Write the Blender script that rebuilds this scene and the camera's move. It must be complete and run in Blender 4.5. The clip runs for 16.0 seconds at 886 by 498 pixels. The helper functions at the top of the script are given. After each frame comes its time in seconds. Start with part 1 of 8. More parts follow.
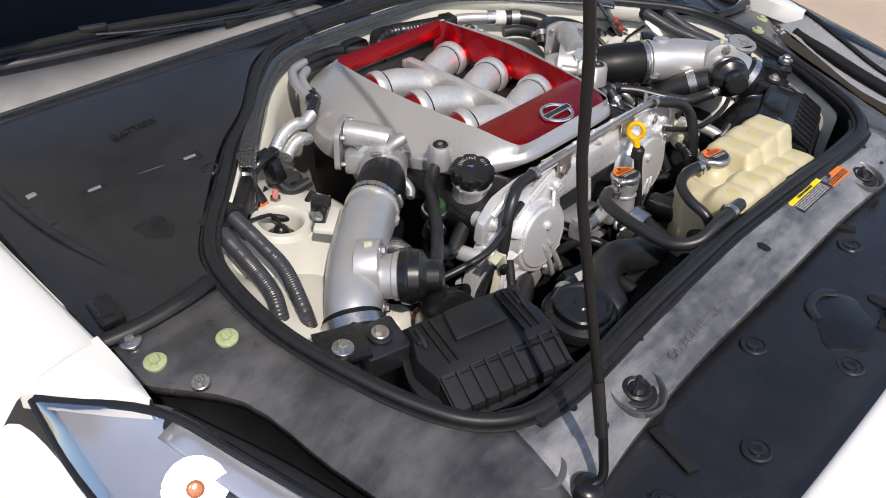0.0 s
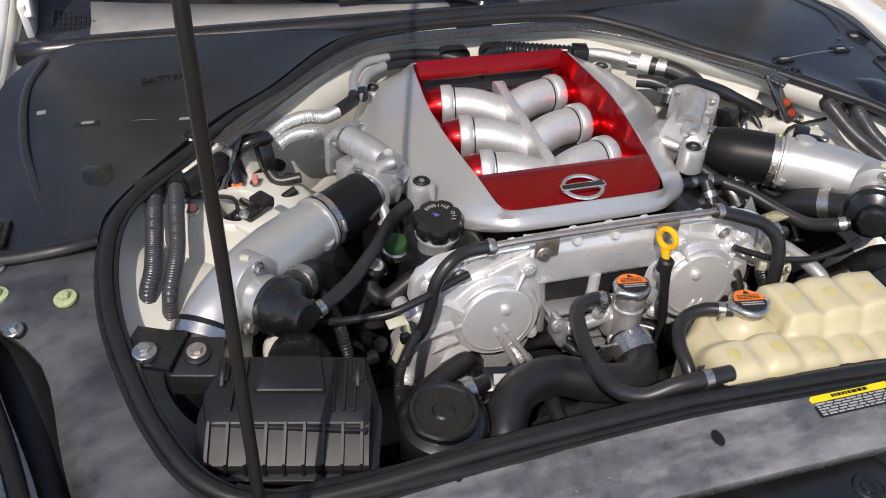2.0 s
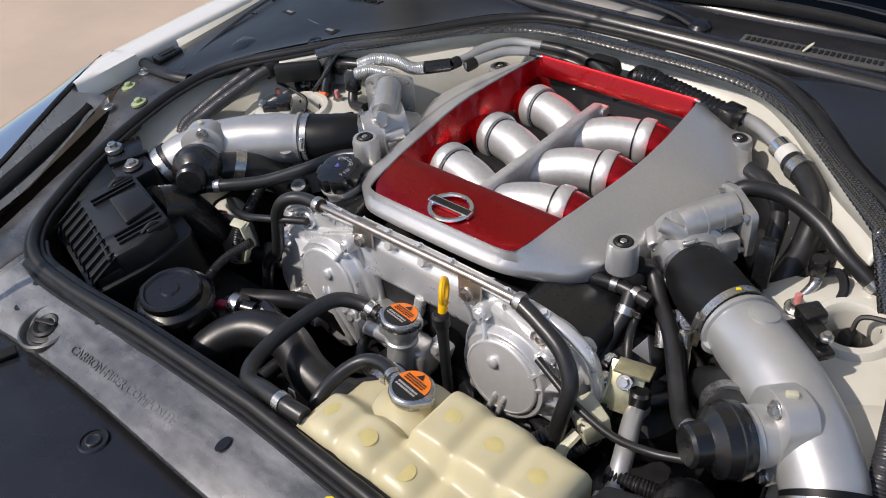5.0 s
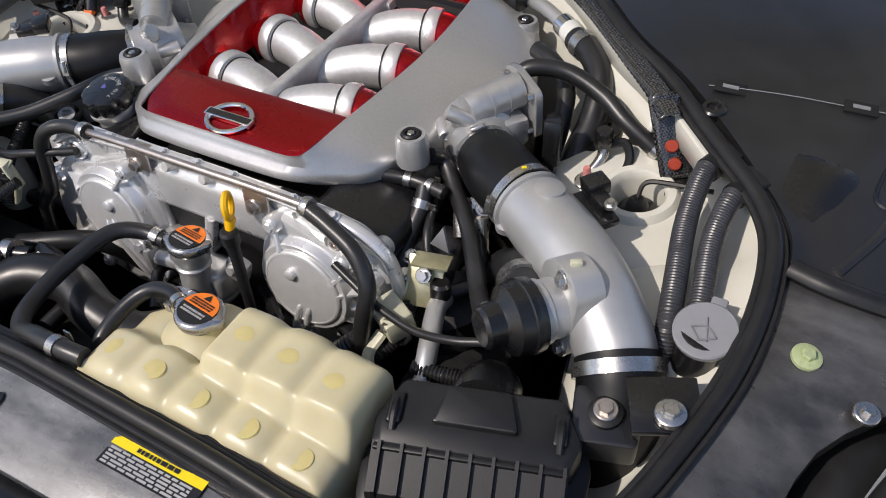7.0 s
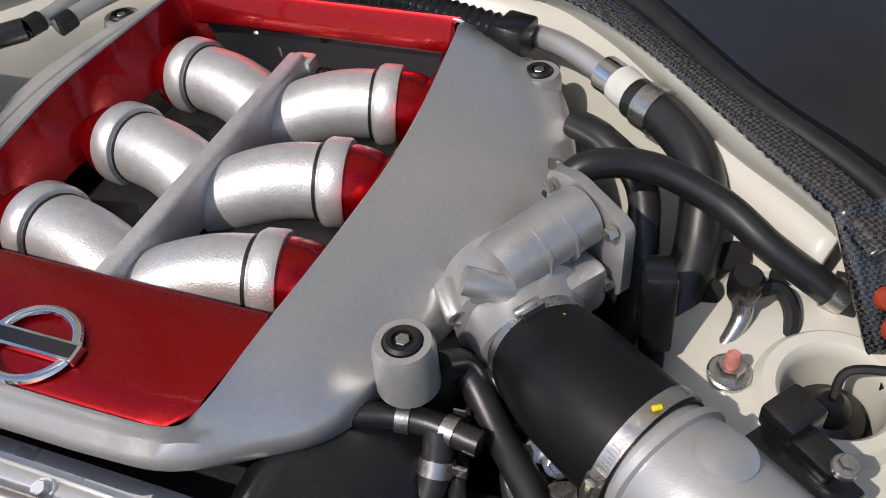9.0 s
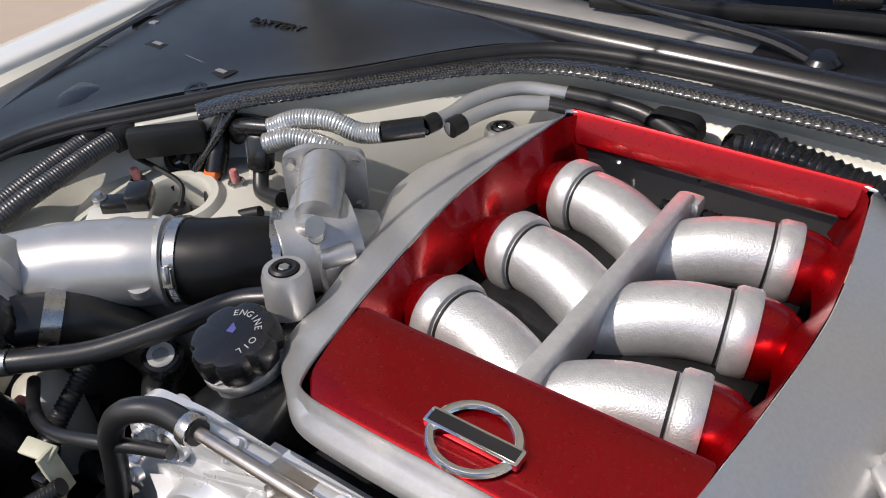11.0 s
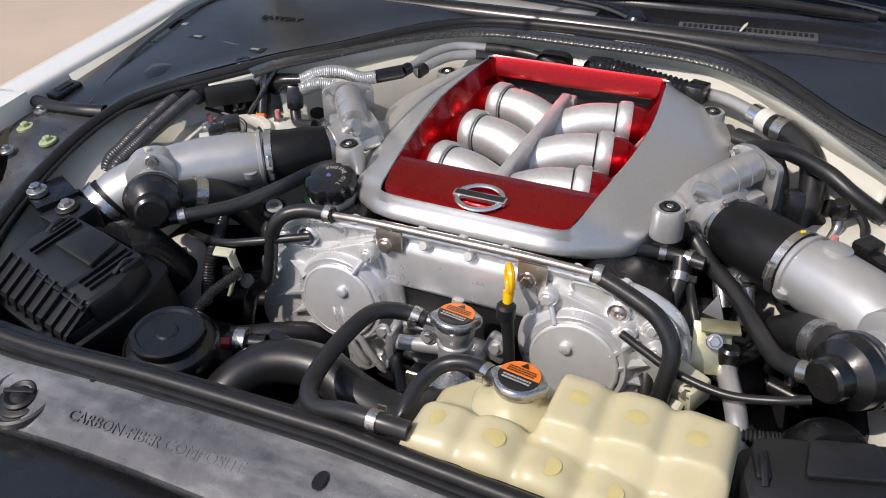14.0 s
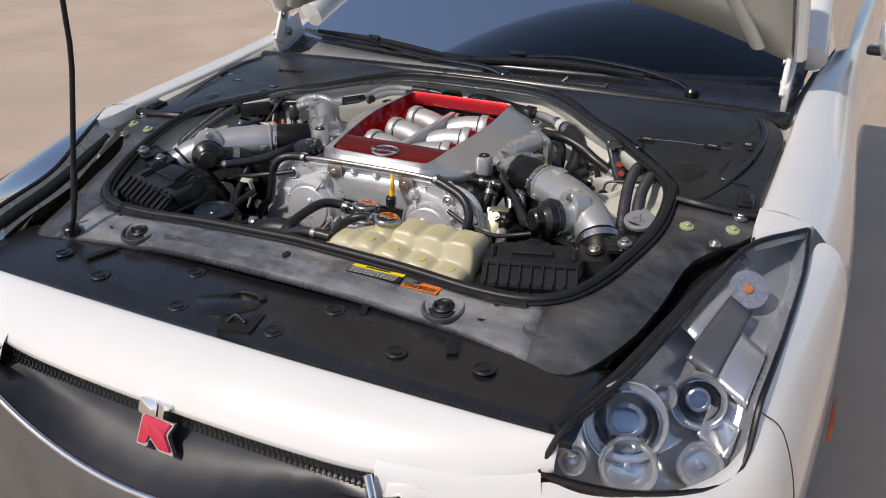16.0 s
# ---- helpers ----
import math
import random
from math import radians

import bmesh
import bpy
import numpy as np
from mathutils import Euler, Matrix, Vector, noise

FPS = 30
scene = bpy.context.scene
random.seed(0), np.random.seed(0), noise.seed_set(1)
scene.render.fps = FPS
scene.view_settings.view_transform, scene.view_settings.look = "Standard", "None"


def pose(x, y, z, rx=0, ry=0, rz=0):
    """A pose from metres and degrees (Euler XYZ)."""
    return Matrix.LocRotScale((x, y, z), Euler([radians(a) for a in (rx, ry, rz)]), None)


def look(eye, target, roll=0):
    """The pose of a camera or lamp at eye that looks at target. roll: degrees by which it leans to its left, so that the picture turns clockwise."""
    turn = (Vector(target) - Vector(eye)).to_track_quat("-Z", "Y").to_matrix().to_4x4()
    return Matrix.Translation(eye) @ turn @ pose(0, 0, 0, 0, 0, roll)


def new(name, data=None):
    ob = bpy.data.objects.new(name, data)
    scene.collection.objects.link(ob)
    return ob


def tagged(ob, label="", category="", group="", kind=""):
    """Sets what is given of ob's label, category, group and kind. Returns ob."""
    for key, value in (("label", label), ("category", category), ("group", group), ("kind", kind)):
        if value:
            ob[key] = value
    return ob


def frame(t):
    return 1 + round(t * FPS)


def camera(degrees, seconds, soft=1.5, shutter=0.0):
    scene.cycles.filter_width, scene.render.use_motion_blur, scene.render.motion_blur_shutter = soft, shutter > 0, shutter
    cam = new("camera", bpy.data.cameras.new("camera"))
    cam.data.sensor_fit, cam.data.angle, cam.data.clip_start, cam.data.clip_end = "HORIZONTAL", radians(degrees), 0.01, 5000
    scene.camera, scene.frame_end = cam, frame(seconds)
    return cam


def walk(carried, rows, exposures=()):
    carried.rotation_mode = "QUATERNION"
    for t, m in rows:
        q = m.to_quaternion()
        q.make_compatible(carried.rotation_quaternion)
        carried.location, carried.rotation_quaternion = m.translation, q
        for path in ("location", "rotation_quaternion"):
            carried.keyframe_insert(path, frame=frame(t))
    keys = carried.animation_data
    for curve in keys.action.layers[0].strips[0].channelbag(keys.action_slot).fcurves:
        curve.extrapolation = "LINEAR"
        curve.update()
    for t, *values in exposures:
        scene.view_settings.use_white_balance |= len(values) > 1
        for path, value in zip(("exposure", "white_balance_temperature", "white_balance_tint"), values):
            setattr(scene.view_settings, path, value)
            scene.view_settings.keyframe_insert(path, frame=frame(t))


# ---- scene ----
cam = camera(56.3, 16.0, soft=1.0)
UNIT, GROUND = 1.1, 0.10  # metres for one plan unit; plan height of the ground


def place(p):
    """A point of the plan, in metres above the ground."""
    return Vector((p[0] * UNIT, p[1] * UNIT, (p[2] - GROUND) * UNIT))


PATH = [
    (0, (-1.002, -0.308, 1.505), (0.17, 0.79, 0.314), 0.8),
    (0.5, (-0.983, -0.29, 1.497), (0.187, 0.796, 0.292), -0.5),
    (1, (-0.913, -0.333, 1.499), (0.135, 0.864, 0.287), 0.4),
    (1.5, (-0.676, -0.424, 1.512), (0.094, 0.958, 0.288), 2.0),
    (2, (-0.459, -0.451, 1.504), (0.022, 1.048, 0.27), 2.8),
    (2.5, (-0.228, -0.476, 1.523), (-0.139, 1.087, 0.279), -0.0),
    (3, (0.058, -0.53, 1.541), (-0.259, 1.035, 0.337), -3.6),
    (3.2, (0.132, -0.511, 1.533), (-0.3, 1.034, 0.338), -3.9),
    (5.3, (0.595, -0.206, 1.462), (-0.51, 0.904, 0.218), -5.3),
    (5.5, (0.602, -0.2, 1.454), (-0.462, 0.92, 0.185), -4.9),
    (6, (0.62, -0.196, 1.441), (-0.302, 0.975, 0.107), -3.7),
    (6.5, (0.626, -0.2, 1.438), (-0.186, 1.02, 0.076), -3.0),
    (7, (0.622, -0.176, 1.425), (-0.129, 1.056, 0.041), -3.8),
    (7.5, (0.577, -0.077, 1.362), (-0.102, 1.156, -0.059), -5.9),
    (8, (0.448, 0.115, 1.29), (-0.098, 1.369, -0.169), -6.2),
    (8.2, (0.411, 0.181, 1.262), (-0.071, 1.438, -0.217), -4.9),
    (10.3, (0.28, 0.19, 1.237), (-0.525, 1.59, 0.056), -3.0),
    (10.5, (0.247, 0.17, 1.242), (-0.582, 1.558, 0.065), -2.2),
    (11, (0.187, 0.113, 1.257), (-0.775, 1.427, 0.097), -2.2),
    (11.5, (0.159, 0.066, 1.257), (-0.916, 1.313, 0.121), -2.4),
    (12, (0.157, 0.022, 1.259), (-0.978, 1.219, 0.128), -2.2),
    (12.5, (0.186, -0.051, 1.272), (-0.943, 1.153, 0.143), -2.3),
    (13, (0.295, -0.2, 1.309), (-0.741, 1.082, 0.175), -2.6),
    (13.5, (0.311, -0.3, 1.352), (-0.559, 1.102, 0.221), -1.9),
    (14, (0.321, -0.377, 1.378), (-0.395, 1.113, 0.253), -1.8),
    (14.5, (0.401, -0.478, 1.405), (-0.278, 1.069, 0.335), -1.3),
    (15, (0.577, -0.657, 1.429), (-0.143, 0.921, 0.433), -0.3),
    (15.5, (0.73, -0.868, 1.447), (-0.037, 0.727, 0.516), -0.5),
    (16, (0.88, -1.067, 1.492), (0.069, 0.528, 0.599), -0.6),
]
EXPOSURES = [(0.0, 0.14, 6700, 15), (2.0, 0.12, 6700, 15), (3.2, 0.02, 6700, 15), (7.0, 0.0, 6700, 15), (8.0, -0.15, 6700, 15), (10.3, 0.0, 6700, 15), (12.0, 0.04, 6700, 15), (13.0, 0.14, 6700, 15), (14.5, 0.06, 6700, 15), (15.4, 0.04, 6700, 15), (16.0, -0.28, 6700, 15)]
walk(cam, [(t, look(Vector(eye), Vector(target), roll)) for t, eye, target, roll in PATH], exposures=EXPOSURES)

# ---- light ----
SUN = Vector((-0.34, -0.58, 0.74)).normalized()
world = bpy.data.worlds.new("sky")
scene.world = world
world.use_nodes = True
wn = world.node_tree.nodes
sky = wn.new("ShaderNodeTexSky")
sky.sky_type = "NISHITA"
sky.sun_disc = False
sky.sun_elevation = math.asin(SUN.z)
sky.sun_rotation = math.atan2(SUN.x, SUN.y)
world.node_tree.links.new(sky.outputs[0], wn["Background"].inputs[0])
wn["Background"].inputs[1].default_value = 0.14
sun = new("sun", bpy.data.lights.new("sun", "SUN"))
sun.data.energy, sun.data.angle, sun.data.color = 3.3, radians(0.6), (1.0, 0.945, 0.86)
sun.matrix_world = look(SUN * 20, (0, 0, 0))


# ---- materials ----
def shade(name, colour, rough=0.5, metal=0.0, vary=0.12, scale=40.0, bump=0.0, bscale=400.0, coat=0.0, second=None,
          wear=0.0, spec=0.5, sss=0.0, stretch=None):
    """A node material: base colour varied at two scales, roughness broken up, and fine relief."""
    m = bpy.data.materials.new(name)
    m.use_nodes = True
    n, l = m.node_tree.nodes, m.node_tree.links
    b = n["Principled BSDF"]
    tc = n.new("ShaderNodeTexCoord")

    def noisy(sc, detail=4.0, rough_=0.6, squash=None):
        t = n.new("ShaderNodeTexNoise")
        t.inputs["Scale"].default_value, t.inputs["Detail"].default_value, t.inputs["Roughness"].default_value = sc, detail, rough_
        if squash:
            mp = n.new("ShaderNodeMapping")
            mp.inputs["Scale"].default_value = squash
            l.new(tc.outputs["Object"], mp.inputs["Vector"])
            l.new(mp.outputs[0], t.inputs["Vector"])
        else:
            l.new(tc.outputs["Object"], t.inputs["Vector"])
        return t.outputs["Fac"]

    def ramp(src, lo, hi, a, c):
        r = n.new("ShaderNodeMapRange")
        r.inputs[1].default_value, r.inputs[2].default_value, r.inputs[3].default_value, r.inputs[4].default_value = lo, hi, a, c
        l.new(src, r.inputs[0])
        return r.outputs[0]

    mix = n.new("ShaderNodeMix")
    mix.data_type = "RGBA"
    dark = tuple(c * (1 - vary) for c in colour)
    light = tuple(min(1, c * (1 + vary)) for c in colour)
    mix.inputs["A"].default_value, mix.inputs["B"].default_value = (*dark, 1), (*light, 1)
    l.new(ramp(noisy(scale), 0.3, 0.7, 0, 1), mix.inputs["Factor"])
    out = mix.outputs["Result"]
    if second:
        mx = n.new("ShaderNodeMix")
        mx.data_type = "RGBA"
        mx.inputs["B"].default_value = (*second, 1)
        l.new(out, mx.inputs["A"])
        l.new(ramp(noisy(scale * 0.22, 6.0, 0.65, stretch), 0.44, 0.70, 0, wear or 0.6), mx.inputs["Factor"])
        out = mx.outputs["Result"]
    l.new(out, b.inputs["Base Color"])
    b.inputs["Metallic"].default_value = metal
    l.new(ramp(noisy(scale * 0.6), 0.25, 0.75, max(0.02, rough * 0.82), min(1, rough * 1.18)), b.inputs["Roughness"])
    b.inputs["Coat Weight"].default_value = coat
    b.inputs["Coat Roughness"].default_value = 0.05
    b.inputs["Specular IOR Level"].default_value = spec
    if sss:
        b.inputs["Subsurface Weight"].default_value = sss
        b.inputs["Subsurface Radius"].default_value = (0.02, 0.014, 0.006)
        b.inputs["Subsurface Scale"].default_value = 1.0
    if bump:
        bp = n.new("ShaderNodeBump")
        bp.inputs["Strength"].default_value, bp.inputs["Distance"].default_value = bump, 0.001
        l.new(noisy(bscale, 2.0), bp.inputs["Height"])
        l.new(bp.outputs[0], b.inputs["Normal"])
    return m


def clear_material(name, tint, ior=1.5, rough=0.0, dim=1.0):
    """A thin pane: it lets light through, tinted, and mirrors by Fresnel."""
    m = bpy.data.materials.new(name)
    m.use_nodes = True
    n, l = m.node_tree.nodes, m.node_tree.links
    n.remove(n["Principled BSDF"])
    tr, gl, mx, fr = (n.new("ShaderNodeBsdfTransparent"), n.new("ShaderNodeBsdfGlossy"), n.new("ShaderNodeMixShader"), n.new("ShaderNodeFresnel"))
    tr.inputs[0].default_value = (*(c * dim for c in tint), 1)
    gl.inputs["Roughness"].default_value = rough
    fr.inputs[0].default_value = ior
    l.new(fr.outputs[0], mx.inputs[0])
    l.new(tr.outputs[0], mx.inputs[1])
    l.new(gl.outputs[0], mx.inputs[2])
    l.new(mx.outputs[0], n["Material Output"].inputs[0])
    return m


WHITE = shade("pearl white paint", (0.80, 0.79, 0.75), 0.22, vary=0.02, scale=6, coat=0.8)
BAYWHITE = shade("cream body paint in the bay", (0.63, 0.62, 0.545), 0.32, vary=0.05, scale=14, coat=0.3, second=(0.47, 0.46, 0.40), wear=0.25)
PLASTIC = shade("black moulded plastic", (0.014, 0.0143, 0.016), 0.33, vary=0.25, scale=25, bump=0.12, bscale=900, second=(0.023, 0.0235, 0.026), wear=0.4, spec=0.6)
GLOSSBLACK = shade("smooth black plastic", (0.009, 0.009, 0.0095), 0.27, vary=0.2, scale=30, bump=0.08, bscale=500, spec=0.6)
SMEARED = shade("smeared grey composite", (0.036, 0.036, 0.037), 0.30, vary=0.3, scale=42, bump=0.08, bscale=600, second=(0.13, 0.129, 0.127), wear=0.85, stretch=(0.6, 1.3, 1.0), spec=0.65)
# same composite as SMEARED, streaks kept, greyed lighter to paint the beam's sheen
BEAMSHEEN = shade("streaked composite with sheen in its grey", (0.090, 0.090, 0.091), 0.28, vary=0.3, scale=50, bump=0.10, bscale=600, second=(0.32, 0.318, 0.312), wear=0.9, stretch=(0.5, 1.6, 1.0), spec=0.8, coat=0.35)
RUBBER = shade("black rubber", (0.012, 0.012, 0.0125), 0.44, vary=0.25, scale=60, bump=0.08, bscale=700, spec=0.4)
HOSE = shade("hose rubber", (0.013, 0.013, 0.0135), 0.36, vary=0.25, scale=50, bump=0.10, bscale=600, spec=0.55, second=(0.034, 0.034, 0.034), wear=0.5)
SILICONE = shade("silicone boot", (0.006, 0.006, 0.0065), 0.42, vary=0.2, scale=50, bump=0.06, bscale=500, spec=0.3)
GREYLOOM = shade("black corrugated conduit", (0.040, 0.040, 0.044), 0.36, vary=0.2, scale=60, spec=0.6)
SILVER = shade("silver cover paint", (0.53, 0.527, 0.52), 0.34, metal=0.62, vary=0.05, scale=300, bump=0.06, bscale=1500, coat=0.15)
RUNNER = shade("cast silver runner", (0.62, 0.62, 0.61), 0.40, metal=0.6, vary=0.08, scale=140, bump=0.36, bscale=700)
CASTGREY = shade("matt cast throttle alloy", (0.46, 0.46, 0.455), 0.36, metal=0.62, vary=0.08, scale=80, bump=0.22, bscale=800)
CASTALU = shade("cast aluminium", (0.74, 0.74, 0.735), 0.30, metal=0.52, vary=0.05, scale=60, bump=0.10, bscale=650, second=(0.58, 0.58, 0.58), wear=0.5)
DISCALU = shade("satin cast disc", (0.72, 0.72, 0.715), 0.40, metal=0.50, vary=0.04, scale=80, bump=0.10, bscale=900)
BOXBLACK = shade("matt black box plastic", (0.011, 0.011, 0.0118), 0.42, vary=0.2, scale=30, bump=0.10, bscale=700, spec=0.42)
TURNBOWL = shade("turn lamp reflector", (0.60, 0.60, 0.61), 0.25, metal=0.7, vary=0.25, scale=140, bump=0.4, bscale=90)
PIPEALU = shade("satin aluminium pipe", (0.48, 0.48, 0.475), 0.38, metal=0.58, vary=0.05, scale=40, bump=0.10, bscale=900)
REDPAINT = shade("candy red paint", (0.36, 0.0015, 0.005), 0.30, metal=0.80, vary=0.06, scale=500, coat=0.35)
CHROME = shade("chrome", (0.80, 0.80, 0.81), 0.08, metal=1.0, vary=0.03, scale=80)
CAPSTEEL = shade("dull pressed cap steel", (0.46, 0.455, 0.45), 0.26, metal=0.9, vary=0.1, scale=120, bump=0.05)
STEEL = shade("zinc steel", (0.50, 0.49, 0.47), 0.28, metal=0.95, vary=0.12, scale=150, bump=0.08)
BRONZE = shade("heat tinted steel", (0.50, 0.45, 0.41), 0.32, metal=0.9, vary=0.15, scale=100)
# for dark metal parts, and for shade painted deep in the bay
BAYDARK = shade("dark metal and bay shade", (0.020, 0.020, 0.021), 0.45, metal=0.3, vary=0.4, scale=40, bump=0.3, bscale=300, spec=0.4)
CREAM = shade("cream plastic tank", (0.56, 0.50, 0.31), 0.36, vary=0.05, scale=18, sss=0.25, bump=0.06, bscale=300, second=(0.58, 0.535, 0.385), wear=0.5)
NIPPLE = shade("yellowed plastic weld", (0.62, 0.51, 0.22), 0.45, vary=0.06, scale=60, sss=0.3)
LOOMBEIGE = shade("beige connector plastic", (0.50, 0.49, 0.36), 0.45, vary=0.1, scale=60)
GREYCAP = shade("grey cap plastic", (0.22, 0.225, 0.235), 0.45, vary=0.06, scale=40, bump=0.05)
ORANGE = shade("orange label", (0.85, 0.20, 0.02), 0.4, vary=0.06, scale=90)
LABELBLACK = shade("black label", (0.015, 0.015, 0.016), 0.35, vary=0.2, scale=90)
YELLOW = shade("yellow label", (0.85, 0.66, 0.01), 0.4, vary=0.05, scale=90)
HANDLE = shade("yellow dipstick plastic", (0.85, 0.45, 0.005), 0.35, vary=0.05, scale=90)
PRINT = shade("pale print", (0.40, 0.40, 0.39), 0.5, vary=0.05, scale=90)
APRON = shade("satin black panel plastic", (0.013, 0.013, 0.0145), 0.26, vary=0.25, scale=22, bump=0.06, bscale=900, second=(0.026, 0.026, 0.028), wear=0.4, spec=0.6)
GREEN = shade("green chromate clip", (0.36, 0.42, 0.22), 0.4, vary=0.15, scale=200)
PLUG = shade("orange connector", (0.75, 0.16, 0.02), 0.4, vary=0.08, scale=100)
REDDOT = shade("orange red bolt cap", (0.34, 0.045, 0.018), 0.35, vary=0.1, scale=100)
PINK = shade("pink thread sealant", (0.60, 0.22, 0.20), 0.5, vary=0.2, scale=200)
AMBER = shade("amber lens", (0.60, 0.22, 0.09), 0.12, vary=0.2, scale=160, bump=0.6, bscale=200)
REFLECTOR = shade("headlight reflector", (0.80, 0.81, 0.83), 0.20, metal=0.72, vary=0.04, scale=25, bump=0.25, bscale=60)
LAMPGREY = shade("headlight bezel", (0.50, 0.52, 0.56), 0.28, metal=0.5, vary=0.08, scale=15)
LENS = clear_material("clear lamp lens", (0.95, 0.96, 0.98), 1.5)
DOME = clear_material("clear projector dome", (0.84, 0.88, 0.94), 1.7)
STEMBLUE = shade("dark grey lamp panel", (0.16, 0.165, 0.18), 0.25, metal=0.4, vary=0.1, scale=15)
GLASS = clear_material("tinted windscreen glass", (0.08, 0.14, 0.17), 1.22)
CABIN = shade("dark cabin trim", (0.02, 0.022, 0.025), 0.6, vary=0.3, scale=8)
BADGERED = shade("badge red", (0.60, 0.02, 0.06), 0.25, vary=0.04, coat=0.5)
ORANGEFILM = shade("side marker", (0.65, 0.14, 0.04), 0.2, vary=0.08, scale=60)
GREYPAINT = shade("grey lower grille", (0.10, 0.095, 0.09), 0.45, vary=0.15, scale=12)


def ground_material():
    m = shade("concrete yard", (0.55, 0.43, 0.315), 0.85, vary=0.14, scale=1.4, bump=0.5, bscale=120, second=(0.48, 0.375, 0.295), wear=0.7)
    return m


CONCRETE = ground_material()


def weave_material(name, across, colour, high):
    """Woven carbon: a checker at the size of the tows, its paler colour painting glints."""
    m = shade(name, colour, 0.24, vary=0.1, scale=80, coat=0.7, spec=0.6)
    n, l = m.node_tree.nodes, m.node_tree.links
    b = n["Principled BSDF"]
    ck = n.new("ShaderNodeTexChecker")
    ck.inputs["Scale"].default_value = across
    ck.inputs["Color1"].default_value, ck.inputs["Color2"].default_value = (*colour, 1), (*high, 1)
    tc = n.new("ShaderNodeTexCoord")
    l.new(tc.outputs["Object"], ck.inputs["Vector"])
    l.new(ck.outputs["Color"], b.inputs["Base Color"])
    bp = n.new("ShaderNodeBump")
    bp.inputs["Strength"].default_value, bp.inputs["Distance"].default_value = 0.5, 0.0006
    l.new(ck.outputs["Fac"], bp.inputs["Height"])
    l.new(bp.outputs[0], b.inputs["Normal"])
    return m


CARBON = weave_material("woven carbon", 400, (0.006, 0.006, 0.0065), (0.05, 0.05, 0.05))

# ---- shape helpers (all in plan units) ----
ORIGIN = {}


def thing(name, at, label, category, group="", kind=""):
    """An Empty at the base of a thing."""
    ob = new(name)
    ob.location = place(at)
    ob.empty_display_size = 0.02
    ORIGIN[ob] = place(at)
    return tagged(ob, label, category, group, kind)


def part(name, bm, material, parent=None, label="", smooth=38, bevel=0.0, solid=0.0, sub=0, segs=2):
    """Links a bmesh, built in plan units, as one mesh under a thing or a part (or alone)."""
    me = bpy.data.meshes.new(name)
    bm.normal_update()
    bm.to_mesh(me)
    bm.free()
    base = ORIGIN.get(parent, Vector((0, 0, 0)))
    co = np.empty(len(me.vertices) * 3, dtype=np.float32)
    me.vertices.foreach_get("co", co)
    co = co.reshape(-1, 3) * UNIT
    co -= np.array([base.x, base.y, base.z + GROUND * UNIT], dtype=np.float32)
    me.vertices.foreach_set("co", co.ravel())
    for p in me.polygons:
        p.use_smooth = True
    me.set_sharp_from_angle(angle=radians(smooth))
    me.materials.append(material)
    ob = new(name, me)
    if parent is not None:
        ob.parent = parent
    ORIGIN[ob] = base
    if solid:
        md = ob.modifiers.new("thick", "SOLIDIFY")
        md.thickness, md.offset = solid * UNIT, -1
    if bevel:
        md = ob.modifiers.new("edge", "BEVEL")
        md.width, md.segments, md.limit_method, md.angle_limit = bevel * UNIT, segs, "ANGLE", radians(35)
    if sub:
        md = ob.modifiers.new("smooth", "SUBSURF")
        md.levels = md.render_levels = sub
    if label:
        ob["label"] = label
    return ob


def alone(name, bm, material, label, category, group="", kind="", **kw):
    return tagged(part(name, bm, material, None, **kw), label, category, group, kind)


def curve_points(pts, n=8):
    """A smooth line through the points (Catmull-Rom)."""
    p = [Vector(q) for q in pts]
    if len(p) < 3:
        return [p[0].lerp(p[-1], i / n) for i in range(n + 1)]
    p = [p[0] * 2 - p[1]] + p + [p[-1] * 2 - p[-2]]
    out = []
    for i in range(1, len(p) - 2):
        for k in range(n):
            t = k / n
            out.append(0.5 * ((2 * p[i]) + (p[i + 1] - p[i - 1]) * t + (2 * p[i - 1] - 5 * p[i] + 4 * p[i + 1] - p[i + 2]) * t * t
                              + (3 * p[i] - p[i - 1] - 3 * p[i + 1] + p[i + 2]) * t ** 3))
    out.append(p[-2])
    return out


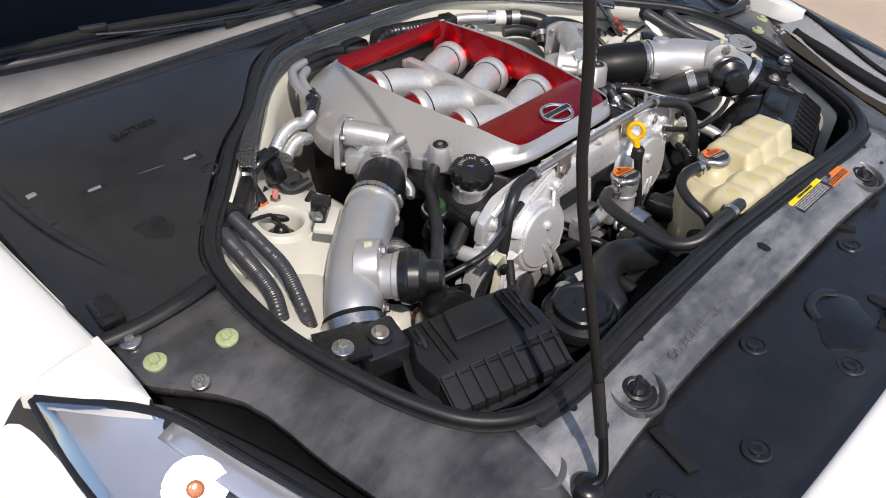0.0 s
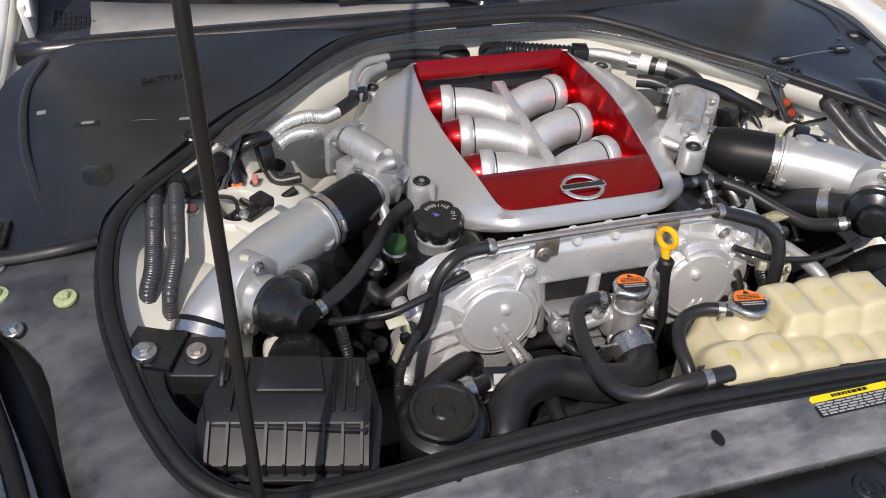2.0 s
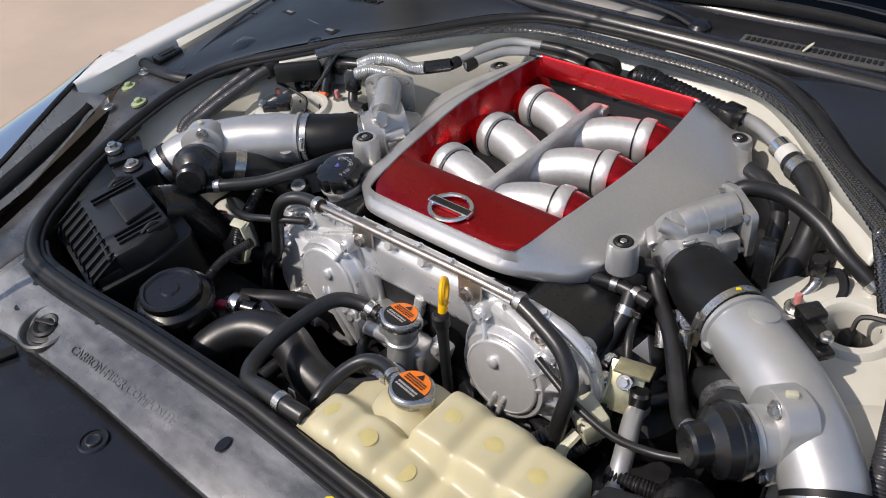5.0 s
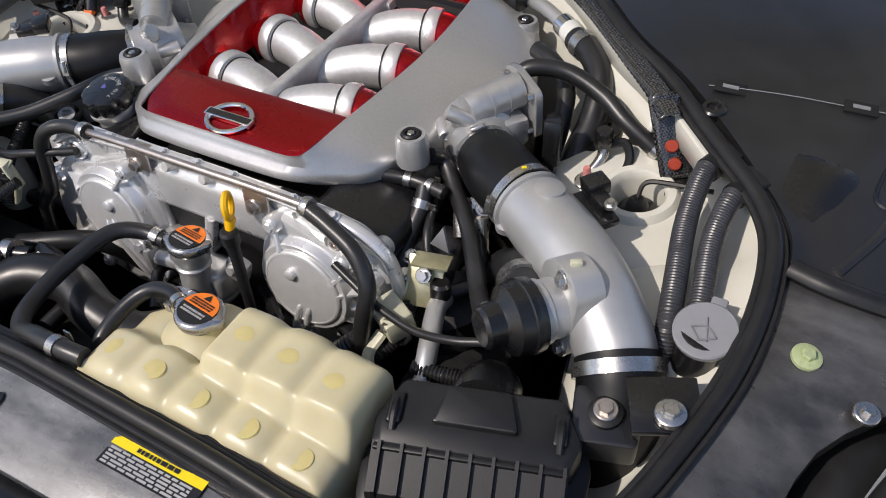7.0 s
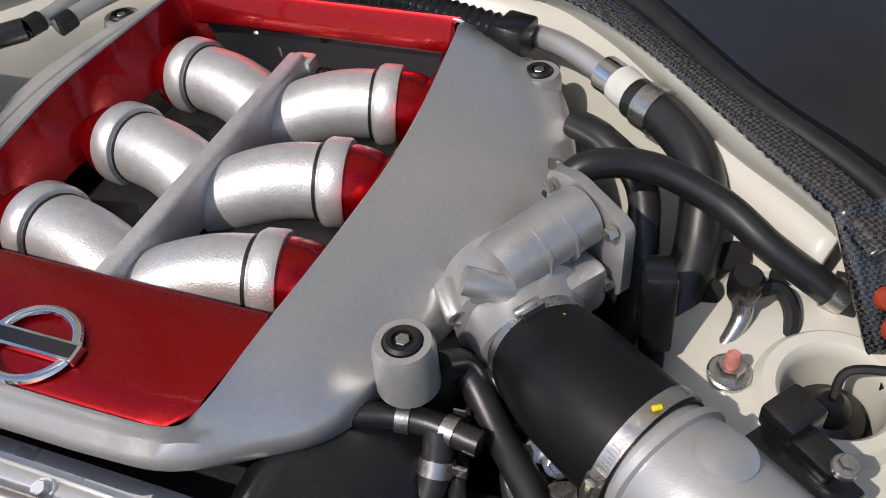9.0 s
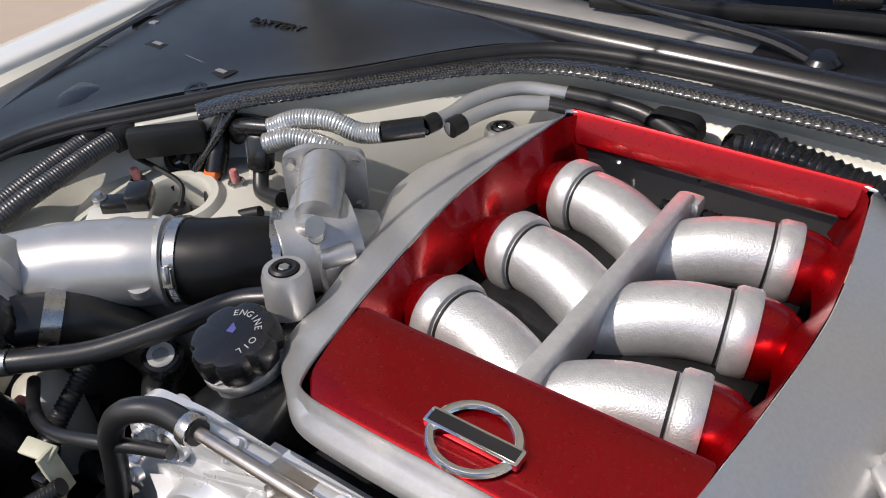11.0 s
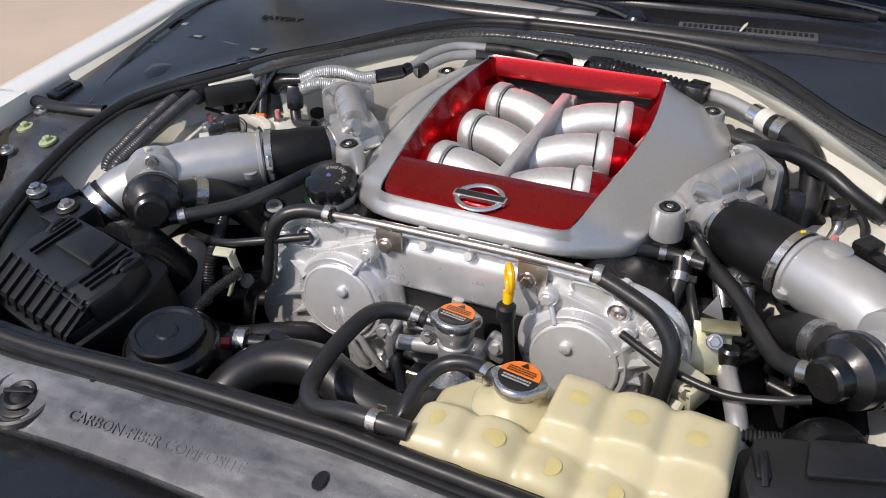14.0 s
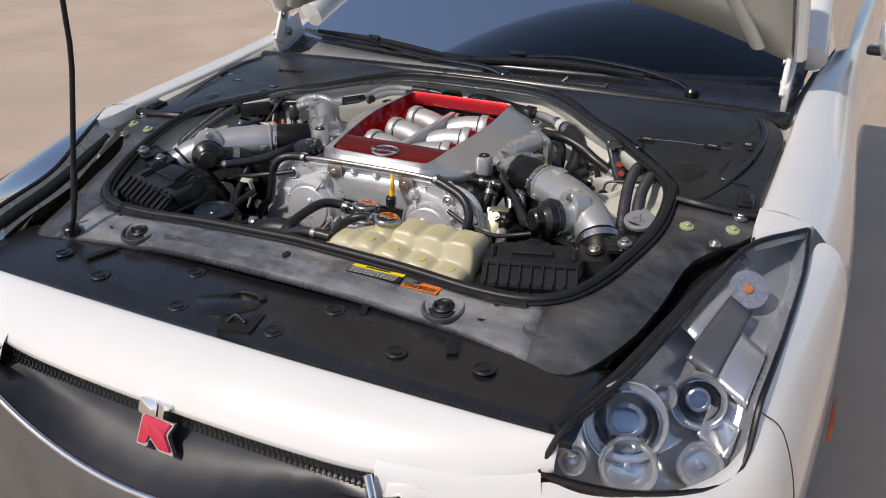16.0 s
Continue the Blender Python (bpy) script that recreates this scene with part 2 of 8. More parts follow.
def tube(pts, radius, n=8, sides=14, bm=None, ribs=0.0, pitch=0.0, cap=True, flat=1.0, closed=False, bore=0.0):
    """A tube along a smooth line. radius: a number or one for each point; ribs: depth of corrugations at that pitch."""
    bm = bm or bmesh.new()
    line = curve_points(pts, n)
    if pitch:
        fine = [line[0]]
        for a, b in zip(line, line[1:]):
            k = max(1, int((b - a).length / (pitch / 4) + 0.5))
            fine += [a.lerp(b, (j + 1) / k) for j in range(k)]
        line = fine
    m = len(line)
    rad = [radius] * m if not hasattr(radius, "__len__") else list(np.interp(np.linspace(0, 1, m), np.linspace(0, 1, len(radius)), radius))
    rings, up, dist = [], None, 0.0
    for i, c in enumerate(line):
        d = (line[min(i + 1, m - 1)] - line[max(i - 1, 0)]).normalized()
        if up is None:
            up = d.orthogonal().normalized() if abs(d.z) > 0.95 else Vector((0, 0, 1))
        up = (up - d * up.dot(d)).normalized()
        side = d.cross(up)
        if i:
            dist += (c - line[i - 1]).length
        r = rad[i] + (ribs * (0.5 + 0.5 * math.cos(2 * math.pi * dist / pitch)) if pitch else 0)
        rings.append([bm.verts.new(c + (side * math.cos(a) + up * (math.sin(a) * flat)) * r) for a in (2 * math.pi * k / sides for k in range(sides))])
    for a, b in zip(rings, rings[1:]):
        for k in range(sides):
            bm.faces.new((a[k], a[(k + 1) % sides], b[(k + 1) % sides], b[k]))
    if cap:
        for ring, flip in ((rings[0], False), (rings[-1], True)):
            if bore:
                c = sum((v.co for v in ring), Vector()) / sides
                d = (line[0] - line[1] if not flip else line[-1] - line[-2]).normalized()
                inner = [bm.verts.new(c + (v.co - c) * bore) for v in ring]
                deep = [bm.verts.new(v.co - d * rad[0] * 0.6) for v in inner]
                for k in range(sides):
                    j = (k + 1) % sides
                    q = [(ring[k], ring[j], inner[j], inner[k]), (inner[k], inner[j], deep[j], deep[k])]
                    for f in q:
                        bm.faces.new(f if flip else f[::-1])
                bm.faces.new(deep if flip else deep[::-1])
            else:
                bm.faces.new(ring[::-1] if not flip else ring)
    bmesh.ops.recalc_face_normals(bm, faces=bm.faces)
    return bm


def frame_to(at, axis, turn=0.0):
    """A matrix that takes z onto the axis, at that place."""
    q = Vector(axis).to_track_quat("Z", "Y").to_matrix().to_4x4()
    return Matrix.Translation(at) @ q @ Matrix.Rotation(radians(turn), 4, "Z")


def lathe(profile, at, axis=(0, 0, 1), sides=32, bm=None, wave=None, turn=0.0):
    """A turned body: rows of (radius, height) from the bottom up. wave(angle): a factor on the radius."""
    bm = bm or bmesh.new()
    mat = frame_to(at, axis, turn)
    rings = []
    for r, z in profile:
        if r <= 1e-6:
            rings.append([bm.verts.new(mat @ Vector((0, 0, z)))])
            continue
        ring = []
        for k in range(sides):
            a = 2 * math.pi * k / sides
            f = wave(a) if wave else 1.0
            ring.append(bm.verts.new(mat @ Vector((r * f * math.cos(a), r * f * math.sin(a), z))))
        rings.append(ring)
    for a, b in zip(rings, rings[1:]):
        for k in range(sides):
            j = (k + 1) % sides
            if len(a) == 1 and len(b) > 1:
                bm.faces.new((a[0], b[j], b[k]))
            elif len(b) == 1 and len(a) > 1:
                bm.faces.new((a[k], a[j], b[0]))
            elif len(a) > 1:
                bm.faces.new((a[k], a[j], b[j], b[k]))
    for ring, flip in ((rings[0], True), (rings[-1], False)):
        if len(ring) > 2:
            bm.faces.new(ring[::-1] if flip else ring)
    return bm


def box(at, size, turn=(0, 0, 0), bm=None, round_=0.0, segs=2):
    """A box about its centre, its edges rounded."""
    bm = bm or bmesh.new()
    made = bmesh.ops.create_cube(bm, size=1.0, matrix=pose(*at, *turn) @ Matrix.Diagonal((*size, 1)))["verts"]
    if round_:
        edges = list({e for v in made for e in v.link_edges})
        bmesh.ops.bevel(bm, geom=edges, offset=round_, segments=segs, affect="EDGES", profile=0.5)
    return bm


def prism(outline, low, high, mat=None, bm=None, inset=0.0, crown=0.0):
    """An upright body over an outline in x, y; the top drawn in by a rounded edge."""
    bm = bm or bmesh.new()
    mat = mat or Matrix()
    c = Vector((sum(p[0] for p in outline) / len(outline), sum(p[1] for p in outline) / len(outline)))

    def ring(k, z):
        out = []
        for p in outline:
            v = Vector(p[:2]) - c
            v = c + v * (1 - k / max(1e-6, v.length))
            out.append(bm.verts.new(mat @ Vector((v.x, v.y, z))))
        return out
    rows = [ring(0, low), ring(0, high - inset)]
    if inset:
        rows += [ring(inset * 0.3, high - inset * 0.3), ring(inset, high)]
    for a, b in zip(rows, rows[1:]):
        for k in range(len(a)):
            j = (k + 1) % len(a)
            bm.faces.new((a[k], a[j], b[j], b[k]))
    bm.faces.new(rows[0][::-1])
    bm.faces.new(rows[-1])
    bmesh.ops.recalc_face_normals(bm, faces=bm.faces)
    return bm


def rounded(points, r, n=4):
    """The outline with its corners rounded."""
    out, m = [], len(points)
    for i in range(m):
        p, a, b = Vector(points[i][:2]), Vector(points[i - 1][:2]), Vector(points[(i + 1) % m][:2])
        d = min(r, (a - p).length * 0.45, (b - p).length * 0.45)
        s, e = p + (a - p).normalized() * d, p + (b - p).normalized() * d
        for k in range(n + 1):
            t = k / n
            out.append((s * (1 - t) ** 2 + p * 2 * t * (1 - t) + e * t * t)[:])
    return out


def sheet(rows, bm=None, closed=False, both=False):
    """A surface through rows of points."""
    bm = bm or bmesh.new()
    vs = [[bm.verts.new(p) for p in row] for row in rows]
    for a, b in zip(vs, vs[1:]):
        k = len(a)
        for j in range(k if closed else k - 1):
            bm.faces.new((a[j], a[(j + 1) % k], b[(j + 1) % k], b[j]))
    return bm


def mirror(pts, s=-1):
    return [(s * p[0], *p[1:]) for p in pts]


def hexbolt(at, axis, r, parent, material=None, h=0.006, washer=True, name="bolt"):
    bm = lathe([(r * 1.0, 0), (r * 1.0, h * 0.85), (r * 0.9, h), (0, h)], at, axis, 6)
    if washer:
        lathe([(r * 1.55, -0.002), (r * 1.55, 0.0012), (r * 1.4, 0.002), (0, 0.002)], at, axis, 20, bm)
    return part(name, bm, material or STEEL, parent, smooth=30)


def band(at, axis, r, w, parent, name="hose_clamp", screw=0.0):
    """A worm-drive clamp round a pipe, with its screw housing."""
    bm = lathe([(r * 0.96, -w / 2), (r * 1.03, -w / 2), (r * 1.03, w / 2), (r * 0.96, w / 2)], at, axis, 40)
    m = frame_to(at, axis, screw)
    bmesh.ops.create_cube(bm, size=1, matrix=m @ pose(r * 1.08, 0, 0) @ Matrix.Diagonal((r * 0.13, r * 0.42, w * 0.85, 1)))
    lathe([(w * 0.28, -r * 0.22), (w * 0.34, -r * 0.22), (w * 0.34, r * 0.16), (w * 0.28, r * 0.18)], m @ Vector((r * 1.13, r * 0.12, 0)), m.to_3x3() @ Vector((0, 1, 0)), 8, bm)
    for k in range(9):
        bmesh.ops.create_cube(bm, size=1, matrix=m @ Matrix.Rotation(-0.28 - k * 0.055, 4, "Z") @ pose(r * 1.032, 0, 0) @ Matrix.Diagonal((r * 0.02, r * 0.022, w * 0.6, 1)))
    return part(name, bm, STEEL, parent, "steel worm-drive hose clamp")

# ---- ground and far yard ----
bm = bmesh.new()
bmesh.ops.create_grid(bm, x_segments=24, y_segments=24, size=120, matrix=Matrix.Translation((0, 0, GROUND)))
alone("ground", bm, CONCRETE, "sunlit tan concrete yard under the car", "ground", kind="structure")
bm = box((-9, 9.2, GROUND + 0.09), (24, 0.25, 0.20), round_=0.03)
alone("kerb", bm, CONCRETE, "low concrete kerb at the edge of the yard", "kerb", kind="structure")

# ---- car body ----
car = thing("car_body", (0, 0.9, GROUND), "white pearl sports car with its bonnet propped open", "car")

# wing: from the shut line outwards and down, station by station along the car
WING = [  # y, inner edge x, z, crown dx, width x
    (0.385, 0.700, 0.898, 0.795, 0.858), (0.47, 0.701, 0.903, 0.800, 0.864), (0.60, 0.702, 0.910, 0.805, 0.868), (0.80, 0.702, 0.925, 0.800, 0.862),
    (1.00, 0.705, 0.945, 0.790, 0.848), (1.25, 0.725, 0.965, 0.790, 0.838), (1.60, 0.760, 0.975, 0.800, 0.845), (2.40, 0.78, 0.98, 0.82, 0.86)]
for s, side in ((-1, "right"), (1, "left")):
    rows = []
    for y, xi, z, xc, xo in WING:
        rows.append([(s * xi, y, z - 0.035), (s * xi, y, z - 0.004), (s * (xi + 0.004), y, z), (s * (xi + 0.03), y, z + 0.004), (s * xc, y, z - 0.012), (s * (xc + 0.6 * (xo - xc)), y, z - 0.07),
                     (s * xo, y, z - 0.20), (s * (xo + 0.006), y, z - 0.32), (s * (xo - 0.01), y, z - 0.50), (s * (xo - 0.05), y, z - 0.66)])
    part("wing", sheet(rows), WHITE, car, sub=1, smooth=70)
    tip_in = [(0.700, 0.392, 0.8985), (0.700, 0.350, 0.8945), (0.701, 0.312, 0.8905), (0.704, 0.284, 0.8885)]
    tip_out = [(0.786, 0.388, 0.8840), (0.762, 0.352, 0.8885), (0.734, 0.312, 0.8895), (0.709, 0.281, 0.8895)]
    rows = []
    for p, q in zip(tip_in, tip_out):
        r_ = [(p[0], p[1], p[2] - 0.03), p] + [tuple(Vector(p).lerp(Vector(q), k) + Vector((0, 0, 0.005 * math.sin(math.pi * k)))) for k in (0.3, 0.6, 0.85)] + [q, (q[0] + 0.001, q[1], q[2] - 0.02)]
        rows.append(mirror(r_, s))
    part("wing_tip", sheet(rows), WHITE, car, smooth=60)
    # nose corner below and outboard of the lamp
    tail = lambda x, y: [(x, y, 0.45), (x - 0.02, y, 0.3)]
    nose = [[(0.790, 0.392, 0.866), (0.835, 0.39, 0.850), (0.860, 0.39, 0.78), (0.868, 0.39, 0.62)] + tail(0.86, 0.39),
            [(0.790, 0.288, 0.845), (0.832, 0.285, 0.820), (0.860, 0.28, 0.73), (0.867, 0.28, 0.60)] + tail(0.86, 0.28),
            [(0.784, 0.125, 0.820), (0.818, 0.12, 0.790), (0.848, 0.12, 0.70), (0.857, 0.12, 0.58)] + tail(0.85, 0.12),
            [(0.776, 0.010, 0.795), (0.805, 0.0, 0.750), (0.832, 0.0, 0.66), (0.842, 0.0, 0.55)] + tail(0.835, 0.0),
            [(0.762, -0.055, 0.706), (0.785, -0.07, 0.67), (0.80, -0.08, 0.60), (0.805, -0.09, 0.52)] + tail(0.80, -0.09),
            [(0.67, -0.152, 0.708), (0.68, -0.185, 0.67), (0.68, -0.205, 0.60), (0.68, -0.215, 0.5)] + tail(0.68, -0.22),
            [(0.585, -0.205, 0.722), (0.58, -0.24, 0.68), (0.575, -0.262, 0.61), (0.57, -0.27, 0.5)] + tail(0.57, -0.27),
            [(0.548, -0.207, 0.752), (0.52, -0.25, 0.70), (0.50, -0.285, 0.62), (0.49, -0.30, 0.5)] + tail(0.49, -0.30)]
    part("bumper_corner", sheet([mirror(r, s) for r in nose]), WHITE, car, sub=2, smooth=70)
    part("panel_gap", tube(mirror([(0.772, 0.0, 0.775), (0.805, 0.0, 0.751), (0.8335, 0.0, 0.66), (0.843, 0.0, 0.55)], s), 0.0009, 5, 6), GLOSSBLACK, car)
    part("side_marker", sheet([[(s * 0.869, 0.24, 0.615), (s * 0.869, 0.31, 0.625)], [(s * 0.869, 0.235, 0.585), (s * 0.869, 0.305, 0.600)]]), ORANGEFILM, car, "amber side marker", solid=0.006)
    # door mirror
    bm = lathe([(0, -0.11), (0.06, -0.10), (0.085, -0.04), (0.088, 0.03), (0.07, 0.085), (0.0, 0.11)], (s * 0.94, 1.34, 1.005), (s, 0.12, 0.1), 24)
    for v in bm.verts:
        v.co.z = 1.005 + (v.co.z - 1.005) * 0.72
    mir = part("door_mirror", bm, WHITE, car)
    part("mirror_stalk", box((s * 0.86, 1.36, 0.968), (0.10, 0.05, 0.02), (0, 0, 0), round_=0.008), GLOSSBLACK, mir)
    # pillar and door glass
    part("windscreen_pillar", tube([(s * 0.70, 1.12, 0.985), (s * 0.66, 1.5, 1.19), (s * 0.60, 1.95, 1.36)], 0.035, 6), WHITE, car)
    part("door_window", sheet([[(s * 0.745, 1.22, 0.985), (s * 0.64, 1.66, 1.23), (s * 0.58, 2.1, 1.36)], [(s * 0.77, 1.3, 0.98), (s * 0.77, 1.75, 0.985), (s * 0.775, 2.2, 0.99)]]), GLASS, car)

# bumper: centre band above the grille
rows = []
half = ((0, -0.199, 0.808, -0.299, 0.738), (0.12, -0.199, 0.808, -0.298, 0.738), (0.25, -0.196, 0.808, -0.293, 0.738), (0.345, -0.193, 0.808, -0.285, 0.739), (0.44, -0.189, 0.808, -0.262, 0.741), (0.52, -0.184, 0.808, -0.228, 0.748), (0.560, -0.180, 0.808, -0.204, 0.764))
for x, yt, zt, yb, zb in [(-x, *r) for x, *r in half[:0:-1]] + list(half):
    zt, zb = zt - 0.010 - 0.025 * x * x, zb - 0.012
    rows.append([(x, yt + 0.014, zt - 0.02), (x, yt + 0.004, zt - 0.001), (x, yt - 0.005, zt), (x, yt + (yb - yt) * 0.4, zt + (zb - zt) * 0.18), (x, yt + (yb - yt) * 0.78, zt + (zb - zt) * 0.55), (x, yb, zb), (x, yb + 0.012, zb - 0.012)])
part("front_bumper", sheet(rows), WHITE, car, sub=2, smooth=70)
# sides of the grille opening
CHEEK = ((0.346, -0.283, 0.741), (0.39, -0.276, 0.7405), (0.44, -0.262, 0.742), (0.48, -0.247, 0.744), (0.52, -0.229, 0.749), (0.545, -0.214, 0.757), (0.562, -0.203, 0.764))
for s in (-1, 1):
    rows = [[(s * x, y + 0.022, z + 0.010), (s * x, y + 0.006, z - 0.003), (s * (x + 0.004), y - 0.003, z - 0.018), (s * (x + 0.010), y - 0.012, z - 0.05), (s * (x + 0.02), y - 0.024, z - 0.11), (s * (x + 0.03), y - 0.03, z - 0.2)] for x, y, z in CHEEK[:6]]
    part("bumper_cheek", sheet(rows), WHITE, car, smooth=70)
for s in (-1, 1):
    rows = [[(s * 0.345, -0.287, 0.738), (s * 0.375, -0.312, 0.68), (s * 0.40, -0.338, 0.58), (s * 0.42, -0.345, 0.42)], [(s * 0.43, -0.266, 0.735), (s * 0.45, -0.295, 0.67), (s * 0.47, -0.315, 0.57), (s * 0.48, -0.32, 0.42)], [(s * 0.53, -0.226, 0.735), (s * 0.53, -0.245, 0.68), (s * 0.52, -0.28, 0.58), (s * 0.51, -0.29, 0.42)]]
    part("grille_surround", sheet(rows), WHITE, car, solid=0.012, sub=1, smooth=60)
    part("grille_trim", tube([(s * 0.345, -0.293, 0.734), (s * 0.372, -0.318, 0.68), (s * 0.396, -0.344, 0.58), (s * 0.41, -0.35, 0.46)], 0.006, 6), CHROME, car, "bright trim beside the grille")
# grille: dark panel, wire mesh, lower bar
rows = [[(x, -0.262 + 0.1 * x * x, 0.748), (x, -0.280 + 0.1 * x * x, 0.70), (x, -0.305 + 0.15 * x * x, 0.665 + 0.2 * x * x), (x, -0.35 + 0.25 * x * x, 0.640 + 0.6 * x * x), (x, -0.37 + 0.25 * x * x, 0.632 + 0.68 * x * x)] for x in np.linspace(-0.40, 0.40, 15)]
part("grille_panel", sheet(rows), PLASTIC, car, "black grille panel", smooth=60)
bm = bmesh.new()
for i in range(-40, 41):
    for d in (-1, 1):
        x = i * 0.009
        if 0.04 < abs(x) < 0.35:
            tube([(x, -0.283 + 0.08 * x * x, 0.733), (x + d * 0.016, -0.292 + 0.08 * x * x, 0.700)], 0.0012, 1, 4, bm)
tagged(part("grille_mesh", bm, GLOSSBLACK, car, "black wire grille mesh"), kind="stuff")
part("lower_trim", tube([(x, -0.372 + 0.25 * x * x, 0.632 + 0.68 * x * x) for x in np.linspace(-0.40, 0.40, 11)], 0.005, 3), CHROME, car, "thin bright trim along the lower grille")
rows = [[(x, -0.370 + 0.25 * x * x, 0.628 + 0.68 * x * x), (x, -0.395 + 0.25 * x * x, 0.59 + 0.4 * x * x), (x, -0.405 + 0.25 * x * x, 0.52), (x, -0.40 + 0.25 * x * x, 0.36)] for x in np.linspace(-0.42, 0.42, 15)]
part("lower_grille", sheet(rows), GREYPAINT, car, "grey lower grille bar", smooth=60)

# badge on the grille: two plain stacked shapes
badge = thing("grille_badge", (0, -0.30, 0.67), "chrome badge with a red lower shape on the grille", "badge")
bd = Matrix.Translation((0.0, -0.306, 0.705)) @ Matrix.Rotation(radians(66), 4, "X")
bm = prism(rounded([(-0.036, 0.008), (-0.002, 0.008), (-0.002, 0.032), (-0.036, 0.032)], 0.006), 0, 0.005, bd, inset=0.001)
prism(rounded([(0.002, 0.008), (0.012, 0.008), (0.012, 0.024), (0.022, 0.024), (0.022, 0.032), (0.0, 0.032)], 0.003), 0, 0.005, bd, bm, inset=0.001)
part("upper_shape", bm, CHROME, badge)
bm = prism(rounded([(-0.028, -0.034), (-0.014, -0.034), (-0.010, -0.018), (0.012, -0.034), (0.034, -0.034), (0.018, -0.012), (0.028, 0.006), (-0.024, 0.008)], 0.004), 0, 0.006, bd, inset=0.001)
part("lower_shape", bm, BADGERED, badge, "red enamel shape")
bm = prism(rounded([(-0.032, -0.038), (-0.012, -0.038), (-0.008, -0.024), (0.010, -0.038), (0.040, -0.038), (0.023, -0.012), (0.033, 0.008), (-0.028, 0.011)], 0.004), -0.004, 0.003, bd)
part("rim", bm, CHROME, badge)

# inner wing gutters: pale painted rail under each wing edge
for s in (-1, 1):
    part("wing_gutter", sheet([[(s * (xi - 0.022), y, z - 0.040), (s * (xi - 0.004), y, z - 0.034), (s * (xi + 0.002), y, z - 0.01)] for y, xi, z, xc, xo in WING[1:6]]), BAYWHITE, car, solid=0.004)

# bonnet, propped open: leaf with a folded rim, hinged at the back
HINGE_Y, HINGE_Z, RISE = 0.985, 0.985, radians(62)


def lid(u, v, w=0.0):
    """A point of the open bonnet: u across, v forward from the hinge line, w out of its upper face."""
    return (u, HINGE_Y - v * math.cos(RISE) + w * math.sin(RISE), HINGE_Z + v * math.sin(RISE) + w * math.cos(RISE))


def leaf(w, margin):
    rows = []
    for i in range(17):
        a = -1 + i / 8
        half = 0.69 - margin
        back = 0.03 + margin + 0.13 * (1 - a * a)
        front = 1.18 - margin - 0.16 * a * a
        rows.append([lid(a * half * (1 - 0.10 * (k / 12)), back + (front - back) * k / 12, w + 0.05 * (1 - a * a)) for k in range(13)])
    return rows


bonnet = part("bonnet_skin", sheet(leaf(0.0, 0.0)), WHITE, car, "white outer skin of the raised bonnet", solid=0.004, smooth=60)
inner = sheet(leaf(-0.025, 0.02))
part("bonnet_inner", inner, shade("pale primer under the bonnet", (0.50, 0.50, 0.43), 0.4, vary=0.06, scale=8), bonnet, "pale inner panel of the bonnet", solid=0.006, smooth=60)
for s in (-1, 1):
    part("bonnet_rim", tube([lid(s * 0.685, 0.05, -0.012), lid(s * 0.665, 0.4, -0.012), lid(s * 0.625, 1.0, -0.012)], 0.014, 6, 8), WHITE, bonnet)
    part("bonnet_rib", tube([lid(s * 0.60, 0.09, -0.034), lid(s * 0.45, 0.45, -0.03), lid(s * 0.40, 1.0, -0.034)], 0.022, 6, 10, flat=0.5), bpy.data.materials["pale primer under the bonnet"], bonnet)
    bm = box((s * 0.672, 0.965, 0.955), (0.012, 0.13, 0.075), (18, 0, 0), round_=0.004)
    box((s * 0.665, 0.93, 0.99), (0.012, 0.035, 0.10), (-28, 0, 0), bm, 0.004)
    hg = part("bonnet_hinge", bm, WHITE, car, "white bonnet hinge")
    hexbolt((s * 0.660, 0.955, 0.965), (-s, 0, 0), 0.008, hg)
    hexbolt((s * 0.660, 0.935, 1.015), (-s, 0, 0), 0.008, hg)

# windscreen, cabin behind it, scuttle and wipers
rows = []
for i in range(13):
    a = -1 + i / 6
    y0, z0 = 0.908 + 0.12 * a * a, 0.936
    rows.append([(a * (0.70 - 0.11 * k / 6), y0 + (0.84 + 0.05 * a * a) * k / 6, z0 + (0.43 * k / 6 - 0.02 * (k / 6) ** 2 * 2)) for k in range(7)])
ws = part("windscreen", sheet(rows), GLASS, car, "blue tinted windscreen", smooth=60)
bm = box((0, 1.75, 0.90), (1.36, 1.3, 0.10), round_=0.02)
box((0, 2.35, 1.12), (1.2, 0.06, 0.42), (0, 0, 0), bm, 0.02)
part("dashboard", bm, CABIN, car, "dark dashboard behind the windscreen")
rows = [[(a * 0.59, 1.755 + 0.17 * a * a, 1.325), (a * 0.56, 2.1, 1.37), (a * 0.54, 2.7, 1.33)] for a in np.linspace(-1, 1, 9)]
part("roof", sheet(rows), WHITE, car, solid=0.02, smooth=60)
part("screen_band", sheet([[(a * 0.685, 0.914 + 0.12 * a * a, 0.9405) for a in np.linspace(-1, 1, 13)], [(a * 0.680, 0.940 + 0.12 * a * a, 0.9545) for a in np.linspace(-1, 1, 13)]]), GLOSSBLACK, car, solid=0.002)

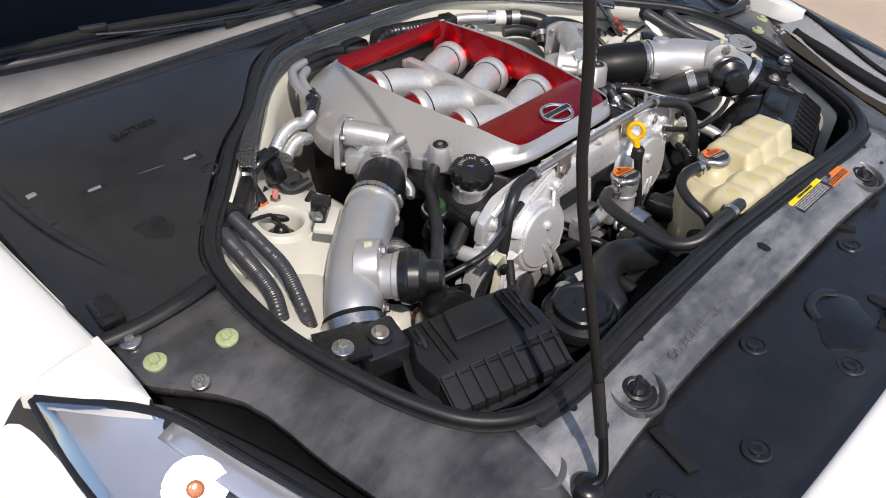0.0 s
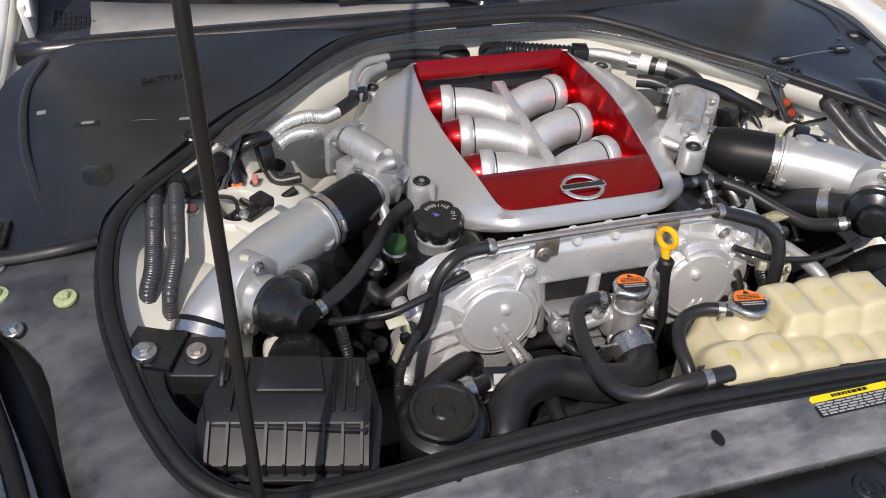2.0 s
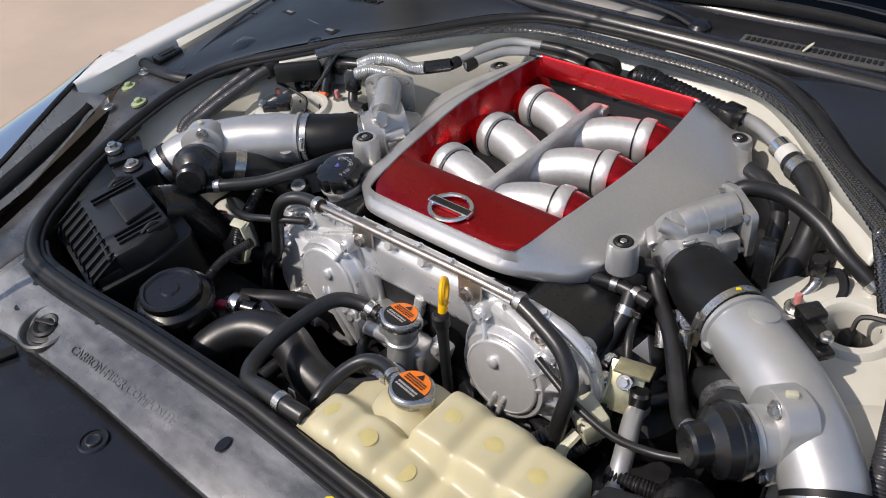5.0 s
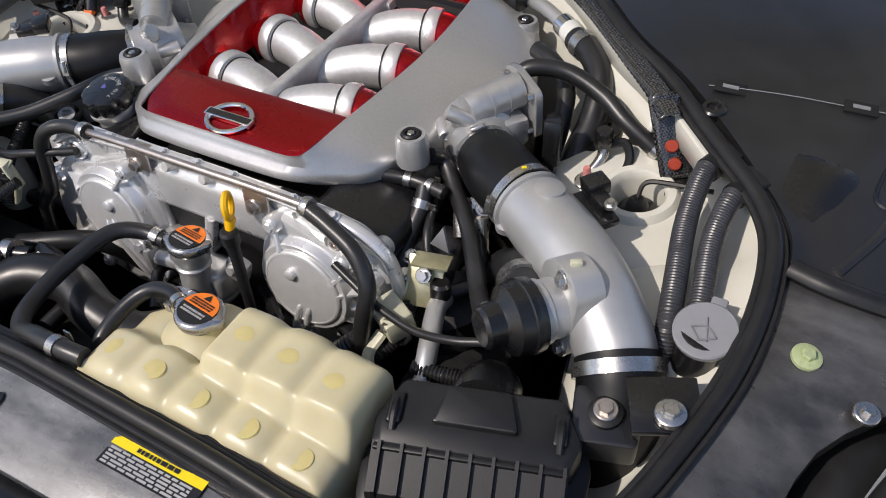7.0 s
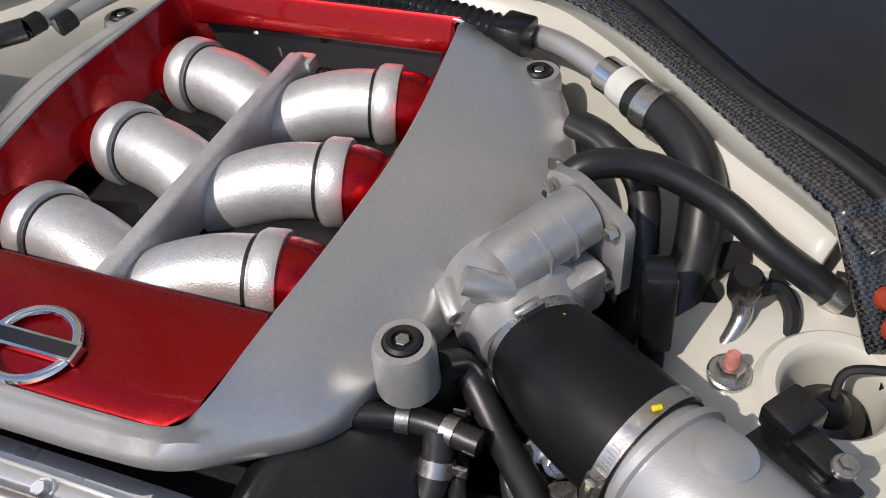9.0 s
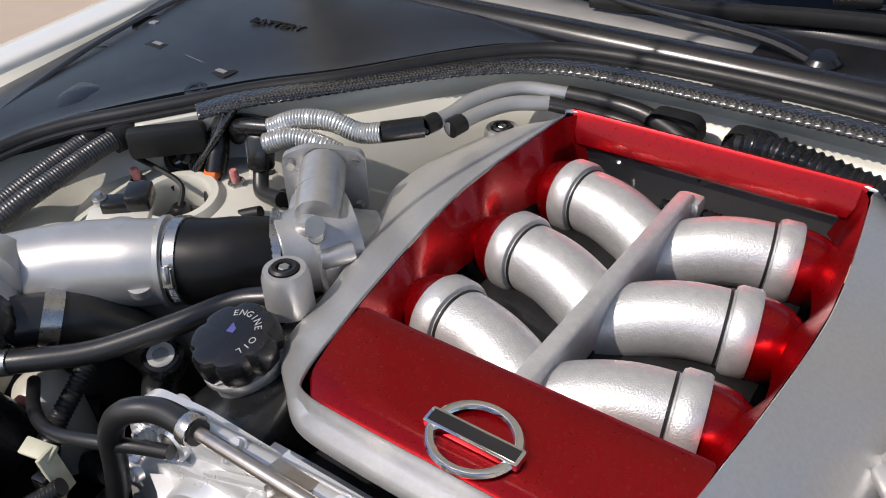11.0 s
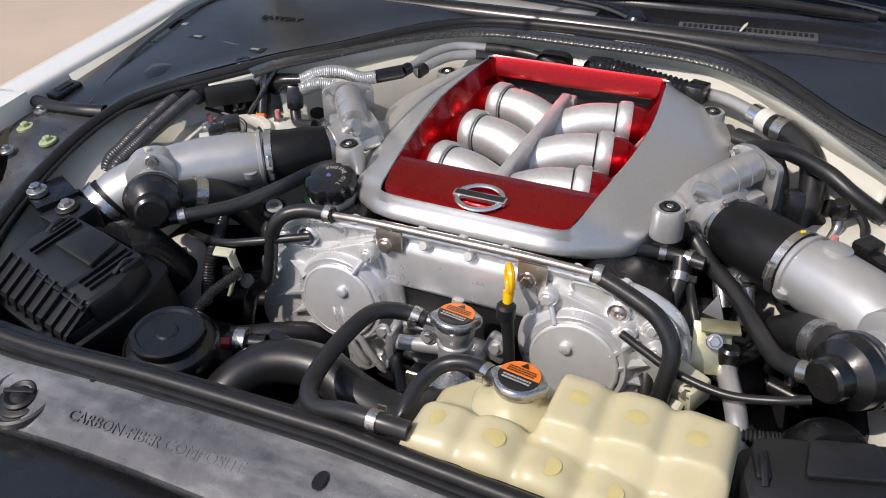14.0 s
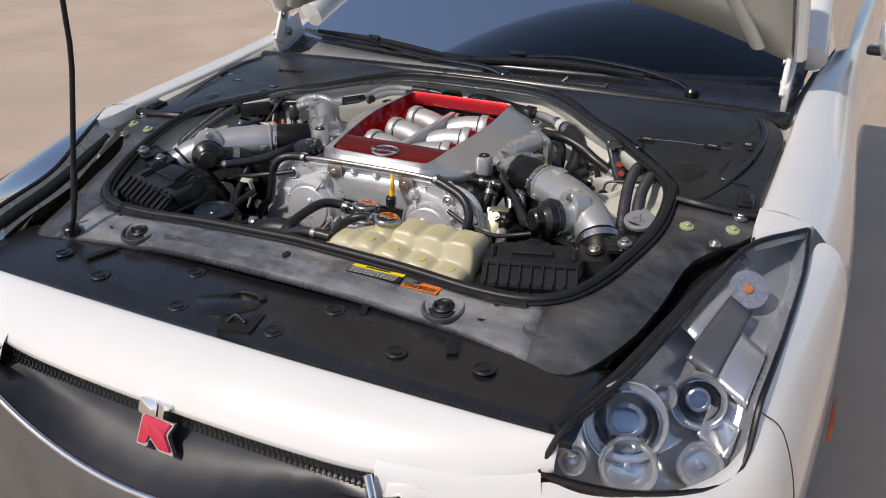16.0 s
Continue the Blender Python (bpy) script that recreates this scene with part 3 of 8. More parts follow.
# ---- panels round the bay ----
SEAL = [(0, 0.055, 0.842), (0.20, 0.050, 0.838), (0.34, 0.043, 0.832), (0.425, 0.048, 0.834), (0.478, 0.082, 0.839), (0.511, 0.14, 0.848), (0.532, 0.20, 0.859), (0.551, 0.28, 0.871), (0.555, 0.355, 0.885), (0.545, 0.42, 0.895),
        (0.518, 0.465, 0.902), (0.476, 0.508, 0.908), (0.436, 0.549, 0.913), (0.395, 0.592, 0.918), (0.331, 0.645, 0.924), (0.245, 0.735, 0.932), (0.16, 0.785, 0.936), (0.0, 0.797, 0.937)]
ring = SEAL + mirror(SEAL[-2:0:-1])
loop = curve_points(ring + [ring[0]], 8)
seal = thing("bonnet_seal", (0, 0.4, 0.84), "black rubber weatherstrip round the engine bay", "seal")
bm = tube(ring + [ring[0]], 0.0078, 8, 12, cap=False, flat=0.9)
part("bulb", bm, RUBBER, seal)
for off, r, drop, reach in ((-0.0092, 0.0036, 0.003, 9.0), (0.0095, 0.0034, 0.0035, 9.0), (0.0150, 0.0030, 0.0055, 0.12), (-0.0145, 0.0030, 0.006, 0.12)):
    pts = []
    m = len(loop)
    for i in range(0, m - 1, 4):
        d = loop[(i + 1) % (m - 1)] - loop[i - 1 if i else m - 2]
        nrm = Vector((d.y, -d.x, 0)).normalized()
        pts.append(loop[i] + nrm * off - Vector((0, 0, drop)))
    if reach > 1:
        pts.append(pts[0])
    else:
        pts = sorted((p for p in pts if p.y < reach and abs(p.x) < 0.45), key=lambda p: p.x)
    part("lip", tube([tuple(p) for p in pts], r, 3, 8, cap=False, flat=0.8), RUBBER, seal)

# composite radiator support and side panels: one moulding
IN = [(0, 0.050, 0.837), (0.20, 0.045, 0.833), (0.35, 0.040, 0.827), (0.435, 0.046, 0.828), (0.487, 0.078, 0.832), (0.521, 0.138, 0.840), (0.542, 0.20, 0.851), (0.561, 0.28, 0.862), (0.565, 0.355, 0.876), (0.563, 0.392, 0.882)]
OUT = [(0, -0.030, 0.817), (0.20, -0.028, 0.812), (0.35, -0.034, 0.803), (0.44, -0.045, 0.796), (0.525, -0.054, 0.791), (0.576, 0.05, 0.796), (0.602, 0.15, 0.814), (0.624, 0.262, 0.842), (0.695, 0.345, 0.862), (0.697, 0.395, 0.870)]
rows_in, rows_out = curve_points(mirror(IN[:0:-1]) + IN, 4), curve_points(mirror(OUT[:0:-1]) + OUT, 4)
rows = []
for a, b in zip(rows_in, rows_out):
    r = [a - Vector((0, 0, 0.010 if a.y > 0.29 else 0.035)), a]
    for k in (0.15, 0.3, 0.5, 0.7, 0.88, 1.0):
        p = a.lerp(b, k)
        p.z += 0.006 * math.sin(k * math.pi)
        r.append(p)
    r.append(b - Vector((0, 0, 0.012)))
    rows.append([tuple(p) for p in r])
support = thing("radiator_support", (0, 0, 0.78), "smeared black carbon fibre composite radiator support and side panels", "panel")
beam_rows = [r for r in rows if abs(r[1][0]) < 0.46]
for s in (-1, 1):
    # added black sheet; its colour paints the shade down in the gap
    part("gap_shade", sheet([[(s * x0, y, z), (s * x1, y, z)] for x0, x1, y, z in ((0.54, 0.60, -0.06, 0.745), (0.56, 0.64, 0.05, 0.760), (0.59, 0.68, 0.18, 0.790), (0.60, 0.71, 0.30, 0.815), (0.64, 0.72, 0.36, 0.830))]), RUBBER, support, "added black sheet for the shade beside the lamp", solid=0.003)
n_side = next(i for i, r in enumerate(rows) if abs(r[1][0]) < 0.46)
# beam takes the lighter copy, its sheen put into the colour
part("front_beam", sheet(beam_rows), BEAMSHEEN, support, "smeared front beam with sheen painted into its grey", smooth=50, solid=0.003)
part("side_panel", sheet(rows[:n_side + 1]), SMEARED, support, smooth=50, solid=0.003)
part("side_panel", sheet(rows[-n_side - 1:]), SMEARED, support, smooth=50, solid=0.003)


def top_of_support(x, y):
    """Height of the moulding near the front."""
    k = min(1, max(0, (0.047 - y) / 0.077))
    back = float(np.interp(abs(x), [0, 0.20, 0.35, 0.44], [0.837, 0.833, 0.827, 0.828]))
    return back - float(np.interp(abs(x), [0, 0.35, 0.44], [0.020, 0.024, 0.030])) * k + 0.006 * math.sin(k * math.pi)


# recessed bonnet bump stops, raised bosses; black discs paint the shade of small holes
for s in (-1, 1):
    z = top_of_support(0.31, -0.002)
    bm = lathe([(0.020, -0.014), (0.022, -0.012), (0.028, 0.001), (0.031, 0.004), (0.034, 0.003), (0.035, -0.002)], (s * 0.309, -0.004, z - 0.002), (0, -0.18, 1), 36)
    cup = part("bump_stop_cup", bm, SMEARED, support)
    bm = lathe([(0.0235, -0.002), (0.0235, 0.0), (0.022, 0.001), (0, 0.001)], (s * 0.309, -0.004, z - 0.002), (0, -0.18, 1), 30)
    part("cup_floor", bm, BAYDARK, cup)
    bm = lathe([(0.017, 0), (0.017, 0.005), (0.014, 0.007), (0.010, 0.005), (0.006, 0.009), (0, 0.009)], (s * 0.309, -0.004, z - 0.003), (0, -0.18, 1), 24)
    box((s * 0.309, -0.004, z + 0.004), (0.030, 0.005, 0.007), (10, 0, 20), bm, 0.001)
    part("rubber_stop", bm, RUBBER, cup)
    for x, y, r in ((0.384, 0.026, 0.005), (0.373, -0.006, 0.0065), (0.25, 0.03, 0.003)):
        part("hole_disc", lathe([(r, 0), (r, 0.0012), (0, 0.0012)], (s * x, y, top_of_support(x, y) + 0.0005), (0, -0.2, 1), 16), GLOSSBLACK, support)
    bm = lathe([(0.034, -0.006), (0.031, 0.0010), (0.027, 0.0022), (0.024, 0.0010), (0, 0.0012)], (s * 0.462, 0.012, top_of_support(0.44, 0.012) - 0.003), (0.05 * s, -0.25, 1), 28)
    part("boss", bm, SMEARED, support)
    # raised bolt tower beside the lamp
    bm = lathe([(0.045, -0.012), (0.030, 0.0), (0.016, 0.010), (0.013, 0.011), (0, 0.011)], (s * 0.550, 0.106, 0.806), (s * 0.25, -0.1, 1), 24)
    tw = part("bolt_tower", bm, SMEARED, support)
    hexbolt((s * 0.550, 0.106, 0.818), (s * 0.25, -0.1, 1), 0.0075, tw)
bm = lathe([(0.0055, 0), (0.0055, 0.0014), (0, 0.0014)], (0.008, 0.010, top_of_support(0, 0.010) + 0.001), (0, -0.2, 1), 16)
for v in bm.verts:
    v.co.y = 0.010 + (v.co.y - 0.010) * 1.7
part("hole_disc", bm, GLOSSBLACK, support)


def lettering(text, size, mat, depth, parent, material, name="lettering"):
    """Raised writing in the built-in font, at a matrix in plan units."""
    cu = bpy.data.curves.new(name, "FONT")
    cu.body, cu.size, cu.extrude, cu.align_x, cu.align_y, cu.resolution_u = text, size, depth, "CENTER", "CENTER", 2
    tmp = bpy.data.objects.new("tmp", cu)
    me = bpy.data.meshes.new_from_object(tmp)
    bpy.data.objects.remove(tmp)
    bm = bmesh.new()
    bm.from_mesh(me)
    bm.transform(mat)
    return part(name, bm, material, parent, smooth=20)


lettering("CARBON-FIBER COMPOSITE", 0.0150, Matrix.Translation((-0.152, -0.004, top_of_support(-0.15, -0.004) + 0.0009)) @ Matrix.Rotation(radians(-1.3), 4, "Y") @ Matrix.Rotation(radians(19), 4, "X") @ Matrix.Rotation(radians(2), 4, "Z"), 0.0004, support, BEAMSHEEN)


def bars(rows, x0, x1, y0, y1, mat, material, parent, seed=1, name="print_bar", fill=0.62):
    """Unreadable print: rows of short bars."""
    rng = random.Random(seed)
    bm = bmesh.new()
    step = (y1 - y0) / rows
    for i in range(rows):
        x = x0
        while x < x1 - 0.001:
            w = min(rng.uniform(0.003, 0.009) * (x1 - x0) / 0.06, x1 - x)
            yc = y0 + (i + 0.5) * step
            vs = [bm.verts.new(mat @ Vector(p)) for p in ((x, yc - step * fill / 2, 0), (x + w, yc - step * fill / 2, 0), (x + w, yc + step * fill / 2, 0), (x, yc + step * fill / 2, 0))]
            bm.faces.new(vs)
            x += w + (x1 - x0) * 0.022
    return part(name, bm, material, parent)


# warning labels on the support
sticker = thing("warning_label", (0.18, 0.022, 0.838), "yellow and black warning label on the radiator support", "label")
lm = Matrix.Translation((0.175, 0.021, top_of_support(0.175, 0.021) + 0.0012)) @ Matrix.Rotation(radians(3), 4, "X")
part("label_sheet", prism([(-0.048, -0.013), (0.048, -0.013), (0.048, 0.013), (-0.048, 0.013)], 0, 0.0006, lm), LABELBLACK, sticker)
part("yellow_strip", prism([(-0.048, 0.005), (0.048, 0.005), (0.048, 0.013), (-0.048, 0.013)], 0.0004, 0.0012, lm), YELLOW, sticker)
bars(5, -0.045, 0.040, -0.012, 0.004, lm @ Matrix.Translation((0, 0, 0.0012)), PRINT, sticker, 3)
bars(1, -0.022, 0.022, 0.006, 0.012, lm @ Matrix.Translation((0, 0, 0.0018)), LABELBLACK, sticker, 4)
sticker = thing("warning_label", (0.262, 0.022, 0.838), "orange warning label on the radiator support", "label")
lm = Matrix.Translation((0.259, 0.019, top_of_support(0.259, 0.019) + 0.0008)) @ Matrix.Rotation(radians(3), 4, "X")
part("label_sheet", prism([(-0.031, -0.011), (0.031, -0.011), (0.031, 0.011), (-0.031, 0.011)], 0, 0.0008, lm), ORANGE, sticker)
bars(3, -0.028, 0.028, -0.009, 0.001, lm @ Matrix.Translation((0, 0, 0.0014)), LABELBLACK, sticker, 5)
bars(1, -0.024, -0.004, 0.003, 0.009, lm @ Matrix.Translation((0, 0, 0.0014)), LABELBLACK, sticker, 6)

# front panel between bumper and support
apron = thing("front_cover_panel", (0, -0.07, 0.74), "black plastic cover panel behind the front bumper", "panel")
rows = []
for x in np.linspace(-0.575, 0.575, 31):
    e = max(0, abs(x) - 0.30)
    y0 = -0.005 - 0.3 * e * e
    y1 = -0.193 + 0.05 * x * x
    drop = 0.03 * x * x
    rows.append([(x, y0 + 0.03, 0.786 - drop), (x, y0, 0.795 - drop), (x, y0 - 0.05, 0.7985 - drop), (x, -0.10, 0.7988 - drop), (x, -0.14, 0.7975 - drop), (x, y1 + 0.016, 0.7955 - drop), (x, y1 + 0.010, 0.7915 - drop), (x, y1 + 0.004, 0.7925 - drop), (x, y1 - 0.004, 0.7945 - drop), (x, y1 - 0.006, 0.775)])
part("panel", sheet(rows), APRON, apron, solid=0.003, smooth=55)


def apron_z(y):
    return float(np.interp(y, [-0.18, -0.14, -0.06, -0.005], [0.7955, 0.7975, 0.7987, 0.795]))


for x, y in ((-0.133, -0.056), (-0.085, -0.152), (-0.276, -0.132), (0.147, -0.057), (0.096, -0.147), (0.290, -0.116), (-0.40, -0.10), (0.42, -0.10)):
    z = apron_z(y)
    bm = lathe([(0.0, 0.0004), (0.0125, 0.0004), (0.0130, 0.0018), (0.0150, 0.0020), (0.0165, 0.0)], (x, y, z), (0, 0, 1), 24)
    cl = part("clip_recess", bm, APRON, apron)
    bm = lathe([(0.0085, 0.0003), (0.0085, 0.0018), (0.007, 0.0024), (0.005, 0.0016), (0, 0.0016)], (x, y, z), (0, 0, 1), 20)
    part("push_clip", bm, GLOSSBLACK, cl)
# latch opening and slots: inner shade painted near-black (also for clips, lettering)
NEARBLACK = shade("near-black shade, clips and lettering", (0.004, 0.004, 0.004), 0.8, vary=0.1)
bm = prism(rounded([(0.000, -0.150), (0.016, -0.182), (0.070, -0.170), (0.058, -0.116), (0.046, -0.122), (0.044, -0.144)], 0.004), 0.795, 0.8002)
op = part("latch_opening", bm, NEARBLACK, apron, "near-black patch for the shade in the latch opening")
part("latch_hood", tube([(-0.036, -0.090, 0.799), (-0.02, -0.074, 0.801), (0.012, -0.072, 0.801), (0.030, -0.086, 0.7995)], 0.0065, 6, 10, flat=0.6), PLASTIC, op)
part("latch_dish", prism(rounded([(-0.078, -0.118), (-0.036, -0.088), (0.024, -0.078), (0.040, -0.105), (0.0, -0.150), (-0.048, -0.158)], 0.012), 0.794, 0.7996, inset=0.001), GLOSSBLACK, op)
part("latch_striker", tube([(0.020, -0.16, 0.800), (0.030, -0.150, 0.809), (0.048, -0.152, 0.801)], 0.003, 6, 8), BAYDARK, op)
for x, y, w, h, rz in ((-0.336, -0.070, 0.062, 0.016, 72), (0.186, -0.034, 0.012, 0.030, 20), (0.356, -0.07, 0.018, 0.04, 25)):
    part("slot", box((x, y, apron_z(y) + 0.001), (w, h, 0.004), (0, 0, rz), round_=0.001), NEARBLACK, apron)

# rear side covers over battery and brake servo
BATTERY_AT = (-0.475, 0.700)
for s, what in ((-1, "battery"), (1, "brake servo")):
    cov = thing("side_cover", (s * 0.6, 0.6, 0.86), f"black plastic cover over the {what} beside the scuttle", "cover", "bay side covers")
    inn = [(0.566, 0.392, 0.888), (0.553, 0.440, 0.897), (0.498, 0.506, 0.909), (0.416, 0.594, 0.919), (0.341, 0.652, 0.927), (0.25, 0.75, 0.934), (0.18, 0.790, 0.937)]
    out = [(0.695, 0.40, 0.874), (0.692, 0.47, 0.885), (0.691, 0.55, 0.894), (0.690, 0.65, 0.906), (0.688, 0.76, 0.920), (0.60, 0.845, 0.928), (0.36, 0.822, 0.934)]
    a, b = curve_points(inn, 5), curve_points(out, 5)
    rows = []
    for p, q in zip(a, b):
        r = [p - Vector((0, 0, 0.02)), p]
        for k in (0.08, 0.2, 0.4, 0.6, 0.8, 0.93, 1.0):
            v = p.lerp(q, k)
            v.z += -0.004 + 0.006 * math.sin(k * math.pi)
            r.append(v)
        r.append(q - Vector((0, 0, 0.02)))
        rows.append([(s * v.x, v.y, v.z) for v in r])
    part("cover_panel", sheet(rows), PLASTIC, cov, solid=0.003, smooth=50)
    grid_ = [Vector(v) for r_ in rows for v in r_[2:-1]]

    def on_cover(x, y, up=0.0):
        near = sorted(grid_, key=lambda v: (v.x - x) ** 2 + (v.y - y) ** 2)[:4]
        ws = [1 / (1e-6 + (v.x - x) ** 2 + (v.y - y) ** 2) for v in near]
        return (x, y, sum(v.z * w for v, w in zip(near, ws)) / sum(ws) + up)

    def flat_on(x, y, up):
        """Matrix lying on the cover at a place."""
        o, px, py = (Vector(on_cover(*q)) for q in ((x, y), (x + 0.06, y), (x, y + 0.03)))
        ex = (px - o).normalized()
        ez = ex.cross(py - o).normalized()
        return Matrix.Translation(o + ez * up) @ Matrix((ex, ez.cross(ex), ez)).transposed().to_4x4()

    # raised lip along the outboard side, seam in grey to paint its glint, clips
    part("lip", tube([(s * 0.60, 0.41, 0.889), (s * 0.628, 0.48, 0.897), (s * 0.655, 0.60, 0.910), (s * 0.66, 0.72, 0.921), (s * 0.64, 0.80, 0.928)], 0.005, 6, 8, flat=0.4), PLASTIC, cov)
    part("seam_glint", tube([on_cover(s * x, y, 0.0022) for x, y in ((0.435, 0.596), (0.475, 0.604), (0.52, 0.611), (0.56, 0.618), (0.61, 0.628))], 0.0005, 4, 6), GREYCAP, cov)
    for x, y in ((0.456, 0.601), (0.578, 0.622)):
        bm = box(on_cover(s * x, y, 0.0014), (0.032, 0.018, 0.003), (2, 4 * s, 8 * s), round_=0.001)
        cl = part("clip", bm, NEARBLACK, cov)
        part("clip_slot", box(on_cover(s * x, y - 0.001, 0.0030), (0.016, 0.005, 0.002), (2, 4 * s, 8 * s)), GREYCAP, cl)
    bm = lathe([(0.013, -0.004), (0.013, 0.003), (0.011, 0.005), (0.007, 0.005), (0.006, 0.002), (0, 0.002)], on_cover(s * 0.450, 0.562), (0, -0.1, 1), 24)
    part("push_stud", bm, GLOSSBLACK, cov)
    if s < 0:
        lettering("BATTERY", 0.017, flat_on(BATTERY_AT[0], BATTERY_AT[1], 0.0044) @ Matrix.Rotation(radians(5), 4, "Z"), 0.0008, cov, NEARBLACK)
    # moulded crease towards the wing and the raised pocket in the corner
    part("crease", tube([on_cover(s * x, y, 0.0005) for x, y in ((0.608, 0.822), (0.628, 0.775), (0.636, 0.750), (0.630, 0.710), (0.617, 0.671), (0.598, 0.652))], 0.0030, 5, 8, flat=0.6), PLASTIC, cov)
    part("dimple", lathe([(0.016, 0.0002), (0.014, 0.0016), (0.010, 0.0018), (0.006, 0.0008), (0, 0.0006)], on_cover(s * 0.555, 0.500, 0.0005), (0, -0.1, 1), 24), PLASTIC, cov)
    a_, b_, c_, d_ = (Vector((s * x, y, 0)) for x, y in ((0.534, 0.540), (0.604, 0.533), (0.572, 0.440), (0.533, 0.462)))
    rows = []
    for i in range(9):
        e0, e1 = a_.lerp(b_, i / 8), d_.lerp(c_, i / 8)
        rows.append([on_cover(e0.lerp(e1, j / 8).x, e0.lerp(e1, j / 8).y, -0.001 + 0.006 * math.sin(math.pi * i / 8) ** 0.6 * math.sin(math.pi * (j / 8) ** 0.6)) for j in range(9)])
    part("scoop", sheet(rows), GLOSSBLACK, cov, smooth=60)
    part("moulded_line", tube([on_cover(s * x, y, 0.0008) for x, y in ((0.666, 0.501), (0.640, 0.499), (0.617, 0.500), (0.612, 0.520), (0.620, 0.587))], 0.0022, 4, 6), GLOSSBLACK, cov)
    part("slot_rib", box(on_cover(s * 0.649, 0.599, 0.001), (0.022, 0.006, 0.004), (2, 4 * s, 3 * s), round_=0.001), GLOSSBLACK, cov)
    rc = part("round_recess", lathe([(0.021, 0.0), (0.019, 0.0014), (0.017, 0.0006), (0.010, 0.0002), (0, 0.0002)], on_cover(s * 0.646, 0.664, 0.001), (0, -0.1, 1), 28), NEARBLACK, cov)
    part("recess_clip", box(on_cover(s * 0.638, 0.664, 0.003), (0.012, 0.008, 0.003), (2, 4 * s, 0), round_=0.001), GREYCAP, rc)
    # rubber strip at the front edge
    bm = tube([(s * 0.565, 0.398, 0.889), (s * 0.60, 0.390, 0.889), (s * 0.65, 0.392, 0.884), (s * 0.70, 0.402, 0.880)], 0.010, 6, 10, flat=0.8)
    part("rubber_strip", bm, RUBBER, cov, "rubber strip at the edge of the cover")
    # green, zinc fasteners on the side panel
    for (x, y, z, r, m, l) in ((0.597, 0.323, 0.8727, 0.012, GREEN, "green chromated"), (0.667, 0.349, 0.8687, 0.012, GREEN, "green chromated"), (0.672, 0.386, 0.8777, 0.012, STEEL, "zinc plated"), (0.648, 0.298, 0.8617, 0.010, STEEL, "zinc plated")):
        f = thing("panel_bolt", (s * x, y, z), f"{l} bolt with washer on the side panel", "bolt", "side panel bolts")
        part("washer", lathe([(r, -0.002), (r, 0.0012), (r * 0.9, 0.002), (0, 0.002)], (s * x, y, z), (s * 0.12, -0.12, 1), 24), m, f)
        part("head", lathe([(r * 0.5, 0.001), (r * 0.5, 0.006), (r * 0.42, 0.007), (0, 0.007)], (s * x, y, z), (s * 0.12, -0.12, 1), 6), m, f, smooth=25)

# scuttle: dark panel, trough greyed to paint its reflection, slotted vents and wipers
scut = thing("scuttle_panel", (0, 0.85, 0.90), "black scuttle panel below the windscreen, reflection painted on its trough", "panel")


def scuttle_edge(x):
    """Front edge of the scuttle, its top height, and the foot of the glass."""
    a = x / 0.69
    return 0.806 + 0.050 * a * a, 0.946 - 0.024 * a * a, 0.912 + 0.12 * a * a


rows = []
for x in np.linspace(-0.69, 0.69, 33):
    y0, z, y1 = scuttle_edge(x)
    f = y0 + 0.034
    rows.append([(x, y0, z - 0.028), (x, y0 + 0.003, z - 0.007), (x, y0 + 0.010, z - 0.001), (x, y0 + 0.018, z), (x, y0 + 0.026, z - 0.003), (x, f, z - 0.011), (x, f + 0.5 * (y1 - f), z - 0.011), (x, y1 - 0.012, 0.931), (x, y1, 0.938), (x, y1 + 0.02, 0.934)])
part("panel", sheet(rows), APRON, scut, solid=0.003, smooth=45)
rows = []
for x in np.linspace(-0.585, -0.02, 18):
    y0, z, y1 = scuttle_edge(x)
    rows.append([(x, y0 + 0.048, z - 0.0085), (x, y0 + 0.048 + 0.5 * (y1 - 0.010 - y0 - 0.048), z - 0.0082), (x, y1 - 0.012, 0.9345)])
part("trough", sheet(rows), shade("trough with reflection in its grey", (0.23, 0.226, 0.216), 0.5, vary=0.12, scale=20, spec=0.5), scut, "trough with reflection in its grey", solid=0.002)
for s, x0, x1 in ((1, 0.108, 0.285), (-1, -0.642, -0.540)):
    xm = (x0 + x1) / 2
    y0, z, y1 = scuttle_edge(xm)
    yc = y0 + 0.060 if s > 0 else 0.946
    vent = part("vent", box((xm, yc, z - 0.008), (x1 - x0 + 0.012, 0.030 if s > 0 else 0.072, 0.004), (0 if s > 0 else 7, 0, 5 * s), round_=0.001), shade("vent grey", (0.085, 0.083, 0.078), 0.5) if s > 0 else PLASTIC, scut)
    bm = bmesh.new()
    n = int((x1 - x0) / 0.0072)
    for i in range(n):
        x = x0 + 0.003 + i * (x1 - x0 - 0.006) / (n - 1)
        for dy in ((0.0,) if s > 0 else (-0.026, -0.009, 0.008, 0.025)):
            box((x, yc + dy + math.tan(radians(5 * s)) * (x - xm), z - 0.0055 + (0 if s > 0 else 0.12 * dy)), (0.0045, 0.011, 0.002), (0 if s > 0 else 7, 0, 5 * s), bm)
    tagged(part("vent_slot", bm, NEARBLACK, vent), kind="stuff")
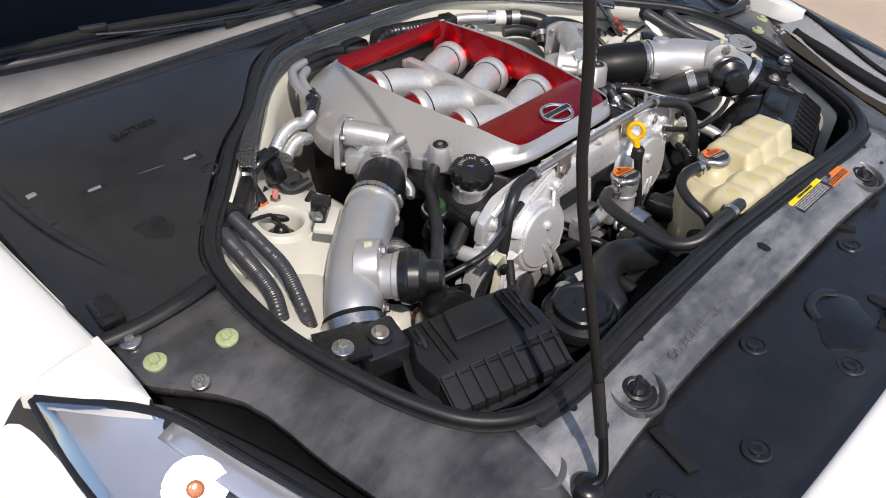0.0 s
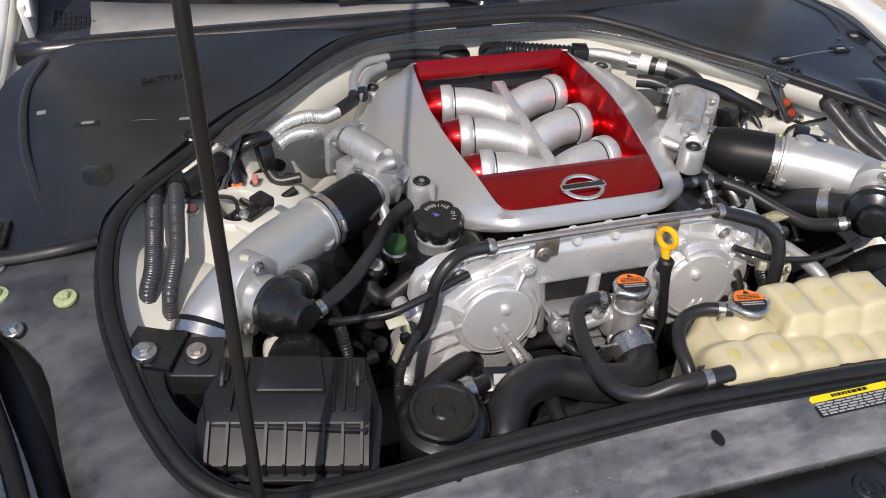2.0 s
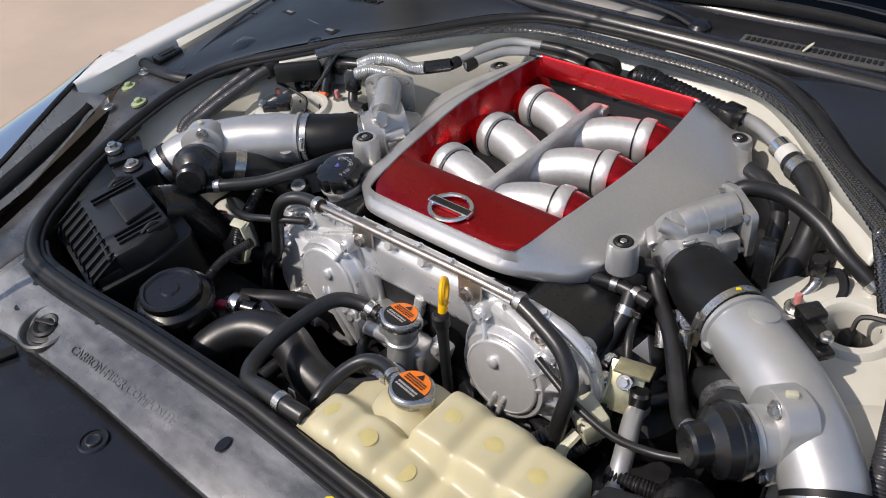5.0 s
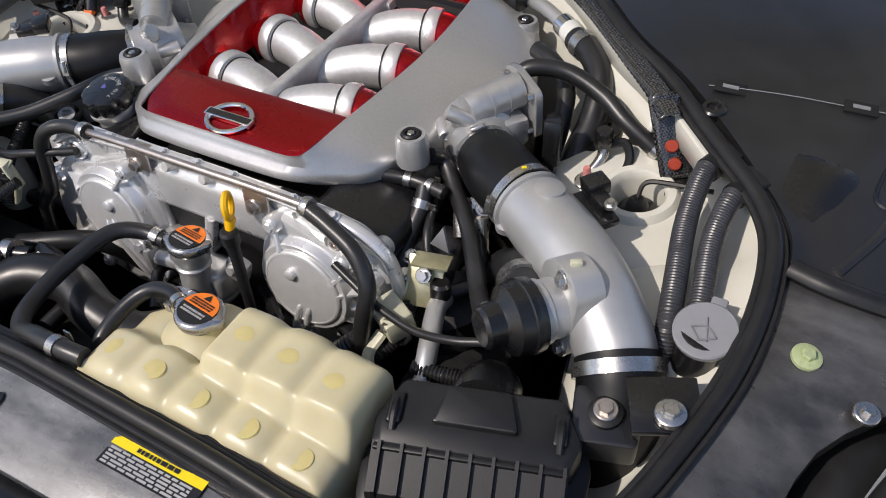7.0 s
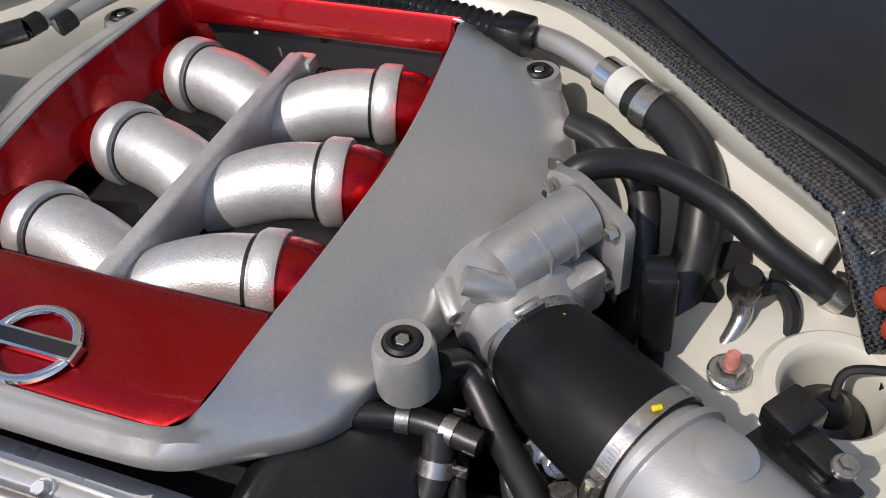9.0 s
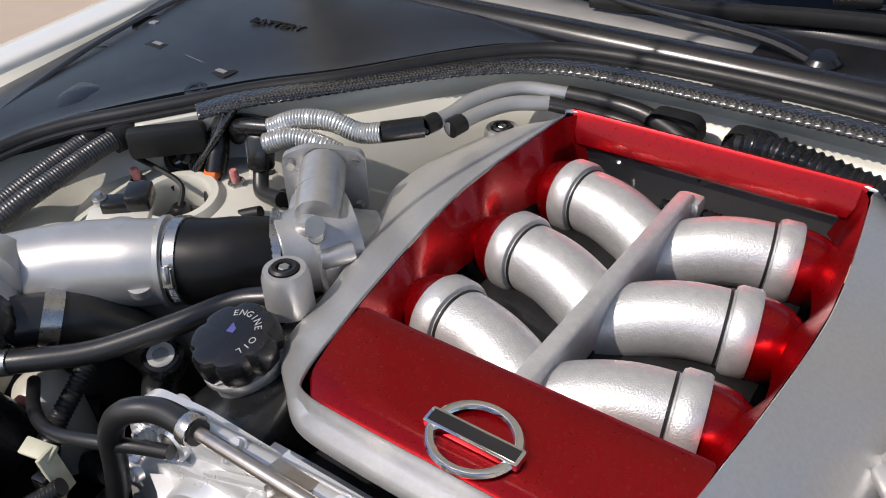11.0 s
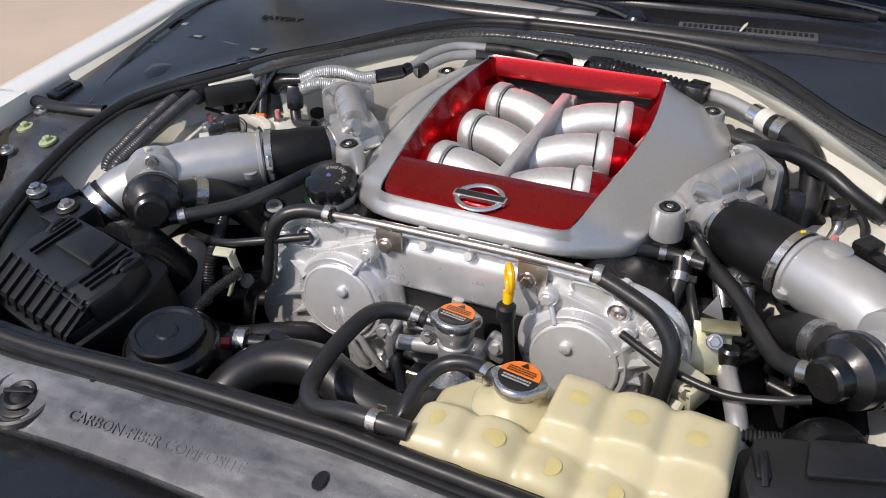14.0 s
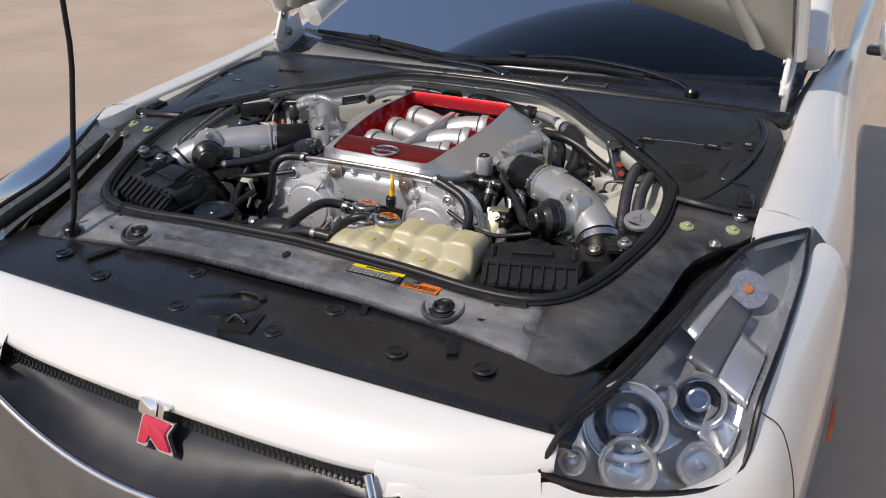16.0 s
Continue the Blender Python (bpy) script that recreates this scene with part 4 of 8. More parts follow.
bm = prism(rounded([(-0.010, -0.0015), (0.006, -0.0022), (0.012, 0.0), (0.006, 0.0022), (-0.010, 0.0015)], 0.001), 0, 0.0012, Matrix.Translation((0.192, 0.866, 0.943)) @ Matrix.Rotation(radians(70), 4, "Z") @ Matrix.Rotation(radians(-20), 4, "Y"))
alone("fallen_leaf", bm, LOOMBEIGE, "small dry yellow leaf caught in the scuttle vent", "leaf")
for arm, blade, clip in (([(0.040, 0.862, 0.938), (-0.02, 0.868, 0.951), (-0.15, 0.880, 0.955), (-0.30, 0.925, 0.958), (-0.385, 0.962, 0.962)], [(-0.10, 0.905, 0.953), (-0.28, 0.945, 0.960), (-0.40, 0.972, 0.962), (-0.60, 1.012, 0.960)], (-0.385, 0.966, 0.970)),
                         ([(0.478, 0.905, 0.938), (0.435, 0.925, 0.953), (0.33, 0.955, 0.964), (0.18, 0.958, 0.973), (0.045, 0.938, 0.968)], [(0.36, 0.930, 0.955), (0.20, 0.938, 0.960), (0.04, 0.925, 0.958), (-0.14, 0.890, 0.950), (-0.20, 0.885, 0.946)], (0.045, 0.936, 0.974))):
    w = thing("windscreen_wiper", (arm[0][0], arm[0][1], 0.93), "black windscreen wiper resting at the foot of the glass", "wiper", "wipers")
    part("arm", tube(arm, [0.010, 0.0085, 0.006, 0.0045, 0.004], 6, 10, flat=0.7), GLOSSBLACK, w)
    part("pivot", lathe([(0.016, -0.02), (0.016, 0.004), (0.011, 0.009), (0, 0.010)], arm[0], (0, -0.2, 1), 18), GLOSSBLACK, w)
    bl = part("blade", tube(blade, [0.004, 0.0065, 0.0065, 0.004], 6, 8, flat=1.4), RUBBER, w)
    part("blade_clip", box(clip, (0.042, 0.010, 0.012), (0, 0, 12 if arm[0][0] > 0.2 else -20), round_=0.003), GLOSSBLACK, bl)

# ---- the bay's own walls ----
bay = thing("engine_bay_shell", (0, 0.4, 0.5), "cream painted inner walls of the engine bay", "body shell", kind="structure")
# pale flange just inside the seal at the back
fl = [p for p in SEAL if p[1] > 0.50]
pts = mirror(fl[::-1])[::-1] + fl[::-1][1:]
pts = sorted(set(pts), key=lambda p: p[0])
fl_line = curve_points(pts, 6)
rows = [[], [], []]
for i, p in enumerate(fl_line):
    d = fl_line[min(i + 1, len(fl_line) - 1)] - fl_line[max(i - 1, 0)]
    nrm = Vector((d.y, -d.x, 0)).normalized()
    rows[0].append(tuple(p + nrm * 0.008 - Vector((0, 0, 0.007))))
    rows[1].append(tuple(p + nrm * 0.014 - Vector((0, 0, 0.009))))
    rows[2].append(tuple(p + nrm * 0.016 - Vector((0, 0, 0.030))))
part("flange", sheet(rows), BAYWHITE, bay, solid=0.003, smooth=40)
deep = [p for p in rows[2] if p[1] > 0.560]
wall = [deep, [(p[0] * 0.985, p[1] - 0.006, 0.865) for p in deep], [(p[0] * 0.95, p[1] - 0.02, 0.80) for p in deep], [(p[0] * 0.9, p[1] - 0.04, 0.5) for p in deep]]
part("bulkhead", sheet(wall), BAYWHITE, bay, solid=0.004, smooth=50)
for s in (-1, 1):
    rows = []
    for y, xo, zt, xi, zi in ((0.10, 0.50, 0.80, 0.44, 0.66), (0.20, 0.545, 0.815, 0.45, 0.70), (0.26, 0.562, 0.834, 0.462, 0.790), (0.30, 0.567, 0.842, 0.458, 0.826), (0.36, 0.570, 0.848, 0.448, 0.834), (0.415, 0.562, 0.853, 0.436, 0.834), (0.435, 0.560, 0.854, 0.43, 0.79), (0.50, 0.512, 0.852, 0.40, 0.775), (0.56, 0.440, 0.848, 0.36, 0.785), (0.62, 0.40, 0.850, 0.31, 0.785), (0.68, 0.34, 0.855, 0.26, 0.79)):
        rows.append([(s * xo, y, zt + (0.028 if y > 0.32 else 0.012)), (s * (xo - 0.018), y, zt + (0.013 if y > 0.32 else 0.0)), (s * (xo * 0.55 + xi * 0.45), y, zt * 0.5 + zi * 0.5 + 0.004), (s * xi, y, zi), (s * (xi - 0.03), y, zi - 0.012), (s * (xi - 0.045), y, zi - 0.05)])
    part("inner_wing", sheet(rows), BAYWHITE, bay, sub=2, smooth=70, solid=0.004)
    # wall goes near-black below the cream, shade put into its colour
    part("lower_wall", sheet([[(r[-1][0], r[-1][1], r[-1][2]), (r[-1][0] - s * 0.01, r[-1][1], 0.5)] for r in rows]), BAYDARK, bay, solid=0.004)
    # suspension tower top with its opening; a near-black disc paints the shade inside
    tx, ty = s * 0.407, 0.484
    bm = lathe([(0.125, -0.06), (0.112, -0.016), (0.095, -0.003), (0.058, 0.004), (0.043, 0.004), (0.040, 0.009), (0.038, 0.011), (0.031, 0.011), (0.0285, 0.008), (0.0270, 0.0), (0.0270, -0.05)], (tx, ty, 0.842), (-s * 0.05, -0.1, 1), 48)
    tower = part("suspension_tower", bm, BAYWHITE, bay)
    part("tower_shade", lathe([(0.0265, -0.030), (0, -0.030)], (tx, ty, 0.842), (-s * 0.05, -0.1, 1), 24), NEARBLACK, tower)
    part("damper_top", lathe([(0.021, -0.030), (0.020, -0.016), (0.012, -0.012), (0.010, -0.004), (0.006, 0.0), (0, 0.0)], (tx, ty, 0.842), (-s * 0.05, -0.1, 1), 24), GLOSSBLACK, tower)
    part("damper_cable", tube([(tx, ty, 0.840), (tx + s * 0.004, ty + 0.010, 0.856), (tx + s * 0.03, ty + 0.012, 0.862), (tx + s * 0.07, ty + 0.012, 0.866)], 0.0026, 6, 6), RUBBER, tower)
    for k in range(2):
        a = radians(60 + 120 * k)
        p = (tx + 0.055 * math.cos(a), ty + 0.055 * math.sin(a), 0.845)
        st = hexbolt(p, (0, -0.1, 1), 0.008, tower, name="tower_nut", h=0.009)
        part("stud", lathe([(0.0042, 0), (0.0042, 0.018), (0.003, 0.02), (0, 0.02)], p, (0, -0.1, 1), 10), PINK, st)
# undertray and front walls: near-black colour stands for the deep bay's shade
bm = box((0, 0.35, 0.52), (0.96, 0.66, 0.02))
part("undertray", bm, BAYDARK, bay)
part("radiator_wall", box((0, 0.045, 0.70), (0.86, 0.03, 0.27), round_=0.006), BAYDARK, bay, "dark radiator shroud")
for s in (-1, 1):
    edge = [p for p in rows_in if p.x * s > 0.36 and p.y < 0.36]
    part("front_wall", sheet([[(p.x * 1.012, p.y - 0.004, p.z - 0.008), (p.x * 1.004, p.y, p.z - 0.06), (p.x * 0.98, p.y, 0.5)] for p in edge]), BAYDARK, bay, solid=0.003)
# ---- engine ----
# silver cover
cover = thing("engine_cover", (0, 0.5, 0.84), "silver engine cover with red centre frame and six runners", "engine cover")
CO = [(0, 0.314), (0.060, 0.315), (0.100, 0.320), (0.132, 0.343), (0.163, 0.372), (0.179, 0.425), (0.200, 0.49), (0.224, 0.555), (0.236, 0.60), (0.222, 0.655), (0.196, 0.705), (0.150, 0.735), (0.112, 0.748), (0, 0.750)]
RED = [(0, 0.328), (0.060, 0.328), (0.098, 0.330), (0.109, 0.342), (0.116, 0.385), (0.124, 0.44), (0.131, 0.50), (0.134, 0.545), (0.133, 0.59), (0.130, 0.63), (0.127, 0.665), (0.124, 0.69), (0.116, 0.700), (0, 0.702)]


def red_z(y):
    return float(np.interp(y, [0.32, 0.40, 0.55, 0.70], [0.900, 0.908, 0.915, 0.918]))


def both_sides(half, n=5):
    line = curve_points(half, n)
    return line, [Vector((-p.x, *p[1:])) for p in line[-2:0:-1]]


co_r, co_l = both_sides([(x, y, 0) for x, y in CO])
rd_r, rd_l = both_sides([(x, y, 0) for x, y in RED])
outer, inner_ = co_r + co_l, rd_r + rd_l
rows = []
for p, q in zip(outer, inner_):
    zr = red_z(q.y)
    edge = float(np.interp(p.y, [0.31, 0.36, 0.45, 0.6, 0.75], [0.892, 0.882, 0.873, 0.870, 0.888]))
    low = edge - float(np.interp(p.y, [0.31, 0.4, 0.5, 0.75], [0.015, 0.028, 0.045, 0.035]))
    d = (q - p)
    u = d.normalized()
    prof = [(p + u * 0.004, low), (p, low + 0.004), (p, edge - 0.010), (p + u * 0.0025, edge - 0.004), (p + u * 0.008, edge)]
    for k in (0.35, 0.65, 0.9):
        v = (p + u * 0.008).lerp(q, k)
        prof.append((v, edge + (zr + 0.001 - edge) * (k ** 0.85)))
    prof += [(q - u * 0.0006, zr + 0.0012), (q, zr + 0.0006), (q + u * 0.0003, zr - 0.0010)]
    rows.append([(v.x, v.y, z) for v, z in prof])
rows.append(rows[0])
shell = sheet(rows)
bmesh.ops.remove_doubles(shell, verts=shell.verts, dist=0.0002)
part("shell", shell, SILVER, cover, smooth=42)
# red frame: front bar, two scalloped side walls, back wall
bar = []
for x in np.linspace(-1, 1, 17):
    h = 0.1085 * abs(x) ** 1.0 * np.sign(x)
    yf = 0.3285 + 0.014 * max(0, abs(x) - 0.88) / 0.12
    hx = 0.1165 * x
    bar.append([(h * 0.985, yf, 0.8985), (h * 0.99, yf + 0.003, 0.9005), (h, 0.35, 0.9025), (hx, 0.385, 0.9055), (hx, 0.402, 0.9065), (hx * 0.98, 0.4065, 0.9045), (hx * 0.97, 0.408, 0.890), (hx * 0.96, 0.408, 0.872)])
part("front_bar", sheet(bar), REDPAINT, cover, "candy red front bar", smooth=40)
for s in (-1, 1):
    rows = []
    ys = np.linspace(0.392, 0.700, 48)
    for y in ys:
        xt = float(np.interp(y, [p[1] for p in RED[3:13]], [p[0] for p in RED[3:13]])) - 0.0008
        row = []
        for k in np.linspace(0, 1, 9):
            drop = 0.046 * k
            xin = xt - 0.014 * k ** 1.1
            bulge = 0.0
            for yc in (0.452, 0.546, 0.640):
                bulge = max(bulge, 0.010 * math.exp(-((y - yc) / 0.024) ** 2) * math.sin(min(1, k * 1.15) * math.pi / 2))
            row.append((s * (xin - bulge), y, red_z(y) - 0.001 - drop + 0.35 * bulge))
        rows.append(row)
    part("side_wall", sheet(rows), REDPAINT, cover, "candy red wall bulged round the runners", smooth=60)
rows = []
for x in np.linspace(-1, 1, 13):
    rows.append([(0.124 * x, 0.7050, red_z(0.70) + 0.0012), (0.1225 * x, 0.7010, red_z(0.70) + 0.0020), (0.1205 * x, 0.6990, red_z(0.7) - 0.0005), (0.114 * x, 0.6935, 0.8985), (0.112 * x, 0.6925, 0.8935), (0.112 * x, 0.6955, 0.890), (0.112 * x, 0.706, 0.888)])
part("back_wall", sheet(rows), REDPAINT, cover, "candy red back wall", smooth=50)
# runners, collars, centre rib
for s in (-1, 1):
    for i, y0 in enumerate((0.452, 0.546, 0.640)):
        pts = [(s * 0.096, y0 + 0.006, 0.870), (s * 0.082, y0 + 0.003, 0.873), (s * 0.050, y0 - 0.004, 0.873), (s * 0.020, y0 - 0.014, 0.866), (s * -0.004, y0 - 0.024, 0.854)]
        dome = Vector(pts[0]) - Vector(pts[1])
        bm = lathe([(0.029, -0.016), (0.0292, -0.006), (0.0285, 0.004), (0.026, 0.013), (0.021, 0.021), (0.014, 0.027), (0, 0.030)], pts[0], tuple(dome + Vector((0, 0, 0.002))), 36)
        part("dome", bm, REDPAINT, cover, "candy red dome at the runner's root", smooth=60)
        rn = part("runner", tube(pts, [0.0255, 0.0265, 0.0265, 0.0265, 0.027], 7, 32), RUNNER, cover, "rough cast silver intake runner", smooth=60)
        ax = (Vector(pts[2]) - Vector(pts[0])).normalized()
        c = Vector(pts[1]) - ax * 0.002
        part("collar", lathe([(0.0255, -0.009), (0.0300, -0.009), (0.0312, -0.007), (0.0312, 0.005), (0.0295, 0.008), (0.0255, 0.009)], tuple(c), tuple(ax), 40), RUNNER, rn)
        part("gasket", lathe([(0.026, -0.0010), (0.0271, -0.0010), (0.0271, 0.0010), (0.026, 0.0010)], tuple(c + ax * 0.011), tuple(ax), 36), RUBBER, rn)
bm = box((-0.001, 0.530, 0.877), (0.0145, 0.262, 0.040), (0.5, 0, -1.0), round_=0.004, segs=3)
box((0.004, 0.662, 0.884), (0.020, 0.018, 0.018), (0, 0, 0), bm, 0.004)
part("centre_rib", bm, RUNNER, cover, "cast silver centre rib")
part("plenum", box((0, 0.535, 0.835), (0.22, 0.28, 0.04), round_=0.012), BAYDARK, cover)
part("cable_loom", tube([(-0.02, 0.668, 0.872), (0.03, 0.664, 0.876), (0.085, 0.66, 0.872)], 0.006, 6, 8, ribs=0.0012, pitch=0.004), GLOSSBLACK, cover)
# mounting bosses
for x, y, z in ((0.190, 0.409, 0.905), (-0.187, 0.406, 0.907), (0.187, 0.690, 0.890), (-0.187, 0.690, 0.890)):
    bm = lathe([(0.0175, -0.034), (0.0170, -0.006), (0.0150, 0.0), (0.0110, 0.0), (0.0105, -0.004), (0, -0.004)], (x, y, z), (0, 0, 1), 32)
    bs = part("mounting_boss", bm, SILVER, cover)
    part("rubber_bush", lathe([(0.0102, -0.006), (0.0102, 0.001), (0.0085, 0.0025), (0.006, 0.002), (0.005, -0.001), (0, -0.001)], (x, y, z), (0, 0, 1), 24), RUBBER, bs)
    hexbolt((x, y, z - 0.001), (0, 0, 1), 0.0042, bs, washer=False, h=0.003)
# emblem: ring with a plain bar
em = thing("cover_emblem", (0, 0.366, 0.903), "chrome ring emblem with a plain bar on the red cover", "emblem")
emm = Matrix.Translation((0.0035, 0.3515, 0.9040)) @ Matrix.Rotation(radians(4.3), 4, "X") @ Matrix.Scale(0.9, 4)
bm = bmesh.new()
N = 48
rr = []
for k in range(N):
    a = 2 * math.pi * k / N
    ring_ = []
    for j in range(8):
        b = 2 * math.pi * j / 8
        r = 1 + 0.13 * math.cos(b)
        ring_.append(bm.verts.new(emm @ Vector((0.0275 * r * math.cos(a), 0.0245 * r * math.sin(a), 0.0022 + 0.0026 * math.sin(b)))))
    rr.append(ring_)
for k in range(N):
    for j in range(8):
        bm.faces.new((rr[k][j], rr[(k + 1) % N][j], rr[(k + 1) % N][(j + 1) % 8], rr[k][(j + 1) % 8]))
part("ring", bm, CHROME, em)
bm = prism(rounded([(-0.033, -0.0062), (0.033, -0.0062), (0.033, 0.0062), (-0.033, 0.0062)], 0.0015, 2), 0, 0.0055, emm, inset=0.0008)
br = part("bar", bm, CHROME, em)
bm = prism([(-0.0305, -0.0044), (0.0305, -0.0044), (0.0305, 0.0044), (-0.0305, 0.0044)], 0.0053, 0.0058, emm)
part("bar_inlay", bm, shade("dark chrome inlay", (0.07, 0.07, 0.075), 0.18, metal=0.8), br)

# block, heads, front timing cover
block = thing("engine_block", (0, 0.45, 0.55), "cast aluminium engine block with front timing cover", "engine")
part("block", box((0, 0.50, 0.70), (0.36, 0.42, 0.26), round_=0.01), BAYDARK, block)


def upright(y):
    """Plan of x and z on an upright face at depth y, rising towards the front."""
    return Matrix.Translation((0, y, 0)) @ Matrix.Rotation(radians(90), 4, "X")


face = rounded([(-0.205, 0.846), (-0.165, 0.862), (-0.09, 0.866), (0.09, 0.866), (0.165, 0.862), (0.212, 0.842), (0.222, 0.79), (0.19, 0.72), (0.10, 0.62), (-0.10, 0.62), (-0.18, 0.72), (-0.215, 0.79)], 0.022, 4)
part("timing_cover", prism([(x * 0.98, z - 0.010) for x, z in face], -0.02, -0.004, upright(0.300), inset=0.005), CASTALU, block, "bright cast timing cover")
# top flange with bolts along the seam
rail = [(-0.212, 0.290, 0.856), (-0.168, 0.288, 0.878), (-0.09, 0.288, 0.885), (0.0, 0.289, 0.888), (0.09, 0.288, 0.888), (0.165, 0.287, 0.884), (0.205, 0.287, 0.876), (0.232, 0.288, 0.853), (0.243, 0.289, 0.80)]
fr = part("top_flange", tube(rail, 0.008, 6, 10, flat=0.8), CASTALU, block)
for x in (-0.17, -0.115, -0.03, 0.012, 0.055, 0.13, 0.18):
    p = min(curve_points(rail, 8), key=lambda q: abs(q.x - x))
    hexbolt((p.x, p.y - 0.002, p.z + 0.005), (0, -0.3, 1), 0.0042, fr, CASTALU)
# centre beam between the two gear covers: flat front, rounded upper edge, low step to the flange
prof = [(0.320, 0.818), (0.300, 0.815), (0.290, 0.815), (0.2855, 0.8175), (0.2840, 0.823), (0.2825, 0.845), (0.2820, 0.862), (0.2832, 0.869), (0.2870, 0.873), (0.2895, 0.876), (0.2900, 0.882), (0.2930, 0.885), (0.3010, 0.885), (0.3030, 0.860)]
rows = []
for x, k in ((-0.090, 0.55), (-0.086, 0.92), (-0.080, 1.0), (0.0, 1.0), (0.092, 1.0), (0.098, 0.92), (0.102, 0.55)):
    rows.append([(x, 0.320 + (y - 0.320) * (0.6 + 0.4 * k), 0.850 + (z - 0.850) * (0.9 + 0.1 * k)) for y, z in prof])
part("centre_beam", sheet(rows), CASTALU, block, "smooth flat-faced cast beam", smooth=50)
for x in (-0.012, 0.040):
    part("beam_pad", box((x, 0.288, 0.884), (0.024, 0.010, 0.005), (0, 0, 0), round_=0.001), CASTALU, block)
for x in (-0.030, 0.020):
    part("beam_lug", lathe([(0.0065, -0.008), (0.0060, 0.002), (0.0045, 0.004), (0, 0.004)], (x, 0.2825, 0.880), (0, -0.9, 0.3), 16), CASTALU, block)
# hollow under the beam: a flat dark plate paints its shade, with thin ribs
part("recess_shade", prism(rounded([(-0.078, 0.700), (0.090, 0.700), (0.090, 0.820), (-0.078, 0.820)], 0.008), -0.006, 0.003, upright(0.300)), BAYDARK, block)
for x0, x1, z, y in ((-0.062, 0.010, 0.7820, 0.276), (-0.056, 0.012, 0.7630, 0.274), (-0.050, 0.024, 0.7420, 0.270), (-0.040, 0.030, 0.7270, 0.266)):
    part("rib", box(((x0 + x1) / 2, y, z), (x1 - x0, 0.030, 0.0045), (-6, 1.5, 0), round_=0.0012), CASTGREY, block)
part("hollow_post", tube([(-0.066, 0.290, 0.818), (-0.062, 0.288, 0.78), (-0.060, 0.287, 0.74)], 0.006, 3, 10), CASTGREY, block)
part("hollow_post", tube([(0.006, 0.288, 0.818), (0.004, 0.284, 0.800), (0.000, 0.280, 0.785)], 0.0075, 3, 12), CASTALU, block)


def spike(bx, bz, by, tx, tz, ty, wide, parent):
    """A tapering cast web: broad and high at the cover, running out to a point."""
    b, t = Vector((bx, by, bz)), Vector((tx, ty, tz))
    side = (t - b).cross(Vector((0, 1, 0))).normalized() * wide
    deep = Vector((0, 0.022, 0))
    bm = bmesh.new()
    ring0 = [bm.verts.new(p) for p in (b - side * 1.5 + deep, b - side * 0.25, b + side * 0.25, b + side * 1.5 + deep)]
    mid = b.lerp(t, 0.5) + Vector((0, 0.0016, 0))
    ring1 = [bm.verts.new(p) for p in (mid - side * 0.75 + deep * 0.6, mid - side * 0.2, mid + side * 0.2, mid + side * 0.75 + deep * 0.6)]
    tip = bm.verts.new(t)
    for r0, r1 in ((ring0, ring1),):
        for k in range(3):
            bm.faces.new((r0[k], r0[k + 1], r1[k + 1], r1[k]))
    for k in range(3):
        bm.faces.new((ring1[k], ring1[k + 1], tip))
    bm.faces.new(ring0)
    bmesh.ops.recalc_face_normals(bm, faces=bm.faces)
    part("web", bm, CASTALU, parent, smooth=50)


